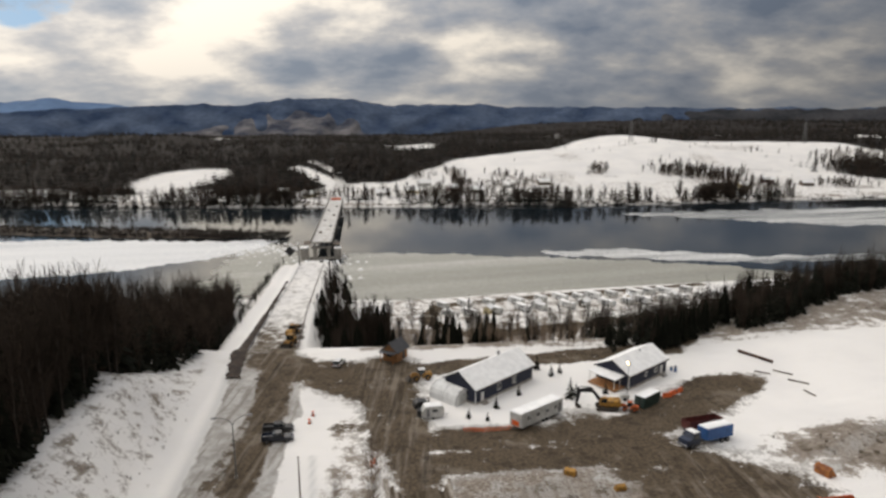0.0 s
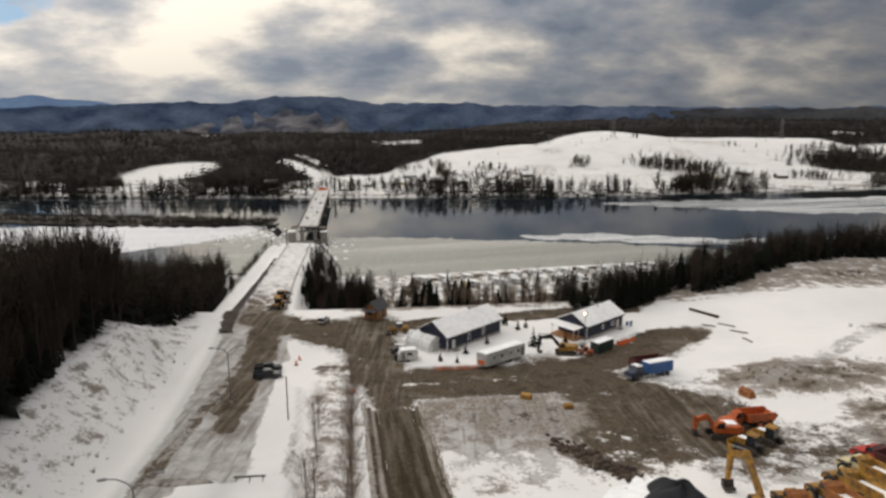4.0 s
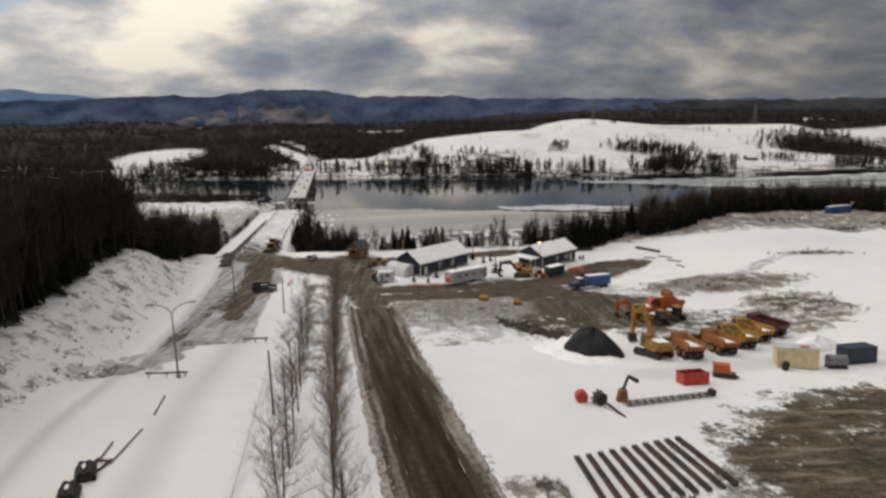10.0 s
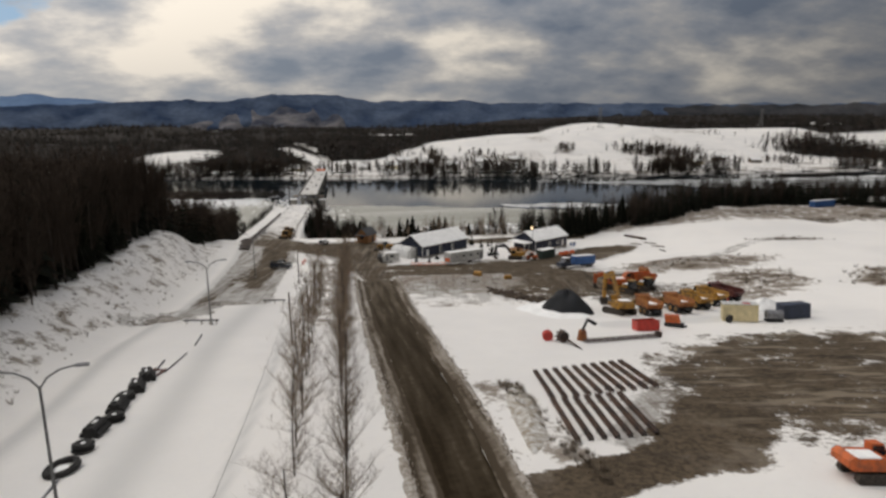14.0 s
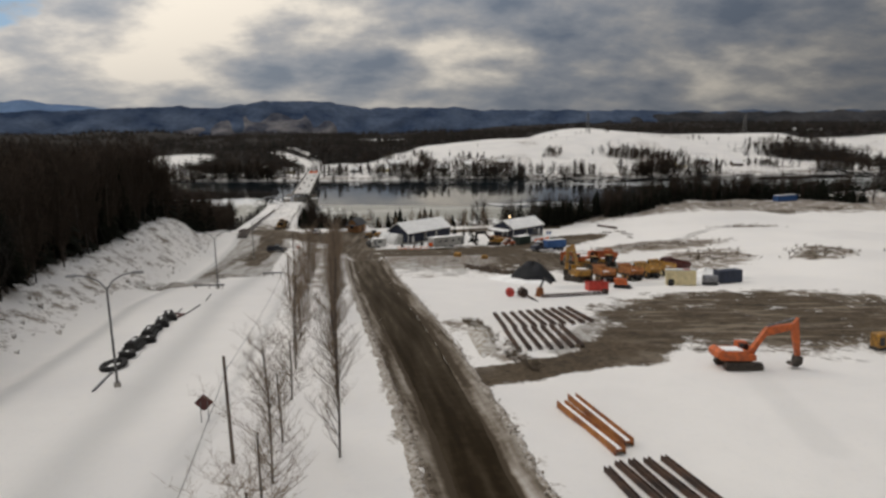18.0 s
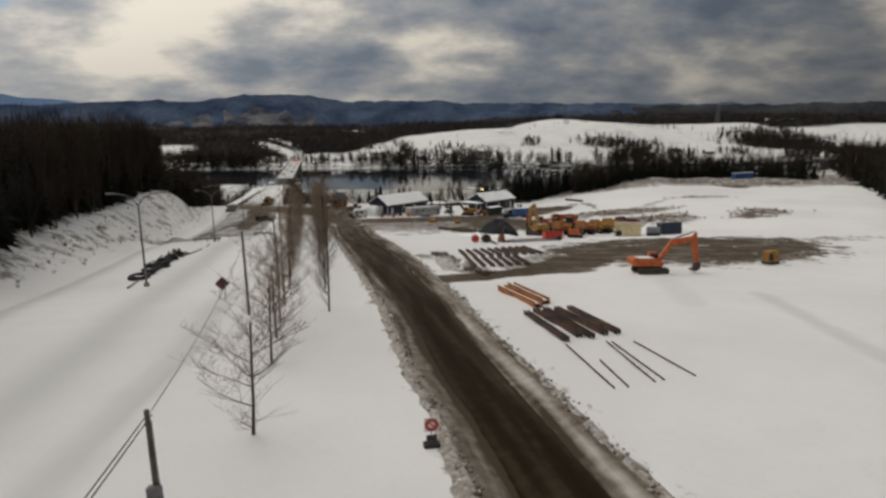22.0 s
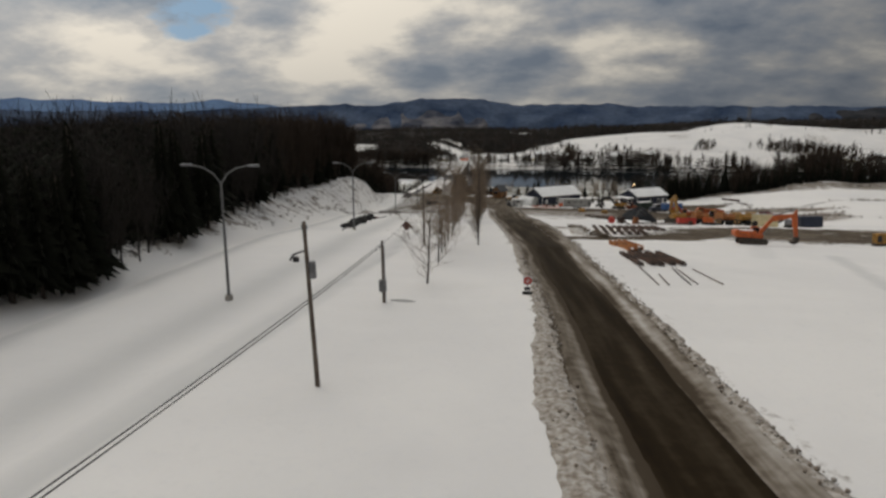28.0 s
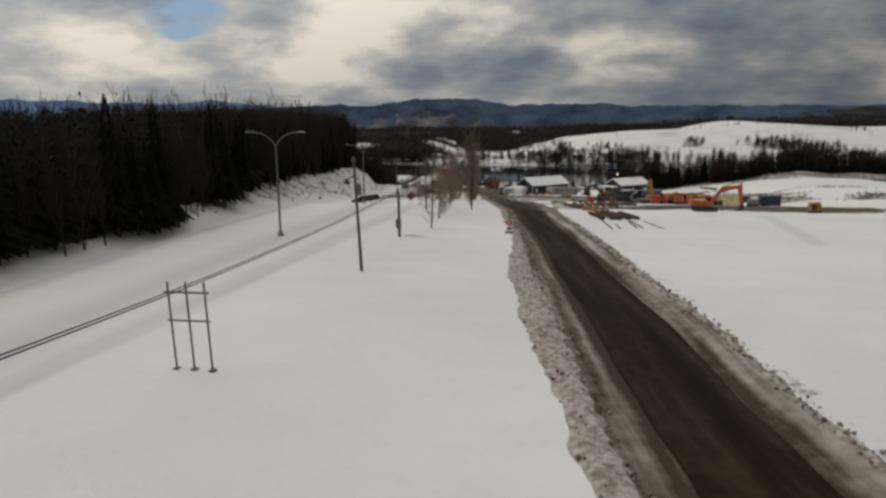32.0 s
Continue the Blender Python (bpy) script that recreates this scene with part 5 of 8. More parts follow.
def box_truck(x, y, rz):
    c = thing("box_truck", "truck with dark cab and bright blue box, snow on top", "truck", at=lean(x, y, rz, 9, 2.6))
    part("chassis", Form().box((-0.3, 0, 0.85), (11.0, 1.0, 0.3)), BLACK, c)
    cab = part("cab", Form().side([(2.6, 0.7), (2.6, 2.9), (4.1, 2.9), (4.5, 1.9), (5.6, 1.7), (5.7, 0.7)], -1.2, 1.2), DARKBLUE, c, "dark blue conventional cab")
    part("cab_window", Form().side([(3.0, 1.9), (3.0, 2.7), (4.0, 2.7), (4.35, 1.95)], -1.23, 1.23), GLASS, cab)
    part("cab_snow", Form().box((3.35, 0, 2.97), (1.4, 2.2, 0.14), bevel=0.05), SNOW, cab)
    f = Form().box((-2.3, 0, 2.1), (6.6, 2.5, 2.2), bevel=0.04)
    for i in range(9):
        for sy in (-1, 1):
            f.box((-5.3 + i * 0.75, sy * 1.27, 2.1), (0.12, 0.08, 2.1), bevel=0.01)
    b = part("box", f, BLUE, c, "ribbed bright blue box")
    part("box_snow", Form().box((-2.3, 0, 3.29), (6.3, 2.3, 0.2), bevel=0.08), SNOW, b)
    for wx in (4.5, -2.9, -4.2):
        for sy in (-1.05, 1.05):
            wheel(c, wx, sy, 0.52, 0.35)
    part("bumper", Form().box((5.8, 0, 0.7), (0.2, 2.4, 0.4)), STEEL, c)
    each("mirror", Form().box((4.2, 1.45, 2.1), (0.1, 0.25, 0.5)).box((4.2, -1.45, 2.1), (0.1, 0.25, 0.5)), BLACK, c)
    part("exhaust", Form().rod((2.45, 0.9, 1.0), (2.45, 0.9, 3.4), 0.08), STEEL, c)


box_truck(49.8, 105.4, 203)


def dump_trailer(x, y, rz):
    c = thing("dump_trailer", "dark red high-sided dump trailer", "trailer", at=lean(x, y, rz, 7, 2.5))
    f = Form().box((0, 0, 1.2), (8.0, 2.4, 0.15))
    for sy in (-1, 1):
        f.box((0, sy * 1.2, 2.0), (8.0, 0.1, 1.6))
    f.box((-4, 0, 2.0), (0.1, 2.4, 1.6)).box((4, 0, 2.0), (0.1, 2.4, 1.6))
    part("tub", f, MAROON, c)
    part("chassis", Form().box((0, 0, 0.95), (8.4, 0.9, 0.3)), BLACK, c)
    for wx in (-2.9, -1.7):
        for sy in (-1, 1):
            wheel(c, wx, sy, 0.5, 0.35)
    each("landing_leg", Form().rod((2.6, 0.7, 0), (2.6, 0.7, 1.0), 0.08).rod((2.6, -0.7, 0), (2.6, -0.7, 1.0), 0.08), STEEL, c)


dump_trailer(51.2, 110.6, 20)

excavator(44.9, -14.0, -2, ORANGE, "orange crawler excavator on snow, boom raised, bucket on ground", boom=((1.0, 1.7), (2.9, 4.5), (6.2, 5.2), (6.7, 1.5)), size=0.9)
excavator(44.5, 50.2, 118, YELLOW, "yellow crawler excavator with a tall folded boom beside the haulers", turn=-24, boom=((1.0, 1.7), (4.4, 6.0), (7.6, 4.9), (8.0, 1.3)), size=1.15)
excavator(35.4, 122.0, 172, YELLOW, "yellow crawler excavator with a black boom by the houses", boom=((1.0, 1.6), (3.2, 4.2), (5.9, 3.9), (6.3, 1.2)), arm=BLACK, snow=False)
excavator(51.4, 76.0, 176, ORANGE, "orange crawler excavator with a lowered boom in the yard", boom=((1.0, 1.6), (2.4, 3.4), (4.2, 2.8), (4.3, 1.0)))
wheel_loader(-44.0, 165.5, 262, "yellow wheel loader working on the bridge approach")
wheel_loader(-45.5, 175.5, 80, "second yellow wheel loader on the bridge approach", bucket_up=1.2)
wheel_loader(-5.4, 137.6, 195, "yellow backhoe loader with a white cab roof", size=0.85, roof=WHITEPAINT, name="backhoe_loader")
wheel_loader(40.0, 121.2, 160, "small orange-red loader beside the green container", mat=ORANGE, size=0.62, name="compact_loader")
for hx, hy, hr_, hm, hb, lab in ((49.6, 50.8, 93, YELLOW, BRIGHTRUST, "yellow articulated hauler with a rust-orange tipping body"), (55.9, 53.0, 98, YELLOW, BRIGHTRUST, "yellow articulated hauler with snow along its rusty body"),
                                 (60.9, 56.6, 103, YELLOW, None, "older yellow articulated hauler with snow in its body"), (65.7, 60.6, 107, CREAM, YELLOW, "faded cream and yellow hauler with snow in its body"), (70.2, 63.7, 110, RED, MAROON, "red-cabbed hauler with a dark maroon tipping body")):
    dump_truck(hx, hy, hr_, hm, lab, bed_mat=hb, snow=hm is not RED)
bulldozer(53.4, 71.0, 120, "yellow bulldozer with snow on its hood")
bulldozer(58.0, 73.8, 118, "yellow bulldozer parked beside an excavator")
dump = dump_truck(57.6, 79.6, 192, ORANGE, "orange dump truck with an orange tipping body", bed_mat=ORANGE, snow=False)
dump["group"] = ""

# ---------------------------------------------------------------- yard goods


def heap(name, x, y, rx, ry, h, mat, label, seed=3, n=34, dome=1.4):
    f = Form()
    vs, fs = [], []
    rings = 10
    z0 = gz(x, y)
    rng = np.random.RandomState(seed)
    wob = [rng.rand() * 6.28 for _ in range(4)]
    for j in range(rings + 1):
        u = j / rings
        for i in range(n):
            a = 6.2832 * i / n
            w = 1 + 0.09 * math.sin(3 * a + wob[0]) + 0.06 * math.sin(5 * a + wob[1]) + 0.04 * math.sin(9 * a + wob[2])
            px, py = math.cos(a) * rx * u * w, math.sin(a) * ry * u * w
            hz_ = h * (1 - u ** dome) ** 0.9 * (1 + 0.10 * math.sin(4 * a + wob[3] + 5 * u)) - 0.15 * (u > 0.98)
            vs.append((px, py, hz_ + gz(x + px, y + py) - z0))
    for j in range(rings):
        fs += [(j * n + i, j * n + (i + 1) % n, (j + 1) * n + (i + 1) % n, (j + 1) * n + i)[::-1] for i in range(n)]
    f.add(vs, fs)
    ob = part(name, f, mat, None, smooth=True)
    ob.matrix_basis = pose(x, y, z0)
    return tagged(ob, label, "heap")


heap("snow_heap", 33.6, 54.4, 7.0, 9.4, 1.0, SNOW, "low snow rim pushed round a black heap", 8)
heap("gravel_heap", 35.3, 54.0, 4.7, 6.6, 3.8, COAL, "black heap of fine aggregate", 3, dome=2.1)
heap("soil_heap", 19.0, 0.5, 1.7, 9.5, 0.6, material("dead_weeds", (0.34, 0.29, 0.23), 0.95, var=0.4, scale=1.6, second=(0.66, 0.65, 0.63), bump=0.6), "weedy soil windrow with patchy snow", 5)
material("wet_soil", (0.075, 0.052, 0.036), 0.9, var=0.5, scale=0.6, bump=0.6, fine=3)
heap("snow_heap", 72.6, 52.0, 4.5, 2.6, 2.2, SNOW, "ploughed snow heap behind the container", 12)


def pile_beam(name, a, b, mat, label, group, h=0.36, w=0.38, snow=True, bearers=True):
    """A steel H-section lying between two places on the ground, with a line of snow in its web."""
    za, zb = gz(*a), gz(*b)
    L = math.hypot(b[0] - a[0], b[1] - a[1])
    rz = math.degrees(math.atan2(b[1] - a[1], b[0] - a[0]))
    t = thing(name, label, "steel beam", group, at=pose((a[0] + b[0]) / 2, (a[1] + b[1]) / 2, (za + zb) / 2 + 0.05, 0, 0, rz) @ pose(0, 0, 0, 0, -math.degrees(math.atan2(zb - za, L)), 0))
    f = Form()
    f.box((0, w / 2, h / 2), (L, 0.05, h), bevel=0.01).box((0, -w / 2, h / 2), (L, 0.05, h), bevel=0.01).box((0, 0, h / 2), (L, w - 0.05, 0.05), bevel=0.01)
    part("section", f, mat, t)
    if snow:
        part("web_snow", Form().box((0, 0, h / 2 + 0.06), (L * 0.96, w * 0.5, 0.09), bevel=0.02), SNOW, t, "thin snow in the web")
    if bearers:
        each("bearer", Form().box((-L * 0.35, 0, -0.12), (0.2, 0.7, 0.2), bevel=0.02).box((L * 0.35, 0, -0.12), (0.2, 0.7, 0.2), bevel=0.02), POLEWOOD, t)
    return t


G1 = "steel piles laid out in rows"
for k in range(10):
    x0, y0 = 22.3 + 1.32 * k, 13.8 + 0.42 * k
    pile_beam("steel_pile", (x0, y0), (x0 + 0.35 + 0.10 * k, y0 - 10.1), RUST, "dark rusty steel pile lying on snow", G1, h=0.42, w=0.37, snow=False)
for k in range(7):
    x0 = 22.5 + 1.30 * k
    pile_beam("steel_pile", (x0, 4.0 + 0.25 * k), (x0 + 0.25, -6.8 + 0.22 * k), RUST, "dark rusty steel pile lying on snow", G1, h=0.42, w=0.37, snow=False)
G2 = "heavy steel beams by the road"
for a, b in (((23.8, -36.7), (25.4, -45.2)), ((24.8, -35.9), (26.8, -44.0)), ((25.8, -35.7), (27.7, -44.4)), ((26.9, -35.6), (29.0, -43.8)), ((28.2, -35.4), (30.1, -43.6))):
    pile_beam("steel_beam", a, b, RUST, "dark brown steel beam lying on snow by the road", G2, h=0.42, w=0.36, snow=False, bearers=False)
for a, b in (((23.4, -25.0), (25.5, -34.6)), ((24.8, -23.2), (26.5, -33.4))):
    pile_beam("steel_beam", a, b, BRIGHTRUST, "bright orange rusty steel beam lying on snow", "orange rusty beams", h=0.62, w=0.75)
G3 = "thin rods on the snow"
for a, b in (((25.1, -45.9), (25.9, -54.6)), ((28.5, -45.4), (28.9, -53.8)), ((28.9, -45.5), (29.6, -53.6)), ((30.7, -45.4), (32.0, -53.0)), ((26.6, -49.6), (26.9, -54.4))):
    za, zb = gz(*a) + 0.07, gz(*b) + 0.07
    r = part("steel_rod", Form().rod((0, 0, 0), (b[0] - a[0], b[1] - a[1], zb - za), 0.06, n=7), RUST)
    r.matrix_basis = pose(a[0], a[1], za)
    tagged(r, "thin rusty steel rod lying on snow", "steel rod", G3)


def pipe_line(name, a, b, r, mat, label, category, lift=0.0):
    za, zb = gz(*a) + r + lift, gz(*b) + r + lift
    ob = part(name, Form().rod((0, 0, 0), (b[0] - a[0], b[1] - a[1], zb - za), r, n=10), mat)
    ob.matrix_basis = pose(a[0], a[1], za)
    return tagged(ob, label, category)


# drilling gear at the edge of the yard
drum = thing("steel_drum", "red round steel drum standing on snow", "drum", at=stand(26.9, 29.0))
part("barrel", Form().rod((0, -0.5, 0.75), (0, 0.5, 0.75), 0.75, n=18), RED, drum)
each("rib", Form().rod((0, -0.2, 0.75), (0, -0.12, 0.75), 0.79, n=18).rod((0, 0.12, 0.75), (0, 0.2, 0.75), 0.79, n=18), RED, drum)
auger = thing("drill_bit", "rusty toothed drilling bucket with a thick kelly bar", "drill bit", at=stand(28.8, 28.4, -65))
f = Form().rod((0, 0, 0.85), (0.9, 0, 0.85), 0.8, n=16)
part("bucket", f, RUST, auger)
for i in range(8):
    a = 6.2832 * i / 8
    part("tooth", Form().box((-0.12, 0.85 * math.cos(a), 0.85 + 0.85 * math.sin(a)), (0.3, 0.22, 0.22)), RUST, auger)
part("kelly_bar", Form().rod((0.9, 0, 0.8), (5.0, 0, 0.25), 0.17), RUST, auger)
part("hub", Form().rod((-0.1, 0, 0.85), (0, 0, 0.85), 0.35, n=12), OFFWHITE, auger)
rig = thing("drilling_machine", "rusty drilling head with a bent black jib", "drill head", at=stand(32.2, 29.2, 20))
part("drum", Form().rod((0, 0, 0), (0, 0, 1.5), 0.8, 0.55, n=14), BRIGHTRUST, rig)
part("jib", Form().rod((0, 0, 1.4), (1.0, 0.3, 3.0), 0.2).rod((1.0, 0.3, 3.0), (2.4, 0.2, 2.1), 0.22, 0.3), BLACK, rig)
jib = thing("crane_boom", "long grey lattice crane boom lying on the snow", "crane boom", at=lean(38.0, 28.6, 13, 12, 1.0))
f = Form()
for y_ in (-0.35, 0.35):
    for z_ in (0.15, 0.5):
        f.rod((-6.2, y_, z_), (6.2, y_ * 0.8, z_), 0.07, n=6)
for i in range(12):
    x_ = -6.0 + i
    f.rod((x_, -0.35, 0.15), (x_ + 1, 0.35, 0.15), 0.04, n=5).rod((x_, -0.35, 0.5), (x_ + 1, 0.35, 0.5), 0.04, n=5)
    f.rod((x_, -0.35, 0.15), (x_ + 1, -0.35, 0.5), 0.04, n=5).rod((x_, 0.35, 0.15), (x_ + 1, 0.35, 0.5), 0.04, n=5)
part("lattice", f, material("dull_grey_paint", (0.10, 0.072, 0.066), 0.7, var=0.3), jib)
part("head_sheave", Form().rod((6.3, -0.3, 0.5), (6.3, 0.3, 0.5), 0.5, n=14), RUST, jib)


def open_bin(name, x, y, rz, L, W, H, mat, label):
    c = thing(name, label, "skip bin", at=lean(x, y, rz, L, W))
    f = Form().box((0, 0, 0.15), (L, W, 0.16))
    for sy in (-1, 1):
        f.box((0, sy * W / 2, H / 2 + 0.1), (L, 0.1, H))
        for i in range(6):
            part("rib", Form().box((-L / 2 + 0.3 + (L - 0.6) * i / 5, sy * (W / 2 + 0.09), H / 2 + 0.1), (0.12, 0.08, H), bevel=0.01), mat, c)
    f.box((-L / 2, 0, H / 2 + 0.1), (0.1, W, H)).box((L / 2, 0, H / 2 + 0.1), (0.1, W, H))
    part("shell", f, mat, c)
    each("rim", Form().box((0, W / 2, H + 0.14), (L + 0.1, 0.16, 0.1)).box((0, -W / 2, H + 0.14), (L + 0.1, 0.16, 0.1)), mat, c)
    part("contents", Form().box((0, 0, H * 0.5), (L - 0.2, W - 0.2, 0.2)), TRACK, c)


open_bin("skip_bin", 44.2, 35.6, 10, 3.8, 1.9, 1.5, RED, "bright red open steel skip")
hop = thing("spreader_hopper", "orange sand spreader hopper on a black frame", "hopper", at=lean(49.7, 38.0, -25, 3, 2) @ Matrix.Scale(0.8, 4))
part("hopper", Form().side([(-1.5, 1.0), (-1.8, 2.4), (1.0, 2.4), (1.4, 1.0)], -0.95, 0.95), ORANGE, hop)
part("frame", Form().box((0.2, 0, 0.55), (3.8, 1.9, 0.7)), BLACK, hop)
part("spinner", Form().rod((2.2, 0, 0.3), (2.2, 0, 0.45), 0.5, n=12), STEEL, hop)

shed = thing("site_shed", "cream flat-sided site shed half buried in snow", "shed", at=lean(63.2, 42.6, -18, 6.5, 3))
part("wall", Form().box((0, 0, 1.5), (5.6, 2.7, 2.9), bevel=0.03), CREAM, shed)
part("roof", Form().box((0, 0.1, 3.02), (5.8, 3.0, 0.14)), OFFWHITE, shed, "pale flat roof with snow")
part("door", Form().box((2.83, 0, 1.3), (0.06, 1.0, 2.2), bevel=0.01), BLACK, shed)
part("red_panel", Form().box((1.0, -0.6, 3.14), (1.2, 0.9, 0.12)), RED, shed)
heap_tyre = thing("tractor_tyre", "black tractor tyre leaning beside the cream shed", "tyre", at=stand(60.4, 40.6, 30))
part("tread", Form().rod((0, -0.25, 0.7), (0, 0.25, 0.7), 0.7, n=16), RUBBER, heap_tyre)
tank = thing("fuel_tank", "dark grey cylindrical fuel tank on skids", "tank", at=lean(68.4, 41.0, -10, 2.4, 1.6))
part("shell", Form().rod((-1.3, 0, 1.15), (1.3, 0, 1.15), 0.85, n=18), STEEL, tank)
each("skid", Form().box((0, 0.55, 0.2), (2.8, 0.2, 0.4)).box((0, -0.55, 0.2), (2.8, 0.2, 0.4)), BLACK, tank)
gen = thing("generator", "yellow boxed generator set standing on the snow", "generator", at=lean(65.4, -7.6, 12, 1.8, 1.4))
part("canopy", Form().box((0, 0, 1.15), (1.7, 1.3, 1.6), bevel=0.08), YELLOW, gen)
part("base", Form().box((0, 0, 0.2), (1.9, 1.4, 0.35)), BLACK, gen)
part("grille", Form().box((-0.5, -0.67, 1.1), (0.7, 0.05, 1.0), bevel=0.01), BLACK, gen)


def loose_bucket(x, y, rz, mat, label, s=1.0):
    b = thing("loader_bucket", label, "bucket", at=lean(x, y, rz, 1.4, 2) @ Matrix.Scale(s, 4))
    part("shell", Form().side([(-0.7, 0), (0.9, 0), (0.9, 0.1), (-0.35, 0.25), (-0.5, 1.0), (0.1, 1.45), (0.05, 1.55), (-0.7, 1.1)], -1.2, 1.2), mat, b)
    each("cheek", Form().side([(-0.7, 0), (0.9, 0), (0.05, 1.5), (-0.7, 1.1)], -1.25, -1.18).side([(-0.7, 0), (0.9, 0), (0.05, 1.5), (-0.7, 1.1)], 1.18, 1.25), mat, b)


loose_bucket(21.6, 93.2, 60, YELLOW, "yellow loader bucket lying on the gravel", 0.8)
loose_bucket(28.6, 88.2, 100, YELLOW, "worn yellow loader bucket with snow inside", 0.7)
loose_bucket(64.3, 92.6, 20, BRIGHTRUST, "rusty orange excavator bucket beside the tracks", 1.1)
for lx, ly, lr, lm, ls in ((80.8, 148.8, -62, RUST, 9.5), (82.4, 138.5, -50, POLEWOOD, 4.5), (83.0, 133.0, -52, POLEWOOD, 4.5), (82.2, 127.0, -80, POLEWOOD, 3.5), (78.0, 139.5, -40, POLEWOOD, 3.5)):
    c_, s_ = math.cos(radians(lr)) * ls / 2, math.sin(radians(lr)) * ls / 2
    pipe_line("log", (lx - c_, ly - s_), (lx + c_, ly + s_), 0.4 if ls > 5 else 0.17, lm, "dark log or pipe half buried in the snow", "log")


def light_tower(x, y, top):
    z = gz(x, y)
    t = thing("light_tower", "mobile light tower with a lit warm flood lamp", "light tower", at=pose(x, y, z))
    part("trailer_box", Form().box((0, 0, 0.9), (2.0, 1.2, 1.0)), OFFWHITE, t)
    for sy in (-0.7, 0.7):
        part("wheel", Form().rod((0, sy - 0.1, 0.35), (0, sy + 0.1, 0.35), 0.35, n=12), RUBBER, t)
    part("mast", Form().rod((0.6, 0, 1.2), (0.6, 0, 5.0), 0.09).rod((0.6, 0, 5.0), (0.6, 0, top - z), 0.06), GALV, t)
    part("crossbar", Form().rod((0.6, -0.7, top - z), (0.6, 0.7, top - z), 0.05), GALV, t)
    for sy in (-0.55, 0.15):
        h = part("lamp_head", Form().box((0.55, sy, top - z + 0.3), (0.4, 0.62, 0.5), bevel=0.06), STEEL, t)
        part("lamp_glass", Form().box((0.30, sy, top - z + 0.3), (0.12, 0.56, 0.44), bevel=0.03), LAMP, h, "glowing warm lamp glass")


light_tower(40.6, 126.8, -11.1)


def barrel(x, y):
    b = thing("traffic_barrel", "orange traffic barrel with white bands on a black base", "traffic barrel", "traffic barrels at the junction", at=stand(x, y))
    part("drum", Form().rod((0, 0, 0.08), (0, 0, 1.0), 0.30, 0.22, n=12), CONE, b)
    each("band", Form().rod((0, 0, 0.4), (0, 0, 0.52), 0.275, 0.268, n=12).rod((0, 0, 0.7), (0, 0, 0.82), 0.262, 0.25, n=12), WHITEPAINT, b)
    part("base", Form().box((0, 0, 0.04), (0.8, 0.8, 0.08)), RUBBER, b)


for bx, by in ((-12.4, 96.0), (-12.0, 97.2), (-27.4, 118.5), (-27.3, 114.6)):
    barrel(bx, by)
fence = thing("barrier_fence", "orange safety mesh fence along the snowy verge by the trailer", "fence", at=pose(0, 0, 0))
f = Form()
pts = [(4.0, 110.6), (7.5, 110.2), (11.5, 110.8), (14.0, 111.6)]
for (ax, ay), (bx, by) in zip(pts[:-1], pts[1:]):
    for k in range(5):
        f.rod((ax, ay, gz(ax, ay) + 0.15 + 0.2 * k), (bx, by, gz(bx, by) + 0.15 + 0.2 * k), 0.035, n=5)
part("mesh", f, CONE, fence)
for px_, py_ in pts:
    part("post", Form().rod((px_, py_, gz(px_, py_) - 0.1), (px_, py_, gz(px_, py_) + 1.2), 0.04, n=6), STEEL, fence)
for k, (jx, jy, jr) in enumerate(((52.4, 129.4, 30), (54.6, 130.8, 40), (50.8, 128.2, 10))):
    b = thing("road_barrier", "orange plastic water barrier in the snow", "barrier", "orange barriers by the house", at=stand(jx, jy, jr))
    part("shell", Form().prism([(-0.3, 0), (-0.3, 0.3), (-0.12, 0.5), (-0.1, 1.0), (0.1, 1.0), (0.12, 0.5), (0.3, 0.3), (0.3, 0)], -1.0, 1.0), CONE, b)
for k, (dx_, dy_) in enumerate(((57.2, 143.2), (58.0, 142.6), (58.4, 143.6))):
    b = thing("barrel", "blue plastic barrel beside the house", "barrel", "blue barrels", at=stand(dx_, dy_))
    part("drum", Form().rod((0, 0, 0), (0, 0, 1.0), 0.32, n=12), BLUE, b)
    part("lid", Form().rod((0, 0, 1.0), (0, 0, 1.05), 0.34, n=12), BLACK, b)
wood_tank = thing("water_tank", "dark round water tank beside the camper", "tank", at=stand(-4.6, 118.2))
part("shell", Form().rod((0, 0, 0), (0, 0, 1.5), 0.9, 0.85, n=14), BLACK, wood_tank)
part("lid", Form().rod((0, 0, 1.5), (0, 0, 1.62), 0.4, n=12), BLACK, wood_tank)

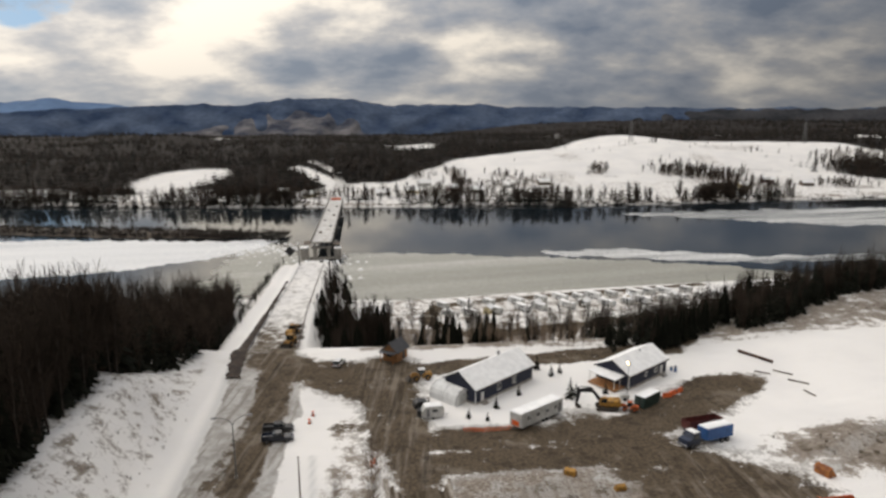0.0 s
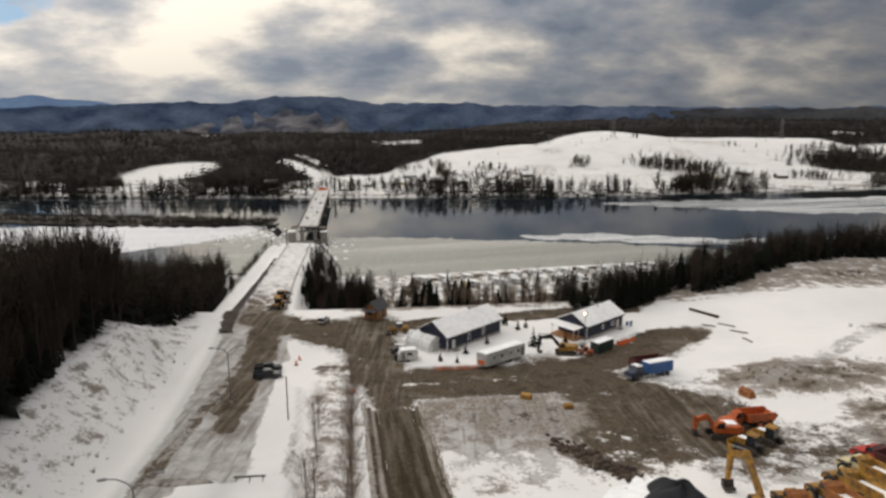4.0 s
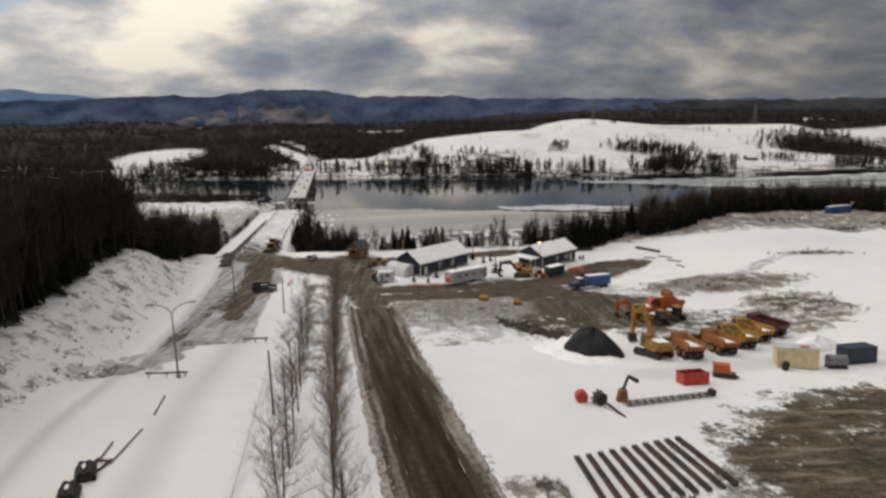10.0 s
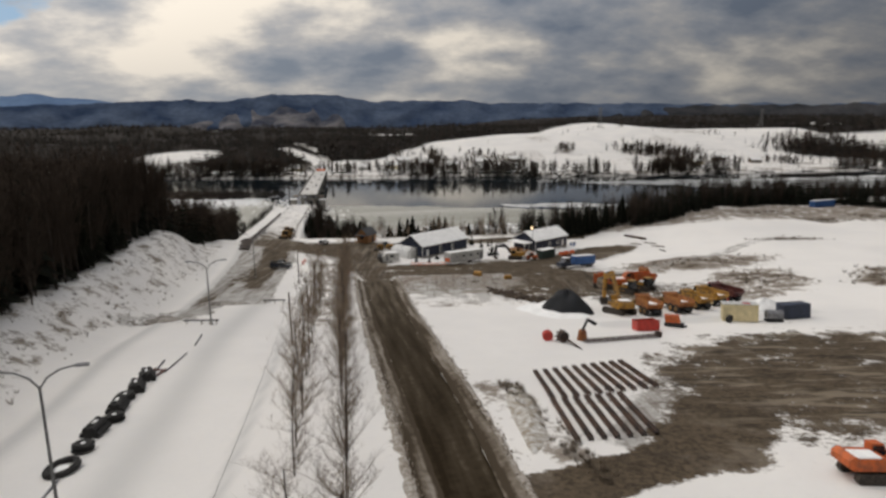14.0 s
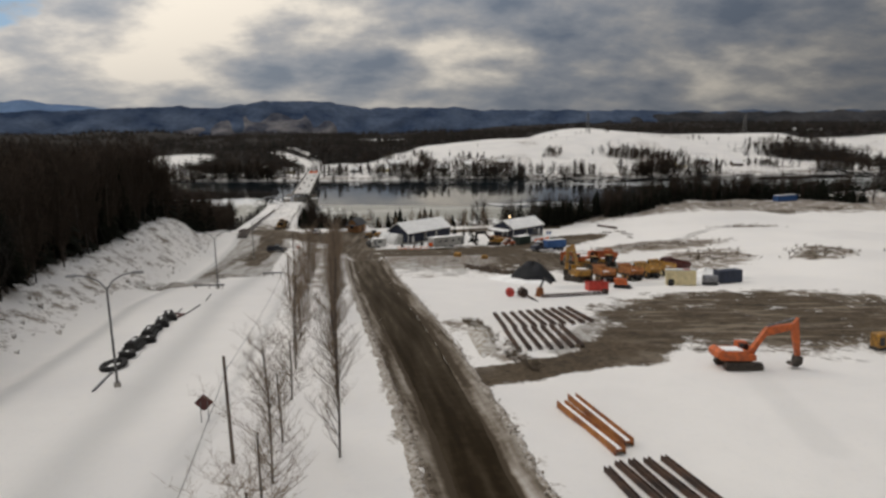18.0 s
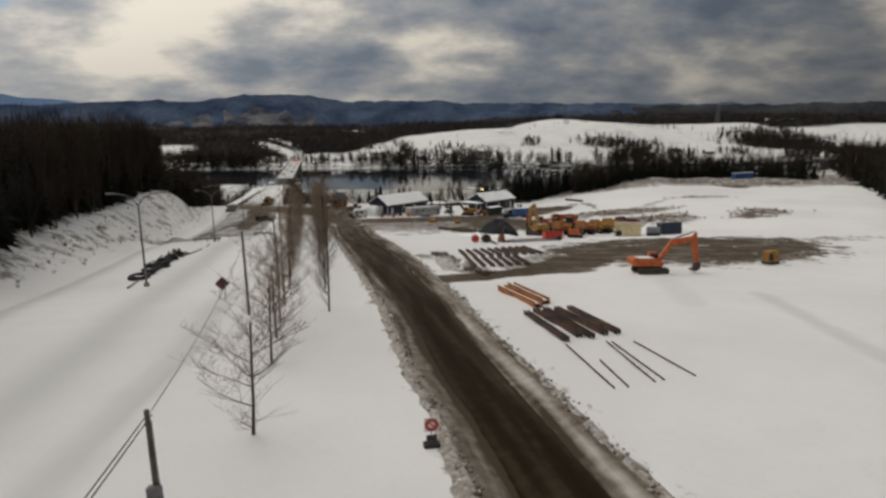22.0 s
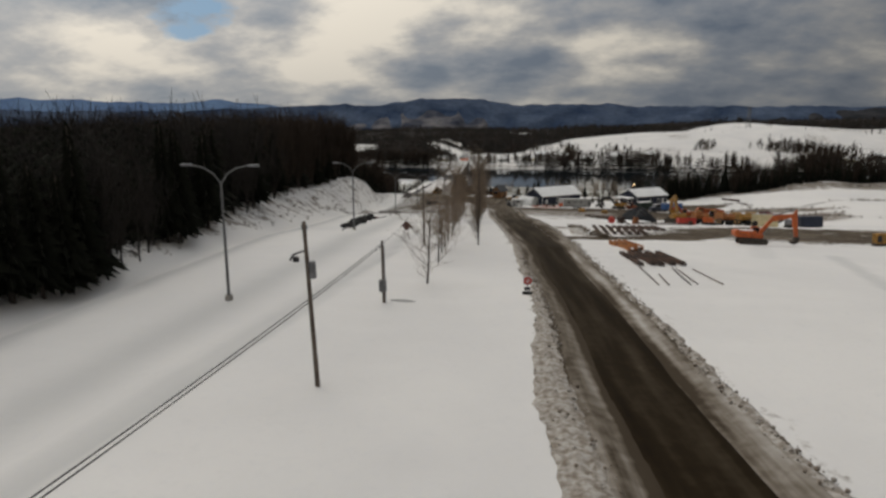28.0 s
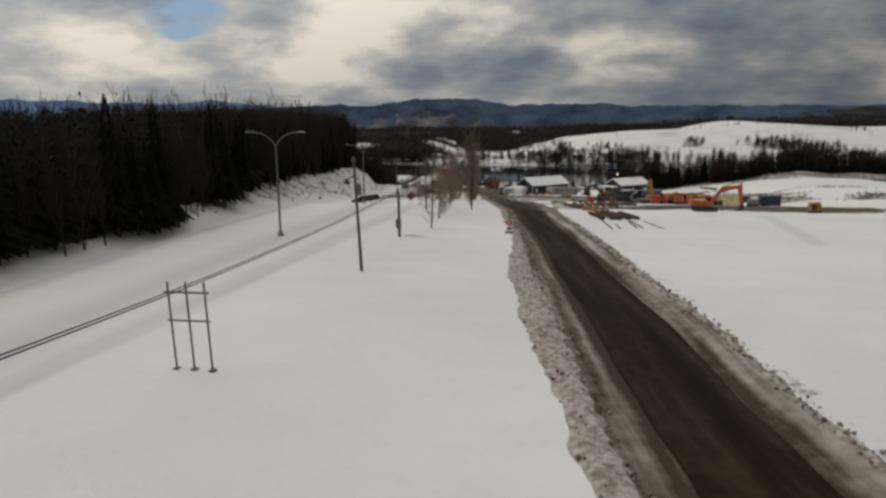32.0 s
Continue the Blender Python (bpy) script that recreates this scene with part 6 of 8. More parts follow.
# the line of tyres and blocks that closes the old highway
row = [(-21.6, -11.0, 2), (-22.0, -7.2, 0), (-22.9, -3.4, 1), (-22.6, -0.4, 0), (-23.8, 2.6, 1), (-24.4, 5.6, 0), (-24.7, 8.6, 1), (-25.2, 12.4, 1)]
for k, (tx, ty, tk) in enumerate(row):
    if tk == 0:
        t = thing("tyre_stack", "pair of old black tyres closing the snowy highway", "tyre", "tyres and mats across the highway", at=stand(tx, ty, 40 + 30 * k))
        for j in range(2):
            part("tyre", Form().rod((0, 0, 0.02 + 0.36 * j), (0.08 * j, 0, 0.20 + 0.36 * j), 0.84, 0.97, n=18).rod((0.08 * j, 0, 0.20 + 0.36 * j), (0.08 * j, 0, 0.37 + 0.36 * j), 0.97, 0.82, n=18), RUBBER, t)
        part("snow_cap", Form().rod((0.08, 0, 0.72), (0.08, 0, 0.76), 0.22, 0.16, n=14), SNOW, t, "snow lying in the tyre hole")
    elif tk == 2:
        t = thing("tractor_tyre", "huge tractor tyre lying flat with snow in its middle", "tyre", "tyres and mats across the highway", at=stand(tx, ty, 78))
        f = Form()
        for i in range(18):
            p, q = 6.2832 * i / 18, 6.2832 * (i + 1.15) / 18
            f.rod((1.35 * math.cos(p), 0.98 * math.sin(p), 0.28), (1.35 * math.cos(q), 0.98 * math.sin(q), 0.28), 0.30, n=8)
        part("tread", f, RUBBER, t)
        part("snow_fill", Form().rod((0, 0, 0.05), (0, 0, 0.30), 0.78, 0.50, n=18), SNOW, t, "snow filling the tyre")
    else:
        t = thing("blasting_mat", "dark rolled rubber blasting mats lying on the highway", "mat", "tyres and mats across the highway", at=stand(tx, ty, 80 + 5 * k))
        for j, (oy, oz) in enumerate(((-0.62, 0.34), (0.0, 0.36), (0.62, 0.33), (-0.3, 0.86), (0.32, 0.84))):
            part("roll", Form().rod((-1.15 - 0.1 * (j % 2), oy, oz), (1.1 + 0.12 * (j % 3), oy, oz), 0.34, n=12), RUBBER, t)
        part("snow_cap", Form().box((0.1, 0.05, 1.17), (0.7, 0.3, 0.06), bevel=0.02), SNOW, t)
for a, b in (((-25.4, 14.0), (-26.4, 20.0)), ((-24.2, 15.0), (-24.8, 23.4)), ((-25.2, 27.5), (-26.7, 34.2)), ((-19.6, -19.0), (-21.0, -12.6))):
    pipe_line("guide_rail", a, b, 0.11, STEEL, "thin steel rail lying on the snowy highway", "rail")
t = thing("red_sled", "rust-red steel frame at the end of the mat row", "frame", at=stand(-25.2, 14.6, 80))
each("bar", Form().box((0, -0.7, 0.2), (2.2, 0.2, 0.25)).box((0, 0.7, 0.2), (2.2, 0.2, 0.25)), MAROON, t)
each("cross_bar", Form().box((-0.8, 0, 0.2), (0.2, 1.6, 0.2)).box((0.8, 0, 0.2), (0.2, 1.6, 0.2)), MAROON, t)


def barricade(x, y, rz, L):
    b = thing("road_barricade", "long grey timber barricade across the closed lane", "barricade", at=stand(x, y, rz))
    part("rail", Form().box((0, 0, 0.75), (L, 0.08, 0.3)), GALV, b)
    for sx in (-L * 0.42, 0, L * 0.42):
        part("trestle", Form().rod((sx, -0.4, 0), (sx, 0, 0.9), 0.05, n=6).rod((sx, 0.4, 0), (sx, 0, 0.9), 0.05, n=6), POLEWOOD, b)


barricade(-30.0, 43.0, 2, 6.0)
barricade(-22.6, 63.0, 4, 4.4)
heap("snow_heap", -38.4, 47.0, 3.6, 2.2, 0.9, material("dirty_snow", (0.40, 0.37, 0.34), 0.9, var=0.5, scale=0.9, second=(0.13, 0.11, 0.095), bump=0.6, fine=4), "dirty ploughed snow across the lane", 15)
heap("snow_heap", -33.2, 62.8, 5.6, 1.2, 0.6, MATS["dirty_snow"], "dirty ploughed snow ridge across the lane", 16)

# ---------------------------------------------------------------- lamps, poles, wires, signs


def street_lamp(x, y, rz):
    z = gz(x, y)
    s = thing("street_lamp", "tall grey double-armed highway street lamp", "street lamp", "double-armed highway lamps", at=pose(x, y, z, 0, 0, rz))
    part("base", Form().rod((0, 0, -0.3), (0, 0, 0.45), 0.35, 0.3, n=12), CONCRETE, s)
    part("pole", Form().rod((0, 0, 0.4), (0, 0, 9.9), 0.13, 0.09, n=10), GALV, s)
    for k in (-1, 1):
        arm = Form()
        pts = [(0, 9.7), (k * 0.55, 10.5), (k * 1.4, 11.0), (k * 2.4, 11.2)]
        for a, b in zip(pts[:-1], pts[1:]):
            arm.rod((a[0], 0, a[1]), (b[0], 0, b[1]), 0.065, n=7)
        a_ = part("arm", arm, GALV, s)
        part("lamp_head", Form().box((k * 2.8, 0, 11.2), (0.9, 0.32, 0.2), bevel=0.06), STEEL, a_, "grey lamp head, unlit")


for lx, ly, lr in ((-10.3, -69.2, 6), (-18.0, -17.6, 14), (-28.2, 42.6, 14), (-34.6, 92.0, 14)):
    street_lamp(lx, ly, lr)


def utility_pole(x, y, h, tilt=0.0, transformer=False, label="weathered wooden utility pole"):
    z = gz(x, y)
    p = thing("utility_pole", label, "utility pole", "wooden poles beside the highway", at=pose(x, y, z, 0, tilt, 0))
    part("shaft", Form().rod((0, 0, -0.5), (0, 0, h), 0.14, 0.10, n=10), POLEWOOD, p)
    if transformer:
        part("bracket", Form().rod((0, 0, h - 1.5), (-0.75, 0, h - 1.75), 0.05, n=6).rod((-0.75, 0, h - 1.75), (-0.95, 0, h - 2.05), 0.06, n=6), BLACK, p)
        for sx in (-0.12, 0.12):
            part("insulator", Form().rod((sx, 0, h - 0.4), (sx, 0, h - 0.15), 0.05), STEEL, p)
        part("transformer", Form().rod((0.26, 0, h - 3.0), (0.26, 0, h - 2.1), 0.19, n=14), STEEL, p, "grey pole transformer")
        part("switch", Form().box((-0.62, 0, h - 1.98), (0.3, 0.22, 0.3), bevel=0.05), BLACK, p)
    return p


utility_pole(4.2, -84.6, 9.1, -2.5, True, "wooden utility pole with a small grey transformer and black bracket")
utility_pole(-1.8, -34.6, 7.9, -1.0)
utility_pole(-10.9, 27.0, 8.2, -1.0)
utility_pole(-22.0, 84.0, 8.2)
meter = utility_pole(2.6, -67.2, 5.2, -1.0, False, "short service pole with a grey meter cabinet")
part("meter_cabinet", Form().box((0.0, -0.2, 1.5), (0.55, 0.35, 1.0)), GALV, meter, "grey meter cabinet")
part("conduit", Form().rod((0.18, -0.12, 0), (0.18, -0.12, 4.8), 0.04, n=6), STEEL, meter)


def hframe(x, y):
    z = gz(x, y)
    h = thing("pole_frame", "grey three-legged steel cable frame standing in the snow", "frame", at=pose(x, y, z, 0, -1.5, 0))
    for sx in (-0.83, 0, 0.83):
        part("leg", Form().box((sx, 0, 1.75), (0.075, 0.075, 3.8), bevel=0.02), GALV, h)
        part("foot", Form().box((sx, 0, 0.03), (0.26, 0.26, 0.08)), GALV, h)
    part("top_bar", Form().box((0, 0, 3.36), (2.05, 0.07, 0.08), bevel=0.02), GALV, h)
    part("middle_bar", Form().box((0, 0, 2.15), (1.95, 0.06, 0.07), bevel=0.02), GALV, h)
    for sx in (-0.83, 0, 0.83):
        part("insulator", Form().rod((sx, 0, 3.62), (sx, 0, 3.8), 0.05, n=8), STEEL, h)


hframe(5.05, -108.65)


WIRE_END = (13.5, -150, 8.0)


def wire(name, a, b, sag, r=0.028):
    f = Form()
    n = 14
    P = [Vector(a).lerp(Vector(b), i / n) - Vector((0, 0, sag * 4 * (i / n) * (1 - i / n))) for i in range(n + 1)]
    for p, q in zip(P[:-1], P[1:]):
        f.rod(p, q, r, n=5)
    return tagged(part(name, f, BLACK), "thin black overhead cable between poles", "cable", "overhead cables")


for k in (0, 1):
    o = 0.26 * k
    wire("cable", (2.6 + 0.1 * k, -67.2, 2.45 - 0.1 * k), (4.5 + o, -108.65, 2.78), 0.25)
    wire("cable", (4.5 + o, -108.65, 2.78), (WIRE_END[0] + o, WIRE_END[1], WIRE_END[2]), 0.15)
wire("cable", (2.6, -67.2, 2.4), (-1.8, -34.6, 2.9), 0.7, 0.02)
wire("cable", (-1.8, -34.6, 2.9), (-10.9, 27.0, -2.9), 0.8, 0.02)

sg = thing("road_sign", "brown diamond road sign seen from behind on a post", "road sign", at=stand(-6.3, -27.2, 8))
for sx in (-0.28, 0.28):
    part("post", Form().box((sx, 0, 0.85), (0.06, 0.06, 1.9), bevel=0.01), GALV, sg)
part("plate", Form().add([(-0.75, 0.05, 1.7), (0, 0.05, 0.95), (0.75, 0.05, 1.7), (0, 0.05, 2.45), (-0.75, 0.09, 1.7), (0, 0.09, 0.95), (0.75, 0.09, 1.7), (0, 0.09, 2.45)], [(0, 1, 2, 3), (7, 6, 5, 4), (0, 4, 5, 1), (1, 5, 6, 2), (2, 6, 7, 3), (3, 7, 4, 0)]), MAROON, sg, "dark red-brown diamond plate")
ns = thing("prohibition_sign", "portable white sign with a red barred ring on a black base", "road sign", at=stand(13.95, -61.2, 4) @ Matrix.Scale(0.78, 4))
part("post", Form().box((0, 0.06, 0.9), (0.08, 0.06, 1.7), bevel=0.01), STEEL, ns)
pl = part("plate", Form().box((0, 0, 1.55), (1.0, 0.05, 1.0), bevel=0.03), WHITEPAINT, ns)
ring = Form()
for i in range(20):
    a, b = 6.2832 * i / 20, 6.2832 * (i + 1) / 20
    ring.add([(0.46 * math.cos(a), -0.03, 1.55 + 0.46 * math.sin(a)), (0.46 * math.cos(b), -0.03, 1.55 + 0.46 * math.sin(b)), (0.23 * math.cos(b), -0.03, 1.55 + 0.23 * math.sin(b)), (0.23 * math.cos(a), -0.03, 1.55 + 0.23 * math.sin(a))], [(0, 1, 2, 3)])
ring.box((0, -0.03, 1.55), (0.8, 0.006, 0.1), pose(0, 0, 1.55, 0, 45, 0) @ pose(0, 0, -1.55), 0.001)
part("ring", ring, RED, pl, "red barred ring")
part("base", Form().box((0, 0, 0.12), (1.1, 0.7, 0.24), bevel=0.05), RUBBER, ns, "black rubber ballast base")
part("panel", Form().box((0, 0, 0.62), (0.7, 0.05, 0.4), bevel=0.02), BLACK, ns)
# shadow of the service pole, laid on the snow as a flat grey ridge
heap("snow_heap", 3.9, -66.3, 1.2, 0.45, 0.10, material("pole_shadow_grey", (0.36, 0.35, 0.34), 0.9, var=0.3, scale=1.5), "low grey ridge that stands for the shadow of the service pole on the snow", 21)

# ---------------------------------------------------------------- bridge


def bridge():
    b = thing("bridge", "long girder bridge with a snow-covered deck under repair", "bridge")
    A, B = Vector((-68.8, 338, -26.0)), Vector((-95.5, 545, -27.0))
    d = B - A
    L = d.length
    rz = math.degrees(math.atan2(d.y, d.x))
    m = Matrix.Translation((A + B) / 2) @ pose(0, 0, 0, 0, 0, rz) @ pose(0, 0, 0, 0, math.degrees(math.atan2(-d.z, math.hypot(d.x, d.y))), 0)
    b.matrix_basis = m
    part("deck", Form().box((0, 0, -0.25), (L, 12.2, 0.5)), CONCRETE, b)
    part("deck_snow", Form().box((0, 0, 0.08), (L - 2, 10.6, 0.14)), material("packed_snow", (0.70, 0.69, 0.67), 0.85, var=0.3, scale=0.25, second=(0.46, 0.43, 0.40), bump=0.3), b, "packed dirty snow on the deck")
    for sy in (-1, 1):
        part("parapet", Form().box((0, sy * 5.9, 0.45), (L, 0.4, 1.0)), CONCRETE, b)
        part("rail", Form().box((0, sy * 5.9, 1.15), (L, 0.12, 0.12)), STEEL, b)
    for sy in (-4.2, -1.4, 1.4, 4.2):
        part("girder", Form().box((0, sy, -1.6), (L, 0.5, 2.2)), STEEL, b)
    for i in range(5):
        px_ = -L / 2 + 2 + (L - 6) * i / 4.0
        p = part("pier_cap", Form().box((px_, 0, -3.2), (2.2, 11.5, 1.2)), CONCRETE, b)
        for sy in (-3.8, 3.8):
            part("pier_column", Form().box((px_, sy, -7.5), (2.0, 2.2, 8.0), bevel=0.3), CONCRETE, p)
        part("pier_foot", Form().box((px_, 0, -10.2), (4.5, 13.5, 2.2), bevel=0.3), CONCRETE, p)
    for k, (px_, sy) in enumerate(((-L / 2 + 6, -8.0), (-L / 2 + 10, 8.6))):
        part("work_platform", Form().box((px_, sy, -2.0), (9, 4.0, 0.4)), POLEWOOD, b, "timber work platform")
    part("end_barrier", Form().box((L / 2 - 14, 0, 0.9), (3, 8, 1.6)), CONE, b, "orange barrier closing the far end")
    for k in range(6):
        part("load", Form().box((-L / 2 + 30 + 24 * k, (-1) ** k * 2.4, 0.5), (3.0, 1.6, 0.8)), (POLEWOOD, STEEL, CONCRETE)[k % 3], b, "stacked repair material")


bridge()


def abutment():
    a = thing("cofferdam", "concrete work ledges with snow beside the bridge pier", "ledge", at=pose(-69.0, 338.5, -27.0, 0, 0, 97.3))
    each("ledge_snow", Form().box((0.5, 9.5, -2.0), (5, 4.5, 0.6), bevel=0.2).box((0.5, -9.0, -2.4), (5, 4, 0.5), bevel=0.2), SNOW, a)
    each("ledge", Form().box((0.5, 9.5, -6.0), (4.6, 4.2, 7.5)).box((0.5, -9.0, -6.2), (4.6, 3.8, 7.1)), CONCRETE, a)


abutment()
# guard rails on the approach, and a post with a banner
for side_f, lab in ((highway_l, "west"), (highway_r, "east")):
    g = thing("guard_rail", "weathered steel guard rail along the bridge approach", "guard rail", "guard rails of the approach")
    f = Form()
    ys_ = list(range(150, 286, 8))
    off = 0.6 if side_f is highway_l else -0.6
    for ya, yb in zip(ys_[:-1], ys_[1:]):
        f.rod((float(side_f(ya)) + off, ya, float(highway_z(ya)) + 0.7), (float(side_f(yb)) + off, yb, float(highway_z(yb)) + 0.7), 0.16, n=5)
    part("beam", f, RUST if side_f is highway_r else STEEL, g)
    for ya in ys_[::2]:
        part("post", Form().box((float(side_f(ya)) + off, ya, float(highway_z(ya)) + 0.3), (0.18, 0.18, 1.1), bevel=0.01), POLEWOOD, g)
bp = thing("sign_post", "dark tall post with a square sign beside the bridge head", "post", at=pose(-68.0, 281.0, -25.6))
part("post", Form().rod((0, 0, -3.0), (0, 0, 9.0), 0.35, 0.22, n=8), BLACK, bp)
part("sign_plate", Form().box((-4.2, 0, 6.6), (3.6, 0.2, 3.6), pose(-4.2, 0, 6.6, 0, 45, 0) @ pose(4.2, 0, -6.6), 0.05), BLACK, bp)
part("sign_arm", Form().rod((-4.2, 0.1, 6.6), (0, 0.1, 6.6), 0.12), BLACK, bp)
CY, CX, CW = [138, 147, 165, 178, 193, 220, 246], [-50.8, -53.4, -56.8, -57.8, -59.4, -62.2, -65.2], [1.9, 2.3, 2.2, 1.9, 1.3, 0.8, 0.5]
U_, V_ = np.meshgrid(np.linspace(-1, 1, 13), np.linspace(138, 246, 130))
CXX = np.interp(V_, CY, CX) + U_ * (np.interp(V_, CY, CW) + 0.4 * lumps(V_, U_, 13, 41) + 0.25 * lumps(V_, U_, 4, 42))
dt = sheet("dirt_channel", CXX, V_, land_z(CXX, V_) + 0.55 - 0.60 * U_ ** 2 + 0.12 * lumps(CXX, V_, 2.0, 43), material("rusty_soil", (0.044, 0.029, 0.021), 0.9, var=0.5, scale=0.5, bump=0.5, fine=3))
tagged(dt, "reddish brown bare soil bank beside the approach", "soil", kind="structure")


def tarped_load(x, y, rz, L, W, H, mat, label):
    """A rounded load under a tied tarpaulin on a low skid."""
    t = thing("covered_load", label, "covered load", at=stand(x, y, rz))
    out = [(-L / 2, 0.25), (-L / 2 * 0.9, H * 0.75), (-L / 2 * 0.5, H), (L / 2 * 0.4, H * 0.95), (L / 2 * 0.85, H * 0.6), (L / 2, 0.25)]
    part("tarpaulin", Form().side(out, -W / 2, W / 2), mat, t)
    each("skid", Form().box((0, W * 0.35, 0.13), (L, 0.2, 0.26)).box((0, -W * 0.35, 0.13), (L, 0.2, 0.26)), POLEWOOD, t)
    for k in (-0.3, 0.1, 0.3):
        part("strap", Form().box((L * k, 0, H * 0.5), (0.06, W + 0.04, H * 0.9), bevel=0.01), STEEL, t)


tarped_load(-4.8, 123.4, 20, 3.4, 2.0, 1.7, BLACK, "black tarpaulin-covered load standing beside the white tent")
tarped_load(-3.4, 119.6, 35, 1.8, 1.6, 1.2, TRACK, "low dark covered machine in the snow beside the camper")

# ---------------------------------------------------------------- plants
RNG = np.random.RandomState(7)


def spruce_form(h, r, layers=13, per=9, seed=1, bare=0.10, slim=0.24):
    """A spruce crown of drooping, forked boughs with gaps, and its trunk apart."""
    rng = np.random.RandomState(seed)
    f, t = Form(), Form()
    t.rod((0, 0, -0.3), (0, 0, h * 0.97), 0.02 * h, 0.01, n=5)
    for i in range(layers):
        u = i / (layers - 1)
        z = h * (bare + (0.97 - bare) * u)
        R = r * (1 - u) ** 0.85 * (0.8 + 0.35 * rng.rand()) + 0.012 * h
        n = max(4, int(per * (1 - 0.45 * u)))
        for k in range(n):
            if rng.rand() < 0.08:
                continue
            a = 6.2832 * (k + rng.rand() * 0.8) / n + i
            L = R * (0.65 + 0.5 * rng.rand())
            ca, sa = math.cos(a), math.sin(a)
            w, dr = L * slim, L * (0.30 + 0.25 * rng.rand())
            th = h * 0.035
            pts = [(0, 0, z + th), (ca * L * .55 - sa * w, sa * L * .55 + ca * w, z - dr * .35), (ca * L, sa * L, z - dr + th * 0.6), (ca * L * .55 + sa * w, sa * L * .55 - ca * w, z - dr * .35), (ca * L * 0.5, sa * L * 0.5, z + th * 0.7)]
            f.add(pts, [(0, 1, 4), (1, 2, 4), (2, 3, 4), (3, 0, 4)])
    return t, f


def bare_form(h, spread, seed, depth=3, forks=6, up=0.55, start=0.25, thick=0.016, least=0.007, reach=1.0):
    """A leafless tree: a tapering stem with limbs that fork into twigs; limbs and twigs apart."""
    rng = np.random.RandomState(seed)
    trunk, twigs = Form(), Form()

    def limb(p, d, L, r, level):
        n = 3 if level < 2 else 2
        q = p
        for i in range(n):
            wave = 0.035 if level == 0 else 0.10
            d = (d + Vector((rng.normal(0, wave), rng.normal(0, wave), rng.normal(0.03, .06)))).normalized()
            e = q + d * (L / n)
            r2 = r * (0.72 if level else 0.80)
            (trunk if level == 0 or r > 4 * least else twigs).rod(q, e, r, r2, n=6 if level == 0 else 4 if level == 1 else 3)
            if level < depth:
                k = (forks if level == 0 else 3)
                for j in range(k):
                    u = (i + rng.rand()) / n
                    if level == 0 and u < start:
                        continue
                    at = q.lerp(e, rng.rand())
                    a = rng.rand() * 6.2832
                    side_ = Vector((math.cos(a), math.sin(a), up + 0.4 * rng.rand()))
                    nd = (side_ * spread + d * (1.1 - spread * 0.5)).normalized()
                    limb(at, nd, (reach if level == 0 else 1.0) * L * (0.38 + 0.26 * rng.rand()) * (1.2 - 0.7 * u if level == 0 else 0.85), max(r2 * 0.46, least), level + 1)
            q, r = e, r2
    limb(Vector((0, 0, -0.2)), Vector((0, 0, 1)), h, h * thick, 0)
    return trunk, twigs


def tree(name, form, mats, label, category, parts=("trunk", "crown")):
    t = thing(name, label, category)
    part(parts[0], form[0], mats[0], t)
    part(parts[1], form[1], mats[1], t)
    return t


def gather(name, forms, places, mat, label, category):
    """Many trees as one mass: each place is (which form, x, y, z, size, turn)."""
    V, F, at = [], [], 0
    arr = [(np.array(f.v, np.float32), f.f) for f in forms]
    tri = []
    for v, fs in arr:
        out = []
        for q in fs:
            out += [(q[0], q[i], q[i + 1]) for i in range(1, len(q) - 1)]
        tri.append(np.array(out, np.int32))
    for k, x, y, z, s, a in places:
        v = arr[k][0]
        c, n = math.cos(a), math.sin(a)
        w = np.stack([v[:, 0] * c - v[:, 1] * n, v[:, 0] * n + v[:, 1] * c, v[:, 2]], -1) * s
        V.append(w + np.array([x, y, z], np.float32))
        F.append(tri[k] + at)
        at += len(v)
    V, F = np.concatenate(V), np.concatenate(F)
    me = bpy.data.meshes.new(name)
    me.vertices.add(len(V))
    me.vertices.foreach_set("co", V.ravel())
    me.loops.add(F.size)
    me.loops.foreach_set("vertex_index", F.ravel())
    me.polygons.add(len(F))
    me.polygons.foreach_set("loop_start", np.arange(0, F.size, 3))
    me.update(calc_edges=True)
    me.materials.append(mat)
    return tagged(new(name, me), label, category, kind="stuff")


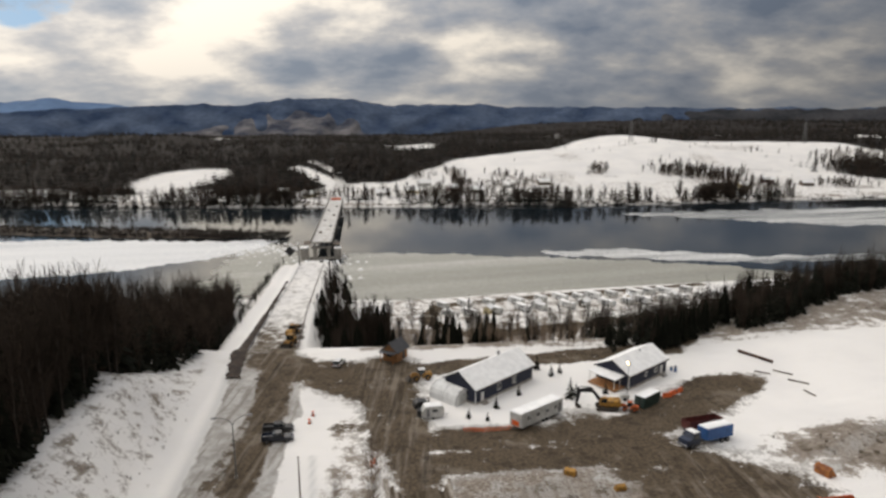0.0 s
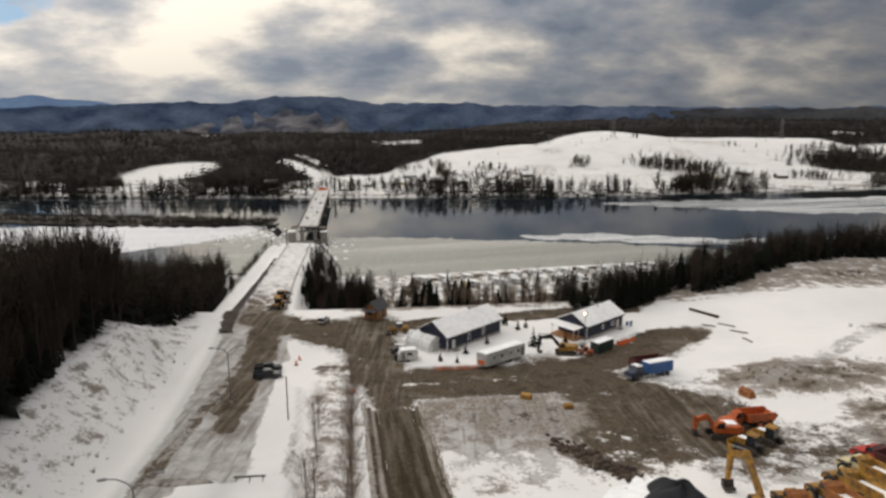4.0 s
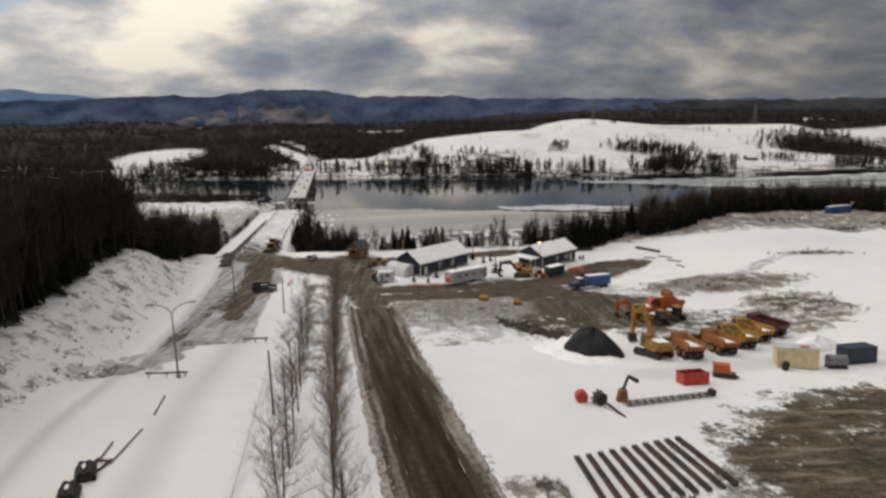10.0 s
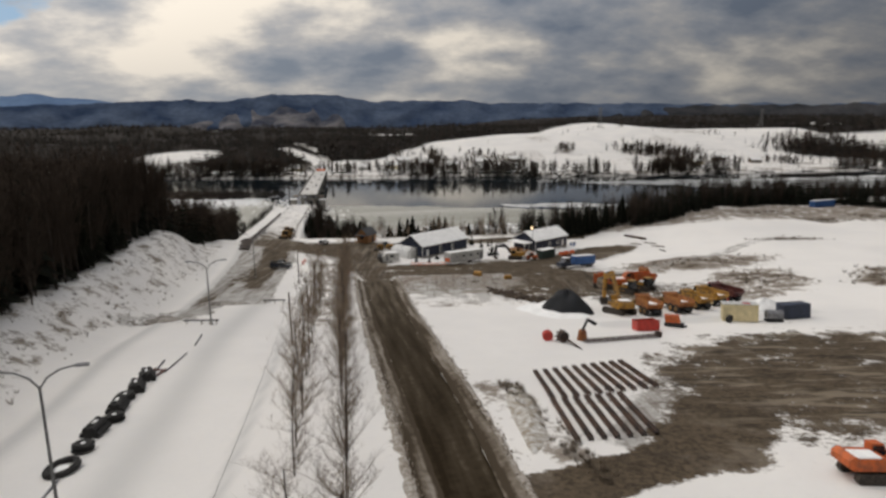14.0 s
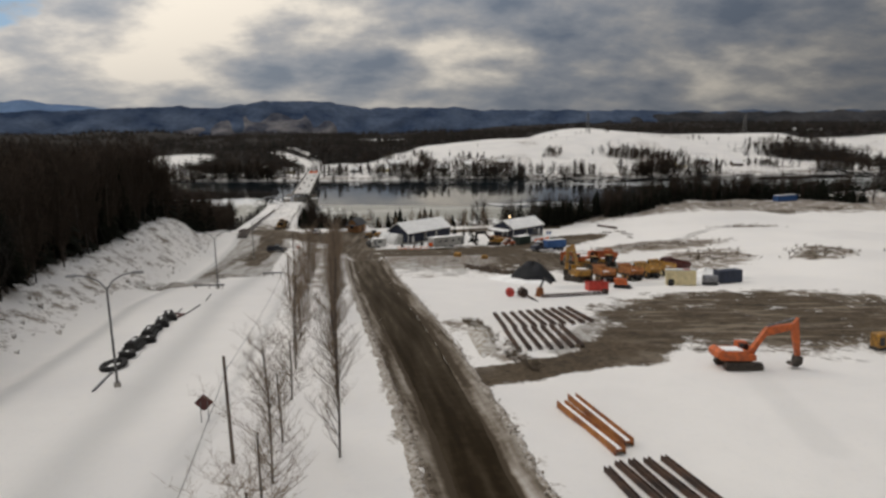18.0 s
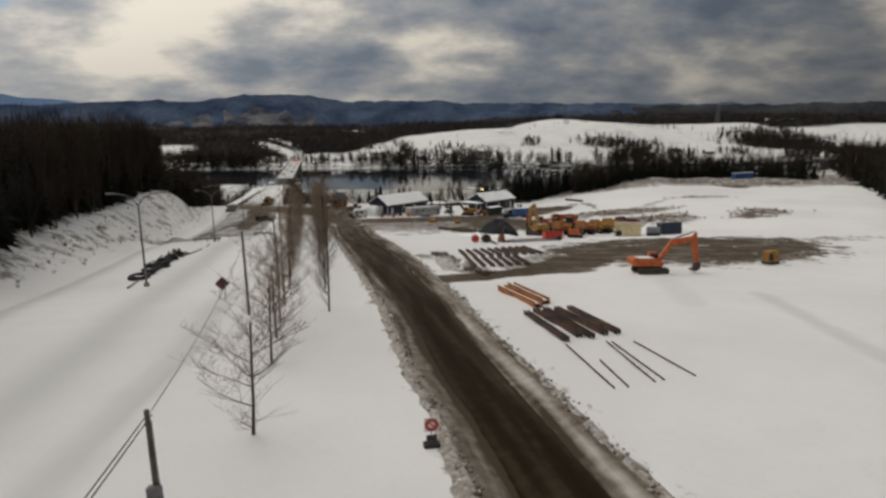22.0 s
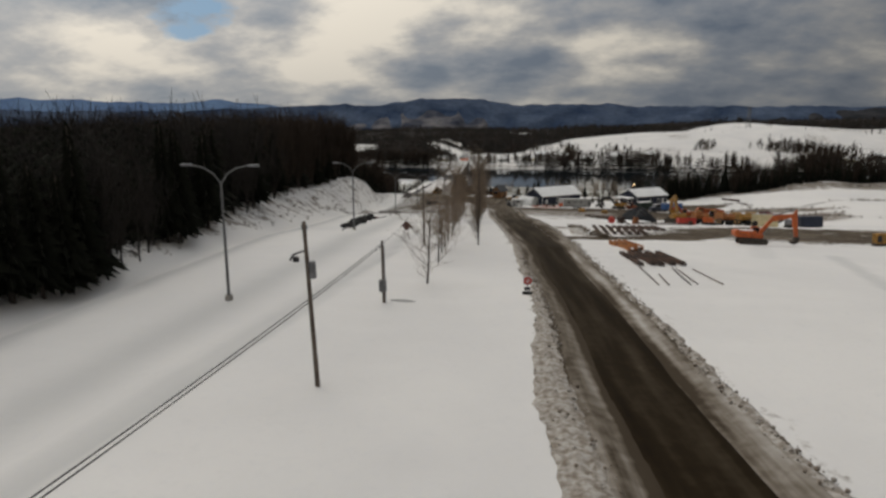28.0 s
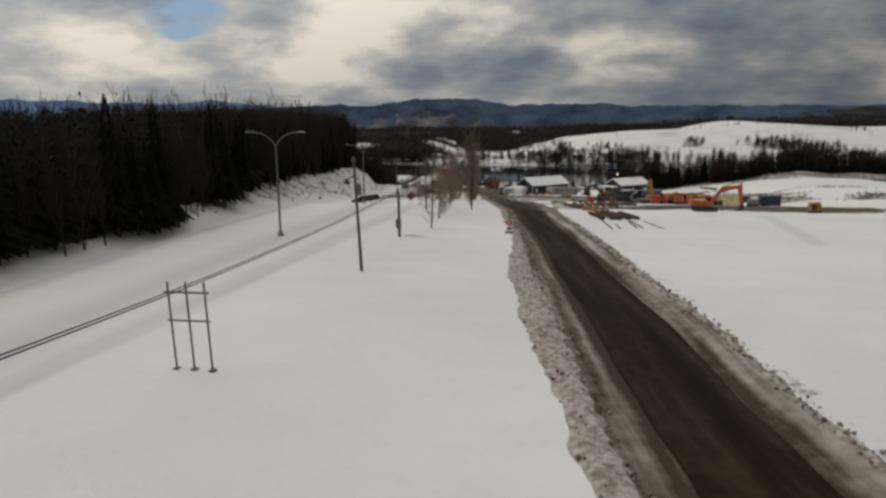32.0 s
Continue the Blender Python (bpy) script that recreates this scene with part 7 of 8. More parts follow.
# roadside rows of young bare trees
ROUND = [tree("bare_tree", bare_form(6.4, 1.35, 11 + k, 3, 6, 0.36, 0.24, 0.016, 0.008, 1.30), (BARK, TWIG), "leafless young spreading tree standing in the snowy verge", "tree") for k in range(3)]
NARROW = [tree("bare_tree", bare_form(10.8, 1.0, 31 + k, 3, 12, 0.55, 0.14, 0.0085, 0.0060, 0.58), (BARK, TWIG), "leafless narrow young tree standing in the snowy verge", "tree") for k in range(2)]
spots = [(4.4, -59.2, 0, 1.02, 0), (3.1, -48.3, 1, 0.95, 0), (2.2, -42.0, 2, 0.95, 0), (1.6, -37.5, 0, 0.9, 1), (0.9, -31.4, 1, 0.9, 0), (-0.4, -22.0, 2, 0.9, 0), (-2.0, -12.4, 0, 0.95, 1), (-3.0, -7.0, 1, 0.9, 0),
         (-3.9, 0.2, 2, 0.95, 1), (-5.3, 6.7, 0, 1.0, 0), (-6.1, 13.2, 1, 1.0, 1), (-7.3, 21.0, 0, 1.05, 1), (-8.1, 27.8, 1, 1.0, 0), (-9.6, 37.0, 0, 1.05, 1), (-11.2, 47.4, 1, 1.0, 1), (-12.4, 57.4, 0, 1.05, 0), (-14.0, 68.0, 1, 1.0, 1), (-16.0, 80.0, 0, 1.0, 0),
         (5.5, -34.0, 0, 1.05, 1), (3.6, -21.6, 1, 1.0, 1), (1.9, -9.6, 1, 1.1, 1), (-1.9, 14.8, 0, 1.05, 1), (-0.4, 3.6, 0, 1.0, 1), (-1.2, 9.2, 1, 0.95, 1), (-2.6, 20.2, 0, 1.0, 1), (-4.3, 33.8, 1, 1.05, 1), (-6.4, 50, 0, 1.0, 1), (-8.3, 65, 1, 1.0, 1), (-10.1, 79, 0, 1.0, 1), (-3.2, 25.7, 1, 1.1, 1), (-5.4, 42.0, 0, 1.1, 1), (-7.4, 58.0, 1, 1.05, 1), (-9.2, 72.0, 0, 1.05, 1), (-11.0, 86.0, 1, 1.0, 1)]
for k, (tx, ty, tk, ts_, narrow) in enumerate(spots):
    src = (NARROW if narrow else ROUND)[tk % (2 if narrow else 3)]
    o = copy_thing(src, pose(tx, ty, gz(tx, ty), 0, 0, 47 * k) )
    o.scale = (ts_, ts_, ts_)
    tagged(o, group="bare trees in rows along the highway verge")
for src in ROUND + NARROW:
    for c in list(src.children):
        bpy.data.objects.remove(c)
    bpy.data.objects.remove(src)

# single spruces round the houses
small_spruce = tree("spruce_tree", spruce_form(1.0, 0.30, 9, 8, 3), (BARK, NEEDLE), "small dark spruce standing in the snowy garden", "tree")
garden = [(11.6, 122.6, 3.0), (17.3, 129.2, 2.8), (5.4, 117.2, 2.6), (9.2, 115.8, 2.2), (28.6, 127.6, 5.2), (26.5, 140.0, 3.2), (28.9, 141.6, 3.0), (30.2, 128.6, 3.4), (-3.0, 122.0, 3.0), (-0.6, 121.0, 2.4), (23.6, 144.0, 4.0), (22.6, 123.6, 2.2), (37.2, 130.0, 3.2)]
for k, (tx, ty, h) in enumerate(garden):
    o = copy_thing(small_spruce, pose(tx, ty, gz(tx, ty), 0, 0, 50 * k))
    o.scale = (h, h, h)
    tagged(o, group="small spruces round the houses")
for c in list(small_spruce.children):
    bpy.data.objects.remove(c)
bpy.data.objects.remove(small_spruce)

# woods: edge trees stand singly, the rest as a mass
SP = [tree("spruce_tree", spruce_form(1.0, 0.165 + 0.025 * k, 38, 13, 50 + k, 0.12, 0.15), (BARK, NEEDLE), "tall dark spruce at the edge of the wood", "tree") for k in range(3)]
HW = [tree("bare_tree", bare_form(1.0, 0.5, 70 + k, 3, 6, 0.9, 0.30, 0.011, 0.0018), (BARK, BROWNTWIG), "tall leafless grey-brown tree at the edge of the wood", "tree") for k in range(3)]
# the same trees in one darker tone, trunks included, for the near wood
HWD = [tree("bare_tree", bare_form(1.0, 0.5, 70 + k, 3, 6, 0.9, 0.30, 0.011, 0.0018), (DARKTWIG, DARKTWIG), "tall leafless dark tree at the edge of the wood", "tree") for k in range(3)]


def wood_edge(y):
    return float(np.interp(y, [-150, -90, -76, -64, -57, -42, -8, 4, 45, 85, 107, 118, 145, 190, 230], [-19, -22.8, -23.4, -24.4, -27.2, -31, -39.5, -44, -53.5, -62, -66, -68, -63, -68, -80]))


edge_trees = []
y_ = -128.0
while y_ < 120:
    edge_trees.append((wood_edge(y_) - 0.3 - 2.6 * RNG.rand(), y_))
    y_ += 2.1 + 1.6 * RNG.rand()
for k, (tx, ty) in enumerate(edge_trees):
    sp = RNG.rand() < float(np.interp(ty, [-40, 30], [0.5, 0.22]))
    top = (11.4 if ty > -10 else 10.4 if ty > -70 else 8.8) + 1.6 * RNG.normal() + (2.4 if RNG.rand() < 0.08 else 0) if sp else (9.6 if ty > -40 else 7.2) + 1.2 * RNG.normal()
    h = min(max(top - gz(tx, ty), 8.0), 18.5)
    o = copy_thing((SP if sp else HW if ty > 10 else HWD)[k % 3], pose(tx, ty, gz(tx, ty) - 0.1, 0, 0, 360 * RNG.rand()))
    o.scale = (h, h, h)
    tagged(o, group="trees at the forest edge")
LOWSP = [spruce_form(1.0, 0.24, 9, 7, 90 + k, 0.10)[1] for k in range(4)]
LOWHW = []
for k in range(4):
    a_, b_ = bare_form(1.0, 0.42, 95 + k, 2, 6, 1.0, 0.3, 0.011, 0.0032)
    a_.add(b_.v, b_.f)
    LOWHW.append(a_)
mass_s, mass_h, mass_b = [], [], []
for k in range(6400):
    ty = -150 + 400 * RNG.rand()
    depth = 75 * RNG.rand() ** 1.35
    tx = wood_edge(ty) - 2.5 - depth
    if ty > 238 or (ty > 122 and RNG.rand() < 0.25) or RNG.rand() < 0.25:
        continue
    z = gz(tx, ty)
    if z < -34.5:
        continue
    sp = RNG.rand() < float(np.interp(ty, [-40, 30], [0.58, 0.25]))
    h = min(max(((11.2 if ty > -10 else 10.2) if sp else 9.4 if ty > -40 else 7.8) - (1.6 if ty < -70 else 0) + 1.3 * RNG.normal() - z, 8.0), 18.0) if ty < 125 else 9 + 6 * RNG.rand()
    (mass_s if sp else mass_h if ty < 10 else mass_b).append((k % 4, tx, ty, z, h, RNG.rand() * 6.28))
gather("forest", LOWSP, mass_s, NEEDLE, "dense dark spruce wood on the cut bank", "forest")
gather("forest", LOWHW, mass_h, DARKTWIG, "leafless dark brown hardwoods in the wood on the cut bank", "forest")
gather("forest", LOWHW, mass_b, BROWNTWIG, "leafless warm brown hardwoods in the wood above the river", "forest")

# the wooded slope below the plateau, and behind the houses
slope_edge = lambda x: float(np.interp(x, [-40, 0, 40, 56, 104, 150, 260, 500], [158, 160, 156, 158, 190, 213, 251, 316]))
sl_s, sl_h = [], []
for k in range(1700):
    tx = 46 + 330 * RNG.rand() ** 1.2
    ty = slope_edge(tx) - 2 + 30 * RNG.rand()
    sp = RNG.rand() < 0.62
    h = (6 + 6.5 * RNG.rand())
    if tx < 62 and RNG.rand() < 0.5:
        continue
    (sl_s if sp else sl_h).append((k % 4, tx, ty, gz(tx, ty) - 0.2, h, RNG.rand() * 6.28))
for k in range(480):   # the wood line just behind the plateau's crest
    tx = 86 + 128 * RNG.rand()
    ty = float(np.interp(tx, [84, 92, 103, 125, 154, 180, 200, 215], [166, 170, 173, 186, 206, 208, 196, 188])) + 11 * RNG.rand()
    (sl_s if RNG.rand() < 0.6 else sl_h).append((k % 4, tx, ty, gz(tx, ty) - 0.2, 7 + 4.5 * RNG.rand(), RNG.rand() * 6.28))
for k in range(640):   # woods that close the plateau to the east
    ty = 25 + 215 * RNG.rand()
    tx = float(np.interp(ty, [20, 45, 78, 133, 192, 240], [124, 138, 162, 196, 226, 254])) + 60 * RNG.rand() ** 1.3
    (sl_s if RNG.rand() < 0.5 else sl_h).append((k % 4, tx, ty, gz(tx, ty) - 0.2, 11 + 6 * RNG.rand(), RNG.rand() * 6.28))
gather("forest", LOWSP, sl_s, NEEDLE, "dark spruces on the slope below the plateau", "forest")
gather("forest", LOWHW, sl_h, BROWNTWIG, "leafless brown trees on the slope below the plateau", "forest")
singles = [(x0, y0, h, 1) for x0, y0, h in ((-2, 172, 9), (1, 174, 11), (3, 170, 10), (5, 176, 9), (11, 176, 11), (13, 172, 10), (15.5, 178, 12), (9, 181, 8), (-6, 170, 7), (58, 158, 10), (61, 159, 11), (64, 161, 9.5), (67, 163, 11), (60, 163, 9),
                                           (71, 166, 10), (76, 169, 11), (84, 175, 12), (90, 180, 10), (96, 185, 12), (-21, 206, 12), (-26, 200, 9), (-14, 164, 6), (38, 172, 6), (24, 166, 5), (46, 160, 7))]
singles += [(-36 + 13 * RNG.rand(), 172 + 26 * RNG.rand(), 6.5 + 4 * RNG.rand(), 0 if RNG.rand() < 0.6 else 1) for _ in range(44)]
singles += [(float(highway_r(q)) + 3 + 10 * RNG.rand(), q, 5 + 4 * RNG.rand(), 0 if RNG.rand() < 0.7 else 1) for q in np.linspace(178, 262, 46)]
singles += [(-28 + 80 * RNG.rand(), 186 + 22 * RNG.rand(), 6 + 5 * RNG.rand(), 0) for _ in range(50)]
singles += [(-41 + 22 * RNG.rand(), 187 + 24 * RNG.rand(), 8.5 + 4 * RNG.rand(), 0 if RNG.rand() < 0.62 else 1) for _ in range(70)]
singles += [(30 + 45 * RNG.rand(), 163 + 12 * RNG.rand(), 7 + 4 * RNG.rand(), 0) for _ in range(16)]
singles += [(-8 + 130 * RNG.rand(), 212 + 14 * RNG.rand(), 4 + 4 * RNG.rand(), 0) for _ in range(14)]
for k, (tx, ty, h, sp) in enumerate(singles):
    o = copy_thing((SP if sp else HW)[k % 3], pose(tx, ty, gz(tx, ty) - 0.1, 0, 0, 360 * RNG.rand()))
    o.scale = (h * (1.25 if sp else 1), h * (1.25 if sp else 1), h)
    tagged(o, "dark spruce on the river terrace" if sp else "leafless grey-brown tree on the river terrace", group="trees behind the houses")
for src in SP + HW + HWD:
    for c in list(src.children):
        bpy.data.objects.remove(c)
    bpy.data.objects.remove(src)

# brush on the cut bank and the dead weeds in the yard
weed = Form()
rngw = np.random.RandomState(3)
for i in range(16):
    a, l = rngw.rand() * 6.28, 0.3 + 0.7 * rngw.rand()
    weed.rod((0.2 * math.cos(a), 0.2 * math.sin(a), -0.05), (0.6 * math.cos(a) * l, 0.6 * math.sin(a) * l, l), 0.035, 0.008, n=3)
pl_ = []
for k in range(700):
    ty = -110 + 235 * RNG.rand()
    tx = float(highway_l(ty)) - 5.5 - (3 + 0.16 * (ty + 110)) * RNG.rand()
    if tx < wood_edge(ty) - 1:
        continue
    pl_.append((0, tx, ty, gz(tx, ty), 0.35 + 0.6 * RNG.rand() ** 2, RNG.rand() * 6.28))
for k in range(150):
    u = RNG.rand()
    pl_.append((0, 17.0 + 5.0 * u + 2.4 * RNG.rand(), 9 - 24 * u + RNG.rand(), gz(18 + 4 * u, 9 - 24 * u) + 0.1, 0.4 + 0.4 * RNG.rand(), RNG.rand() * 6.28))
for k in range(420):
    cx, cy, ra, rb = ((82, 102, 17, 6), (86, 79, 8, 7), (122, 127, 9, 3.5), (158, 163, 7, 4), (180, 173, 9, 4), (140, 177, 12, 3), (111, 71, 8, 5))[k % 7]
    tx, ty = cx + ra * 0.6 * RNG.normal(), cy + rb * 0.6 * RNG.normal()
    pl_.append((0, tx, ty, gz(tx, ty), 0.4 + 0.7 * RNG.rand(), RNG.rand() * 6.28))
RUB = []
for k in range(230):
    u = RNG.rand()
    tx, ty = 24 + 10 * u + 1.3 * RNG.normal(), 75 - 15 * u + 1.3 * RNG.normal()
    RUB.append((0, tx, ty, gz(tx, ty), 0.12 + 0.55 * RNG.rand() ** 2.5, RNG.rand() * 6.28))
gather("brush", [weed], pl_, material("dead_stalks", (0.20, 0.16, 0.12), 0.95, var=0.4, scale=0.5), "dead brown weeds and brush poking through the snow", "brush")

# ploughed lumps of dirty snow along the access road
lump = Form()
ico = bmesh.new()
bmesh.ops.create_icosphere(ico, subdivisions=1, radius=1.0)
lump.add([tuple(v.co) for v in ico.verts], [tuple(v.index for v in f.verts) for f in ico.faces])
ico.free()
gather("rubble", [lump], RUB, MATS["wet_soil"], "dark wet rubble and clods at the yard edge", "rubble")
dirty, clean = [], []
for k in range(5200):
    ty = -140 + 236 * RNG.rand() ** 1.15
    s = 1 if RNG.rand() < 0.5 else -1
    wide_ = float(np.interp(ty, [-107, -95, -85, -76, -68, -62], [1.8, 2.6, 2.6, 2.1, 1.4, 1.0])) if s < 0 else 1.0
    off = float(road_half(ty)) + 1.3 + wide_ * RNG.beta(1.3, 1.6) + 0.10 * RNG.normal()
    tx = float(road_x(ty)) + s * off
    r = 0.03 + 0.10 * RNG.rand() ** 3
    (dirty if RNG.rand() < 0.58 else clean).append((0, tx, ty, gz(tx, ty) + r * 0.25 + 0.13, r, RNG.rand() * 6.28))
gather("snow_lumps", [lump], clean, material("grey_snow_lumps", (0.45, 0.415, 0.375), 0.9, var=0.3, scale=0.8, second=(0.28, 0.25, 0.215)), "lumps of ploughed grey snow along the access road", "snow")
gather("dirt_lumps", [lump], dirty, material("muddy_snow_lumps", (0.24, 0.195, 0.155), 0.9, var=0.4, scale=0.8), "muddy frozen lumps along the access road", "dirt")


def windrow(name, sgn, inner, wides, height, seed):
    ys = np.arange(-150, 92, 0.45)
    us = np.linspace(0, 1, 11)
    Y, U = np.meshgrid(ys, us, indexing="ij")
    wid = np.interp(Y, [-150, -107, -95, -85, -76, -68, -62, -40, 106], wides) + 0.16 * lumps(Y, Y * 0, 9, seed) + 0.10 * lumps(Y, Y * 0, 2.3, seed + 5)
    X = road_x(Y) + sgn * (inner + road_half(Y) + U * wid)
    body = np.sin(np.pi * U) ** 0.8
    Z = land_z(X, Y) + height * np.minimum(1, wid / 1.5) * body * (0.8 + 0.25 * lumps(X, Y, 2.2, seed + 1) + 0.35 * lumps(X, Y, 0.8, seed + 2)) - 0.06 * (1 - body)
    return tagged(sheet(name, X, Y, Z, MATS["road_snow"]), "ploughed windrow of grey crusted snow beside the road", "snowbank", kind="structure")


material("road_snow", (0.48, 0.445, 0.405), 0.9, var=0.5, scale=2.6, second=(0.22, 0.18, 0.14), bump=0.9, fine=6)
windrow("snowbank_1", -1, 1.45, [1.6, 1.8, 2.6, 2.6, 2.1, 1.4, 1.0, 1.2, 1.1], 0.27, 4)
windrow("snowbank_2", 1, 1.30, [0.9, 0.9, 0.9, 1.0, 1.2, 1.2, 0.9, 0.9, 0.8], 0.24, 14)

# ---------------------------------------------------------------- river terrace campground
cs = [camper("camper", 5.6, 2.2, 2.0, "white camper with a snowy roof parked on the river terrace"), camper("camper", 7.6, 2.3, 2.1, "long pale camper with a snowy roof parked on the river terrace", TARP)]
n_c = 0
for rowy, x0, x1 in ((225, 2, 118), (236, 0, 112)):
    tx = x0
    while tx < x1:
        ty = rowy + 0.23 * tx + 1.5 * RNG.rand()
        o = copy_thing(cs[n_c % 2], pose(tx, ty, gz(tx, ty), 0, 0, -54 + 12 * RNG.rand()))
        tagged(o, group="campers on the river terrace")
        n_c += 1
        tx += 6.5 + 5.0 * RNG.rand()
for c in cs:
    for p in list(c.children_recursive):
        bpy.data.objects.remove(p)
    bpy.data.objects.remove(c)
for k in range(5):
    tx, ty = 18 + 20 * k, 231 + 4.6 * k + 3 * RNG.rand()
    s_ = thing("hut", "small snow-roofed hut among the campers", "hut", "huts on the river terrace", at=pose(tx, ty, gz(tx, ty) - 0.1, 0, 0, 30 + 40 * RNG.rand()))
    part("wall", Form().box((0, 0, 1.2), (4.0, 3.0, 2.4)).prism([(-1.5, 2.39), (1.5, 2.39), (0, 3.4)], -2.0, 2.0), (CREAM, OFFWHITE, POLEWOOD)[k % 3], s_)
    r = Form()
    gable_roof(r, 4.0, 3.0, 2.4, 3.5, 0.3, 0.2)
    part("roof", r, SNOW, s_, "snow-covered roof")
    part("door", Form().box((0.4, -1.52, 1.0), (0.8, 0.06, 1.9), bevel=0.01), BLACK, s_)
pm = thing("pickup_mat", "orange machine among the trees of the terrace", "machine", at=stand(47, 190, 20))
part("body", Form().box((0, 0, 1.3), (3.4, 1.8, 1.6), bevel=0.2), ORANGE, pm)
part("track", Form().box((0, 0, 0.3), (3.6, 2.2, 0.6), bevel=0.2), TRACK, pm)

# ---------------------------------------------------------------- the far bank
FARSP = [spruce_form(1.0, 0.24 + 0.04 * k, 5, 5, 120 + k, 0.04)[1] for k in range(4)]
FARRD = [spruce_form(1.0, 0.34 + 0.03 * k, 4, 6, 140 + k, 0.30, 0.36)[1] for k in range(4)]
FARHW = []
for k in range(4):
    a_, b_ = bare_form(1.0, 0.5, 130 + k, 2, 5, 0.9, 0.15, 0.02, 0.007)
    a_.add(b_.v, b_.f)
    FARHW.append(a_)


def mask_at(xs, ys):
    return ground_masks(xs, ys)["wood"]


N_ = 36000
az_ = np.radians(RNG.uniform(-62, 52, N_))
rr = 600 * (4200 / 600) ** (RNG.rand(N_) ** 1.25)
fx, fy = rr * np.sin(az_), rr * np.cos(az_) - 40
keepm = (mask_at(fx, fy) > 0.5) & (fy > far_y(fx) + 30)
fx, fy = fx[keepm], fy[keepm]
fz = land_z(fx, fy)
far_s, far_h, far_w = [], [], []
for k in range(len(fx)):
    d = math.hypot(fx[k], fy[k])
    s = (9 + 7 * RNG.rand()) * (1 + max(fx[k] + 300, 0) / 2600)
    p = (k % 4, fx[k], fy[k], fz[k] - 0.5, s, RNG.rand() * 6.28)
    if RNG.rand() < 0.6:
        far_s.append((p[0], p[1], p[2], p[3], s, p[5]))
    else:
        far_w.append(p)
# the shoreline fringe and hedges in the fields
for k in range(2600):
    tx = -480 + 1150 * RNG.rand()
    dens = (0.9 if tx < -140 else 0.30 if tx < 92 else 1.0 if tx < 124 else 0.75 if tx < 205 else 0.30 if tx < 250 else 0.6 if tx < 300 else 0.22) + 0.4 * math.sin(tx / 37.0) + 0.3 * math.sin(tx / 13.0 + 1)
    if RNG.rand() > dens:
        continue
    ty = float(far_y(tx)) + 6 + 20 * RNG.rand() ** 1.6
    (far_s if RNG.rand() < 0.6 else far_h).append((k % 4, tx, ty, gz(tx, ty), 7 + 9 * RNG.rand(), RNG.rand() * 6.28))
for k in range(55):
    tx = -60 + 760 * RNG.rand()
    ty = float(far_y(tx)) + 40 + 330 * RNG.rand()
    (far_s if RNG.rand() < 0.8 else far_h).append((k % 4, tx, ty, gz(tx, ty), 5 + 5 * RNG.rand(), RNG.rand() * 6.28))
# thickets, hedge lines and clumps on the fields: from, to, spread, how many, share of conifers, height
for ax, ay, bx, by, w, n, share, hh in ((12, 752, 20, 655, 5, 70, 0.1, 8), (60, 722, 116, 672, 5, 44, 0.4, 8), (196, 748, 178, 720, 6, 34, 0.3, 10), (270, 735, 345, 700, 13, 190, 0.12, 12), (255, 590, 300, 640, 9, 90, 0.1, 12),
                                        (430, 690, 475, 686, 8, 50, 0.3, 9), (355, 682, 385, 676, 6, 26, 0.3, 8), (24, 676, 92, 668, 3, 40, 0.3, 6), (415, 1080, 425, 1086, 4, 5, 0.8, 12), (300, 900, 312, 902, 5, 5, 0.5, 9), (436, 862, 446, 862, 3, 4, 0.5, 9),
                                        (458, 763, 462, 764, 2, 5, 0.9, 13), (470, 722, 474, 722, 3, 6, 0.8, 11), (258, 766, 262, 766, 2, 3, 0.7, 10), (500, 775, 610, 800, 24, 330, 0.5, 13), (540, 722, 640, 712, 16, 170, 0.4, 11),
                                        (-70, 585, 70, 640, 20, 170, 0.5, 10), (-40, 560, 90, 566, 5, 90, 0.6, 11), (-170, 560, -110, 600, 16, 130, 0.45, 11), (-250, 600, -180, 640, 14, 90, 0.3, 9), (-60, 700, 0, 745, 14, 40, 0.3, 9), (100, 548, 118, 550, 2, 26, 0.9, 14), (-84, 572, -70, 580, 4, 22, 0.9, 15)):
    for k in range(n):
        u = RNG.rand()
        tx, ty = ax + (bx - ax) * u + w * RNG.normal(), ay + (by - ay) * u + w * RNG.normal()
        (far_s if RNG.rand() < share else far_h).append((k % 4, tx, ty, gz(tx, ty), hh * (0.55 + 0.6 * RNG.rand()), RNG.rand() * 6.28))
for k in range(1300):
    tx = -320 + 215 * RNG.rand()
    ty = 420 + (tx + 250) * -0.12 + 8 * RNG.normal()
    far_w.append((k % 4, tx, ty, WATER + 0.8, 2.5 + 2.5 * RNG.rand(), RNG.rand() * 6.28))
BRUSH = []
for k in range(130):   # thin bare growth on the slope and terrace behind the houses
    tx, ty = -14 + 86 * RNG.rand(), 157 + 50 * RNG.rand() ** 1.3
    if gz(tx, ty) > -20.5 and tx > 40:
        continue
    BRUSH.append((k % 4, tx, ty, gz(tx, ty) - 0.1, 3.5 + 4 * RNG.rand(), RNG.rand() * 6.28))
gather("thicket", LOWHW, BRUSH, TWIG, "thin leafless brown growth on the slope behind the houses", "thicket")
SHRUB = []
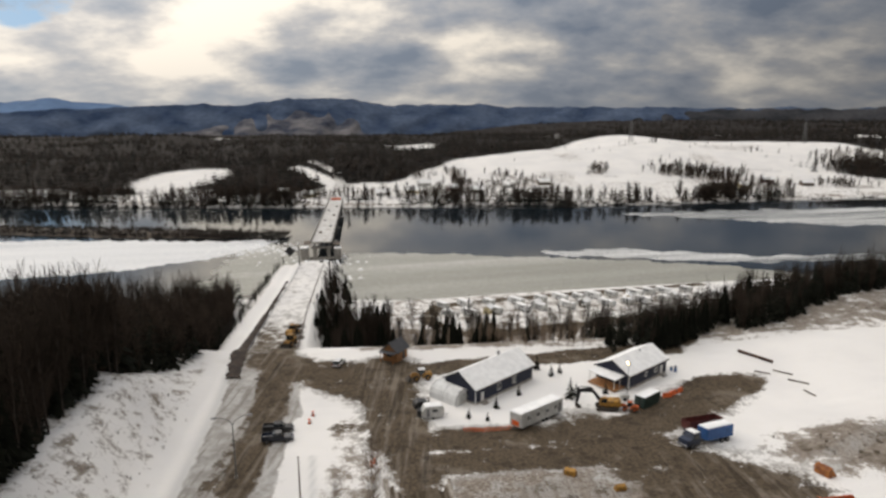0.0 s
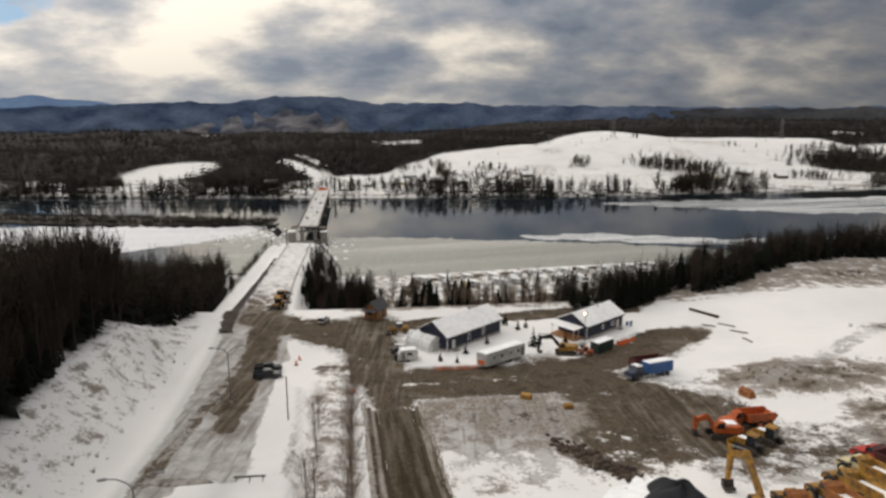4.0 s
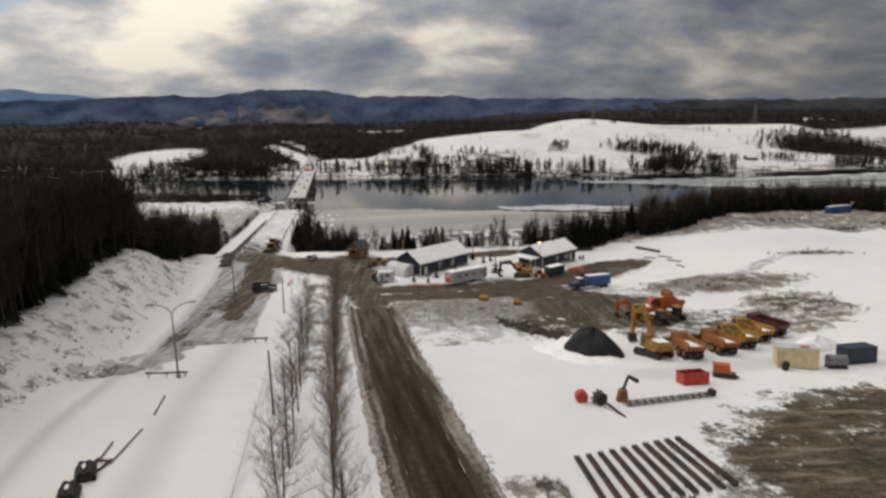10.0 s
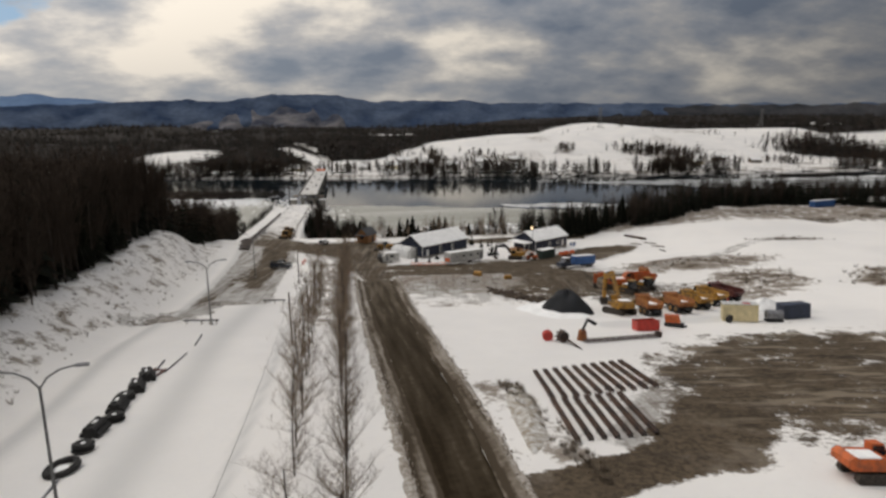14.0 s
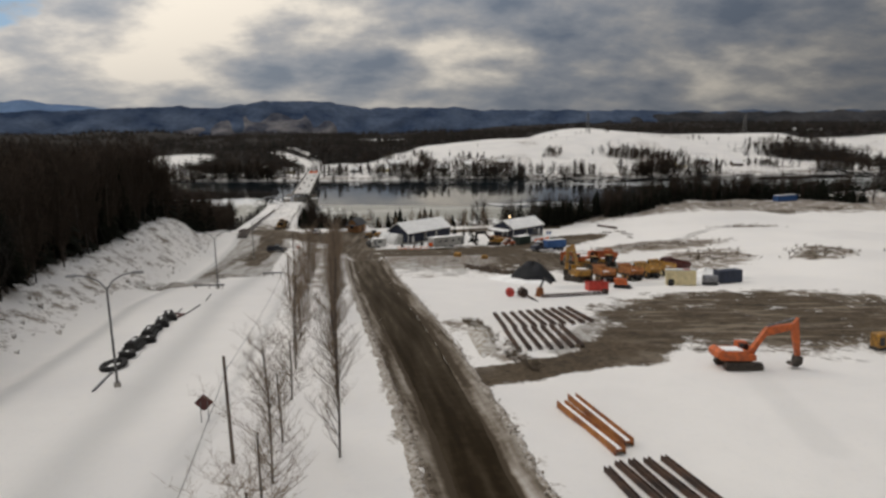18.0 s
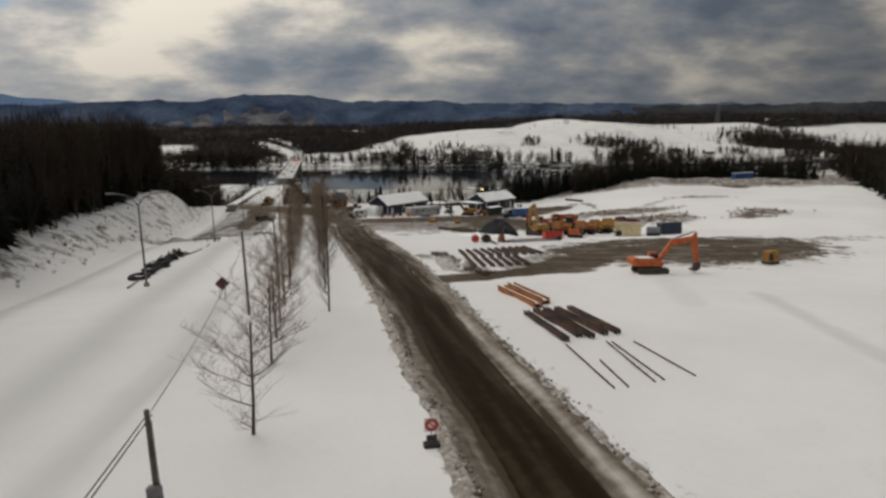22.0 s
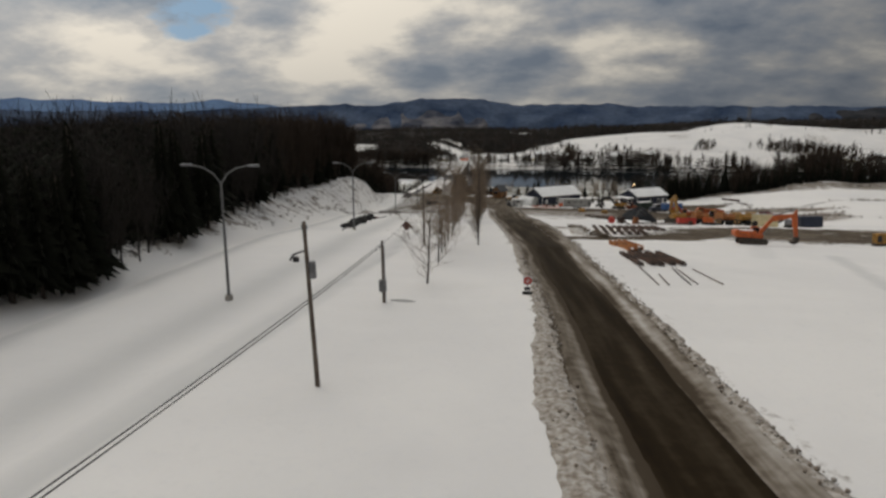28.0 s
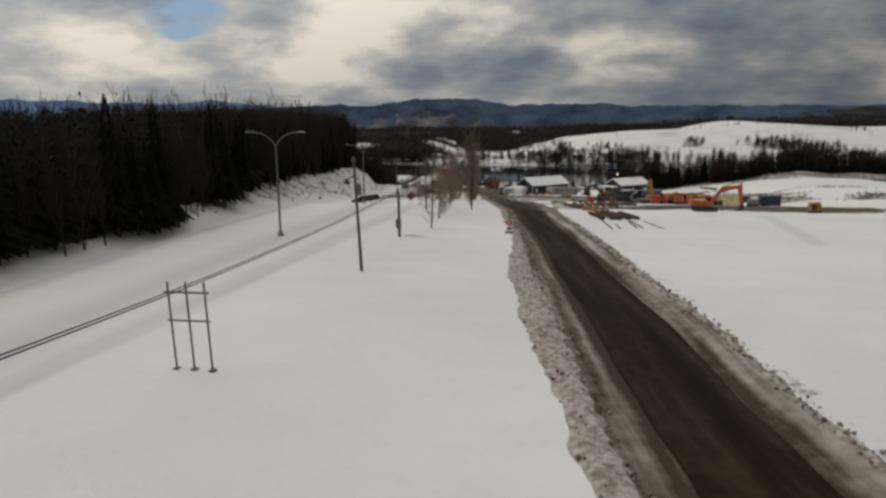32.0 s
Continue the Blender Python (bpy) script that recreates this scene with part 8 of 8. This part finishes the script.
for k in range(420):   # shrubs on the banks of the bridge approach
    ty = 176 + 112 * RNG.rand()
    if RNG.rand() < 0.55:
        tx = float(highway_r(ty)) + 3.0 + 9 * RNG.rand()
    else:
        tx = float(highway_l(ty)) - 8.5 - 8 * RNG.rand()
    SHRUB.append((k % 4, tx, ty, gz(tx, ty) - 0.1, 1.8 + 2.8 * RNG.rand(), RNG.rand() * 6.28))
gather("shrubs", LOWHW, SHRUB, DARKTWIG, "leafless brown shrubs on the banks of the bridge approach", "shrub")
BLOCKS = []
for k in range(260):   # broken ice round the pier and along the shelf
    if k % 2:
        tx, ty = -66 + 9 * RNG.normal(), 318 + 14 * RNG.normal()
    else:
        tx, ty = -112 + 14 * RNG.normal(), 362 + 12 * RNG.normal()
    r = 0.5 + 1.6 * RNG.rand() ** 2
    BLOCKS.append((0, tx, ty, WATER + 0.15 - 0.45 * r, r, RNG.rand() * 6.28))
gather("ice_blocks", [lump], BLOCKS, SNOW, "broken white blocks of river ice round the pier", "ice")
gather("far_woods", FARSP, far_s, FARNEEDLE, "dark spruce woods across the river", "forest")
gather("far_woods", FARRD, far_w, FARBROWN, "bare brown woods across the river", "forest")
gather("far_woods", FARHW, far_h, BROWNTWIG, "bare brown trees and hedges across the river", "forest")


def far_house(x, y, rz, L, mat):
    h = thing("farmhouse", "small snow-roofed house across the river", "house", "houses across the river", at=pose(x, y, gz(x, y) - 0.3, 0, 0, rz))
    part("wall", Form().box((0, 0, 1.8), (L, 8, 3.6)).prism([(-4, 3.59), (4, 3.59), (0, 6.6)], -L / 2, L / 2), mat, h)
    r = Form()
    gable_roof(r, L, 8, 3.6, 6.7, 0.5, 0.3)
    part("roof", r, SNOW, h)
    for wx in (-L / 4, L / 4):
        part("window", Form().box((wx, -4.03, 1.9), (1.6, 0.08, 1.3), bevel=0.01), GLASS, h)
    part("door", Form().box((0, -4.03, 1.2), (1.0, 0.08, 2.1), bevel=0.01), BLACK, h)


for k, (hx, hy, hr) in enumerate(((-60, 606, 10), (-30, 622, -15), (10, 640, 20), (36, 628, 5), (70, 655, -10), (-130, 596, 8), (-160, 610, 30), (110, 668, 12), (-20, 668, 0), (330, 668, 10), (372, 700, -12), (410, 688, 5))):
    far_house(hx, hy, hr, 10 + 4 * RNG.rand(), (OFFWHITE, CREAM, MAROON, POLEWOOD)[k % 4])


def pylon(x, y, h):
    p = thing("pylon", "grey steel lattice power pylon on the far hills", "pylon", "power pylons", at=pose(x, y, gz(x, y)))
    f = Form()
    for sx in (-1, 1):
        for sy in (-1, 1):
            f.rod((sx * h * .09, sy * h * .09, 0), (sx * h * .02, sy * h * .02, h), 0.35, 0.25, n=4)
    for i in range(6):
        z0, z1 = h * i / 6, h * (i + 1) / 6
        w0, w1 = h * (.09 - .07 * i / 6), h * (.09 - .07 * (i + 1) / 6)
        f.rod((-w0, -w0, z0), (w1, -w1, z1), 0.2, n=4).rod((w0, -w0, z0), (-w1, -w1, z1), 0.2, n=4)
    part("tower", f, GALV, p)
    for zz in (0.72, 0.84, 0.96):
        part("cross_arm", Form().rod((-h * .14, 0, h * zz), (h * .14, 0, h * zz), 0.3, n=4), GALV, p)


pylon(300, 990, 34)
pylon(560, 960, 32)
hr_ = sheet("hill_road", *(lambda U, V: (np.interp(V, [0, .35, .7, 1], [-97, -104, -128, -178]) + U * 5.0, np.interp(V, [0, .35, .7, 1], [548, 640, 740, 830]) + U * 2, land_z(np.interp(V, [0, .35, .7, 1], [-97, -104, -128, -178]) + U * 5.0, np.interp(V, [0, .35, .7, 1], [548, 640, 740, 830]) + U * 2) + 0.5))(*np.meshgrid(np.linspace(-1, 1, 6), np.linspace(0, 1, 50))), MATS["packed_snow"])
tagged(hr_, "snowy road that climbs from the bridge between the trees", "road", kind="structure")
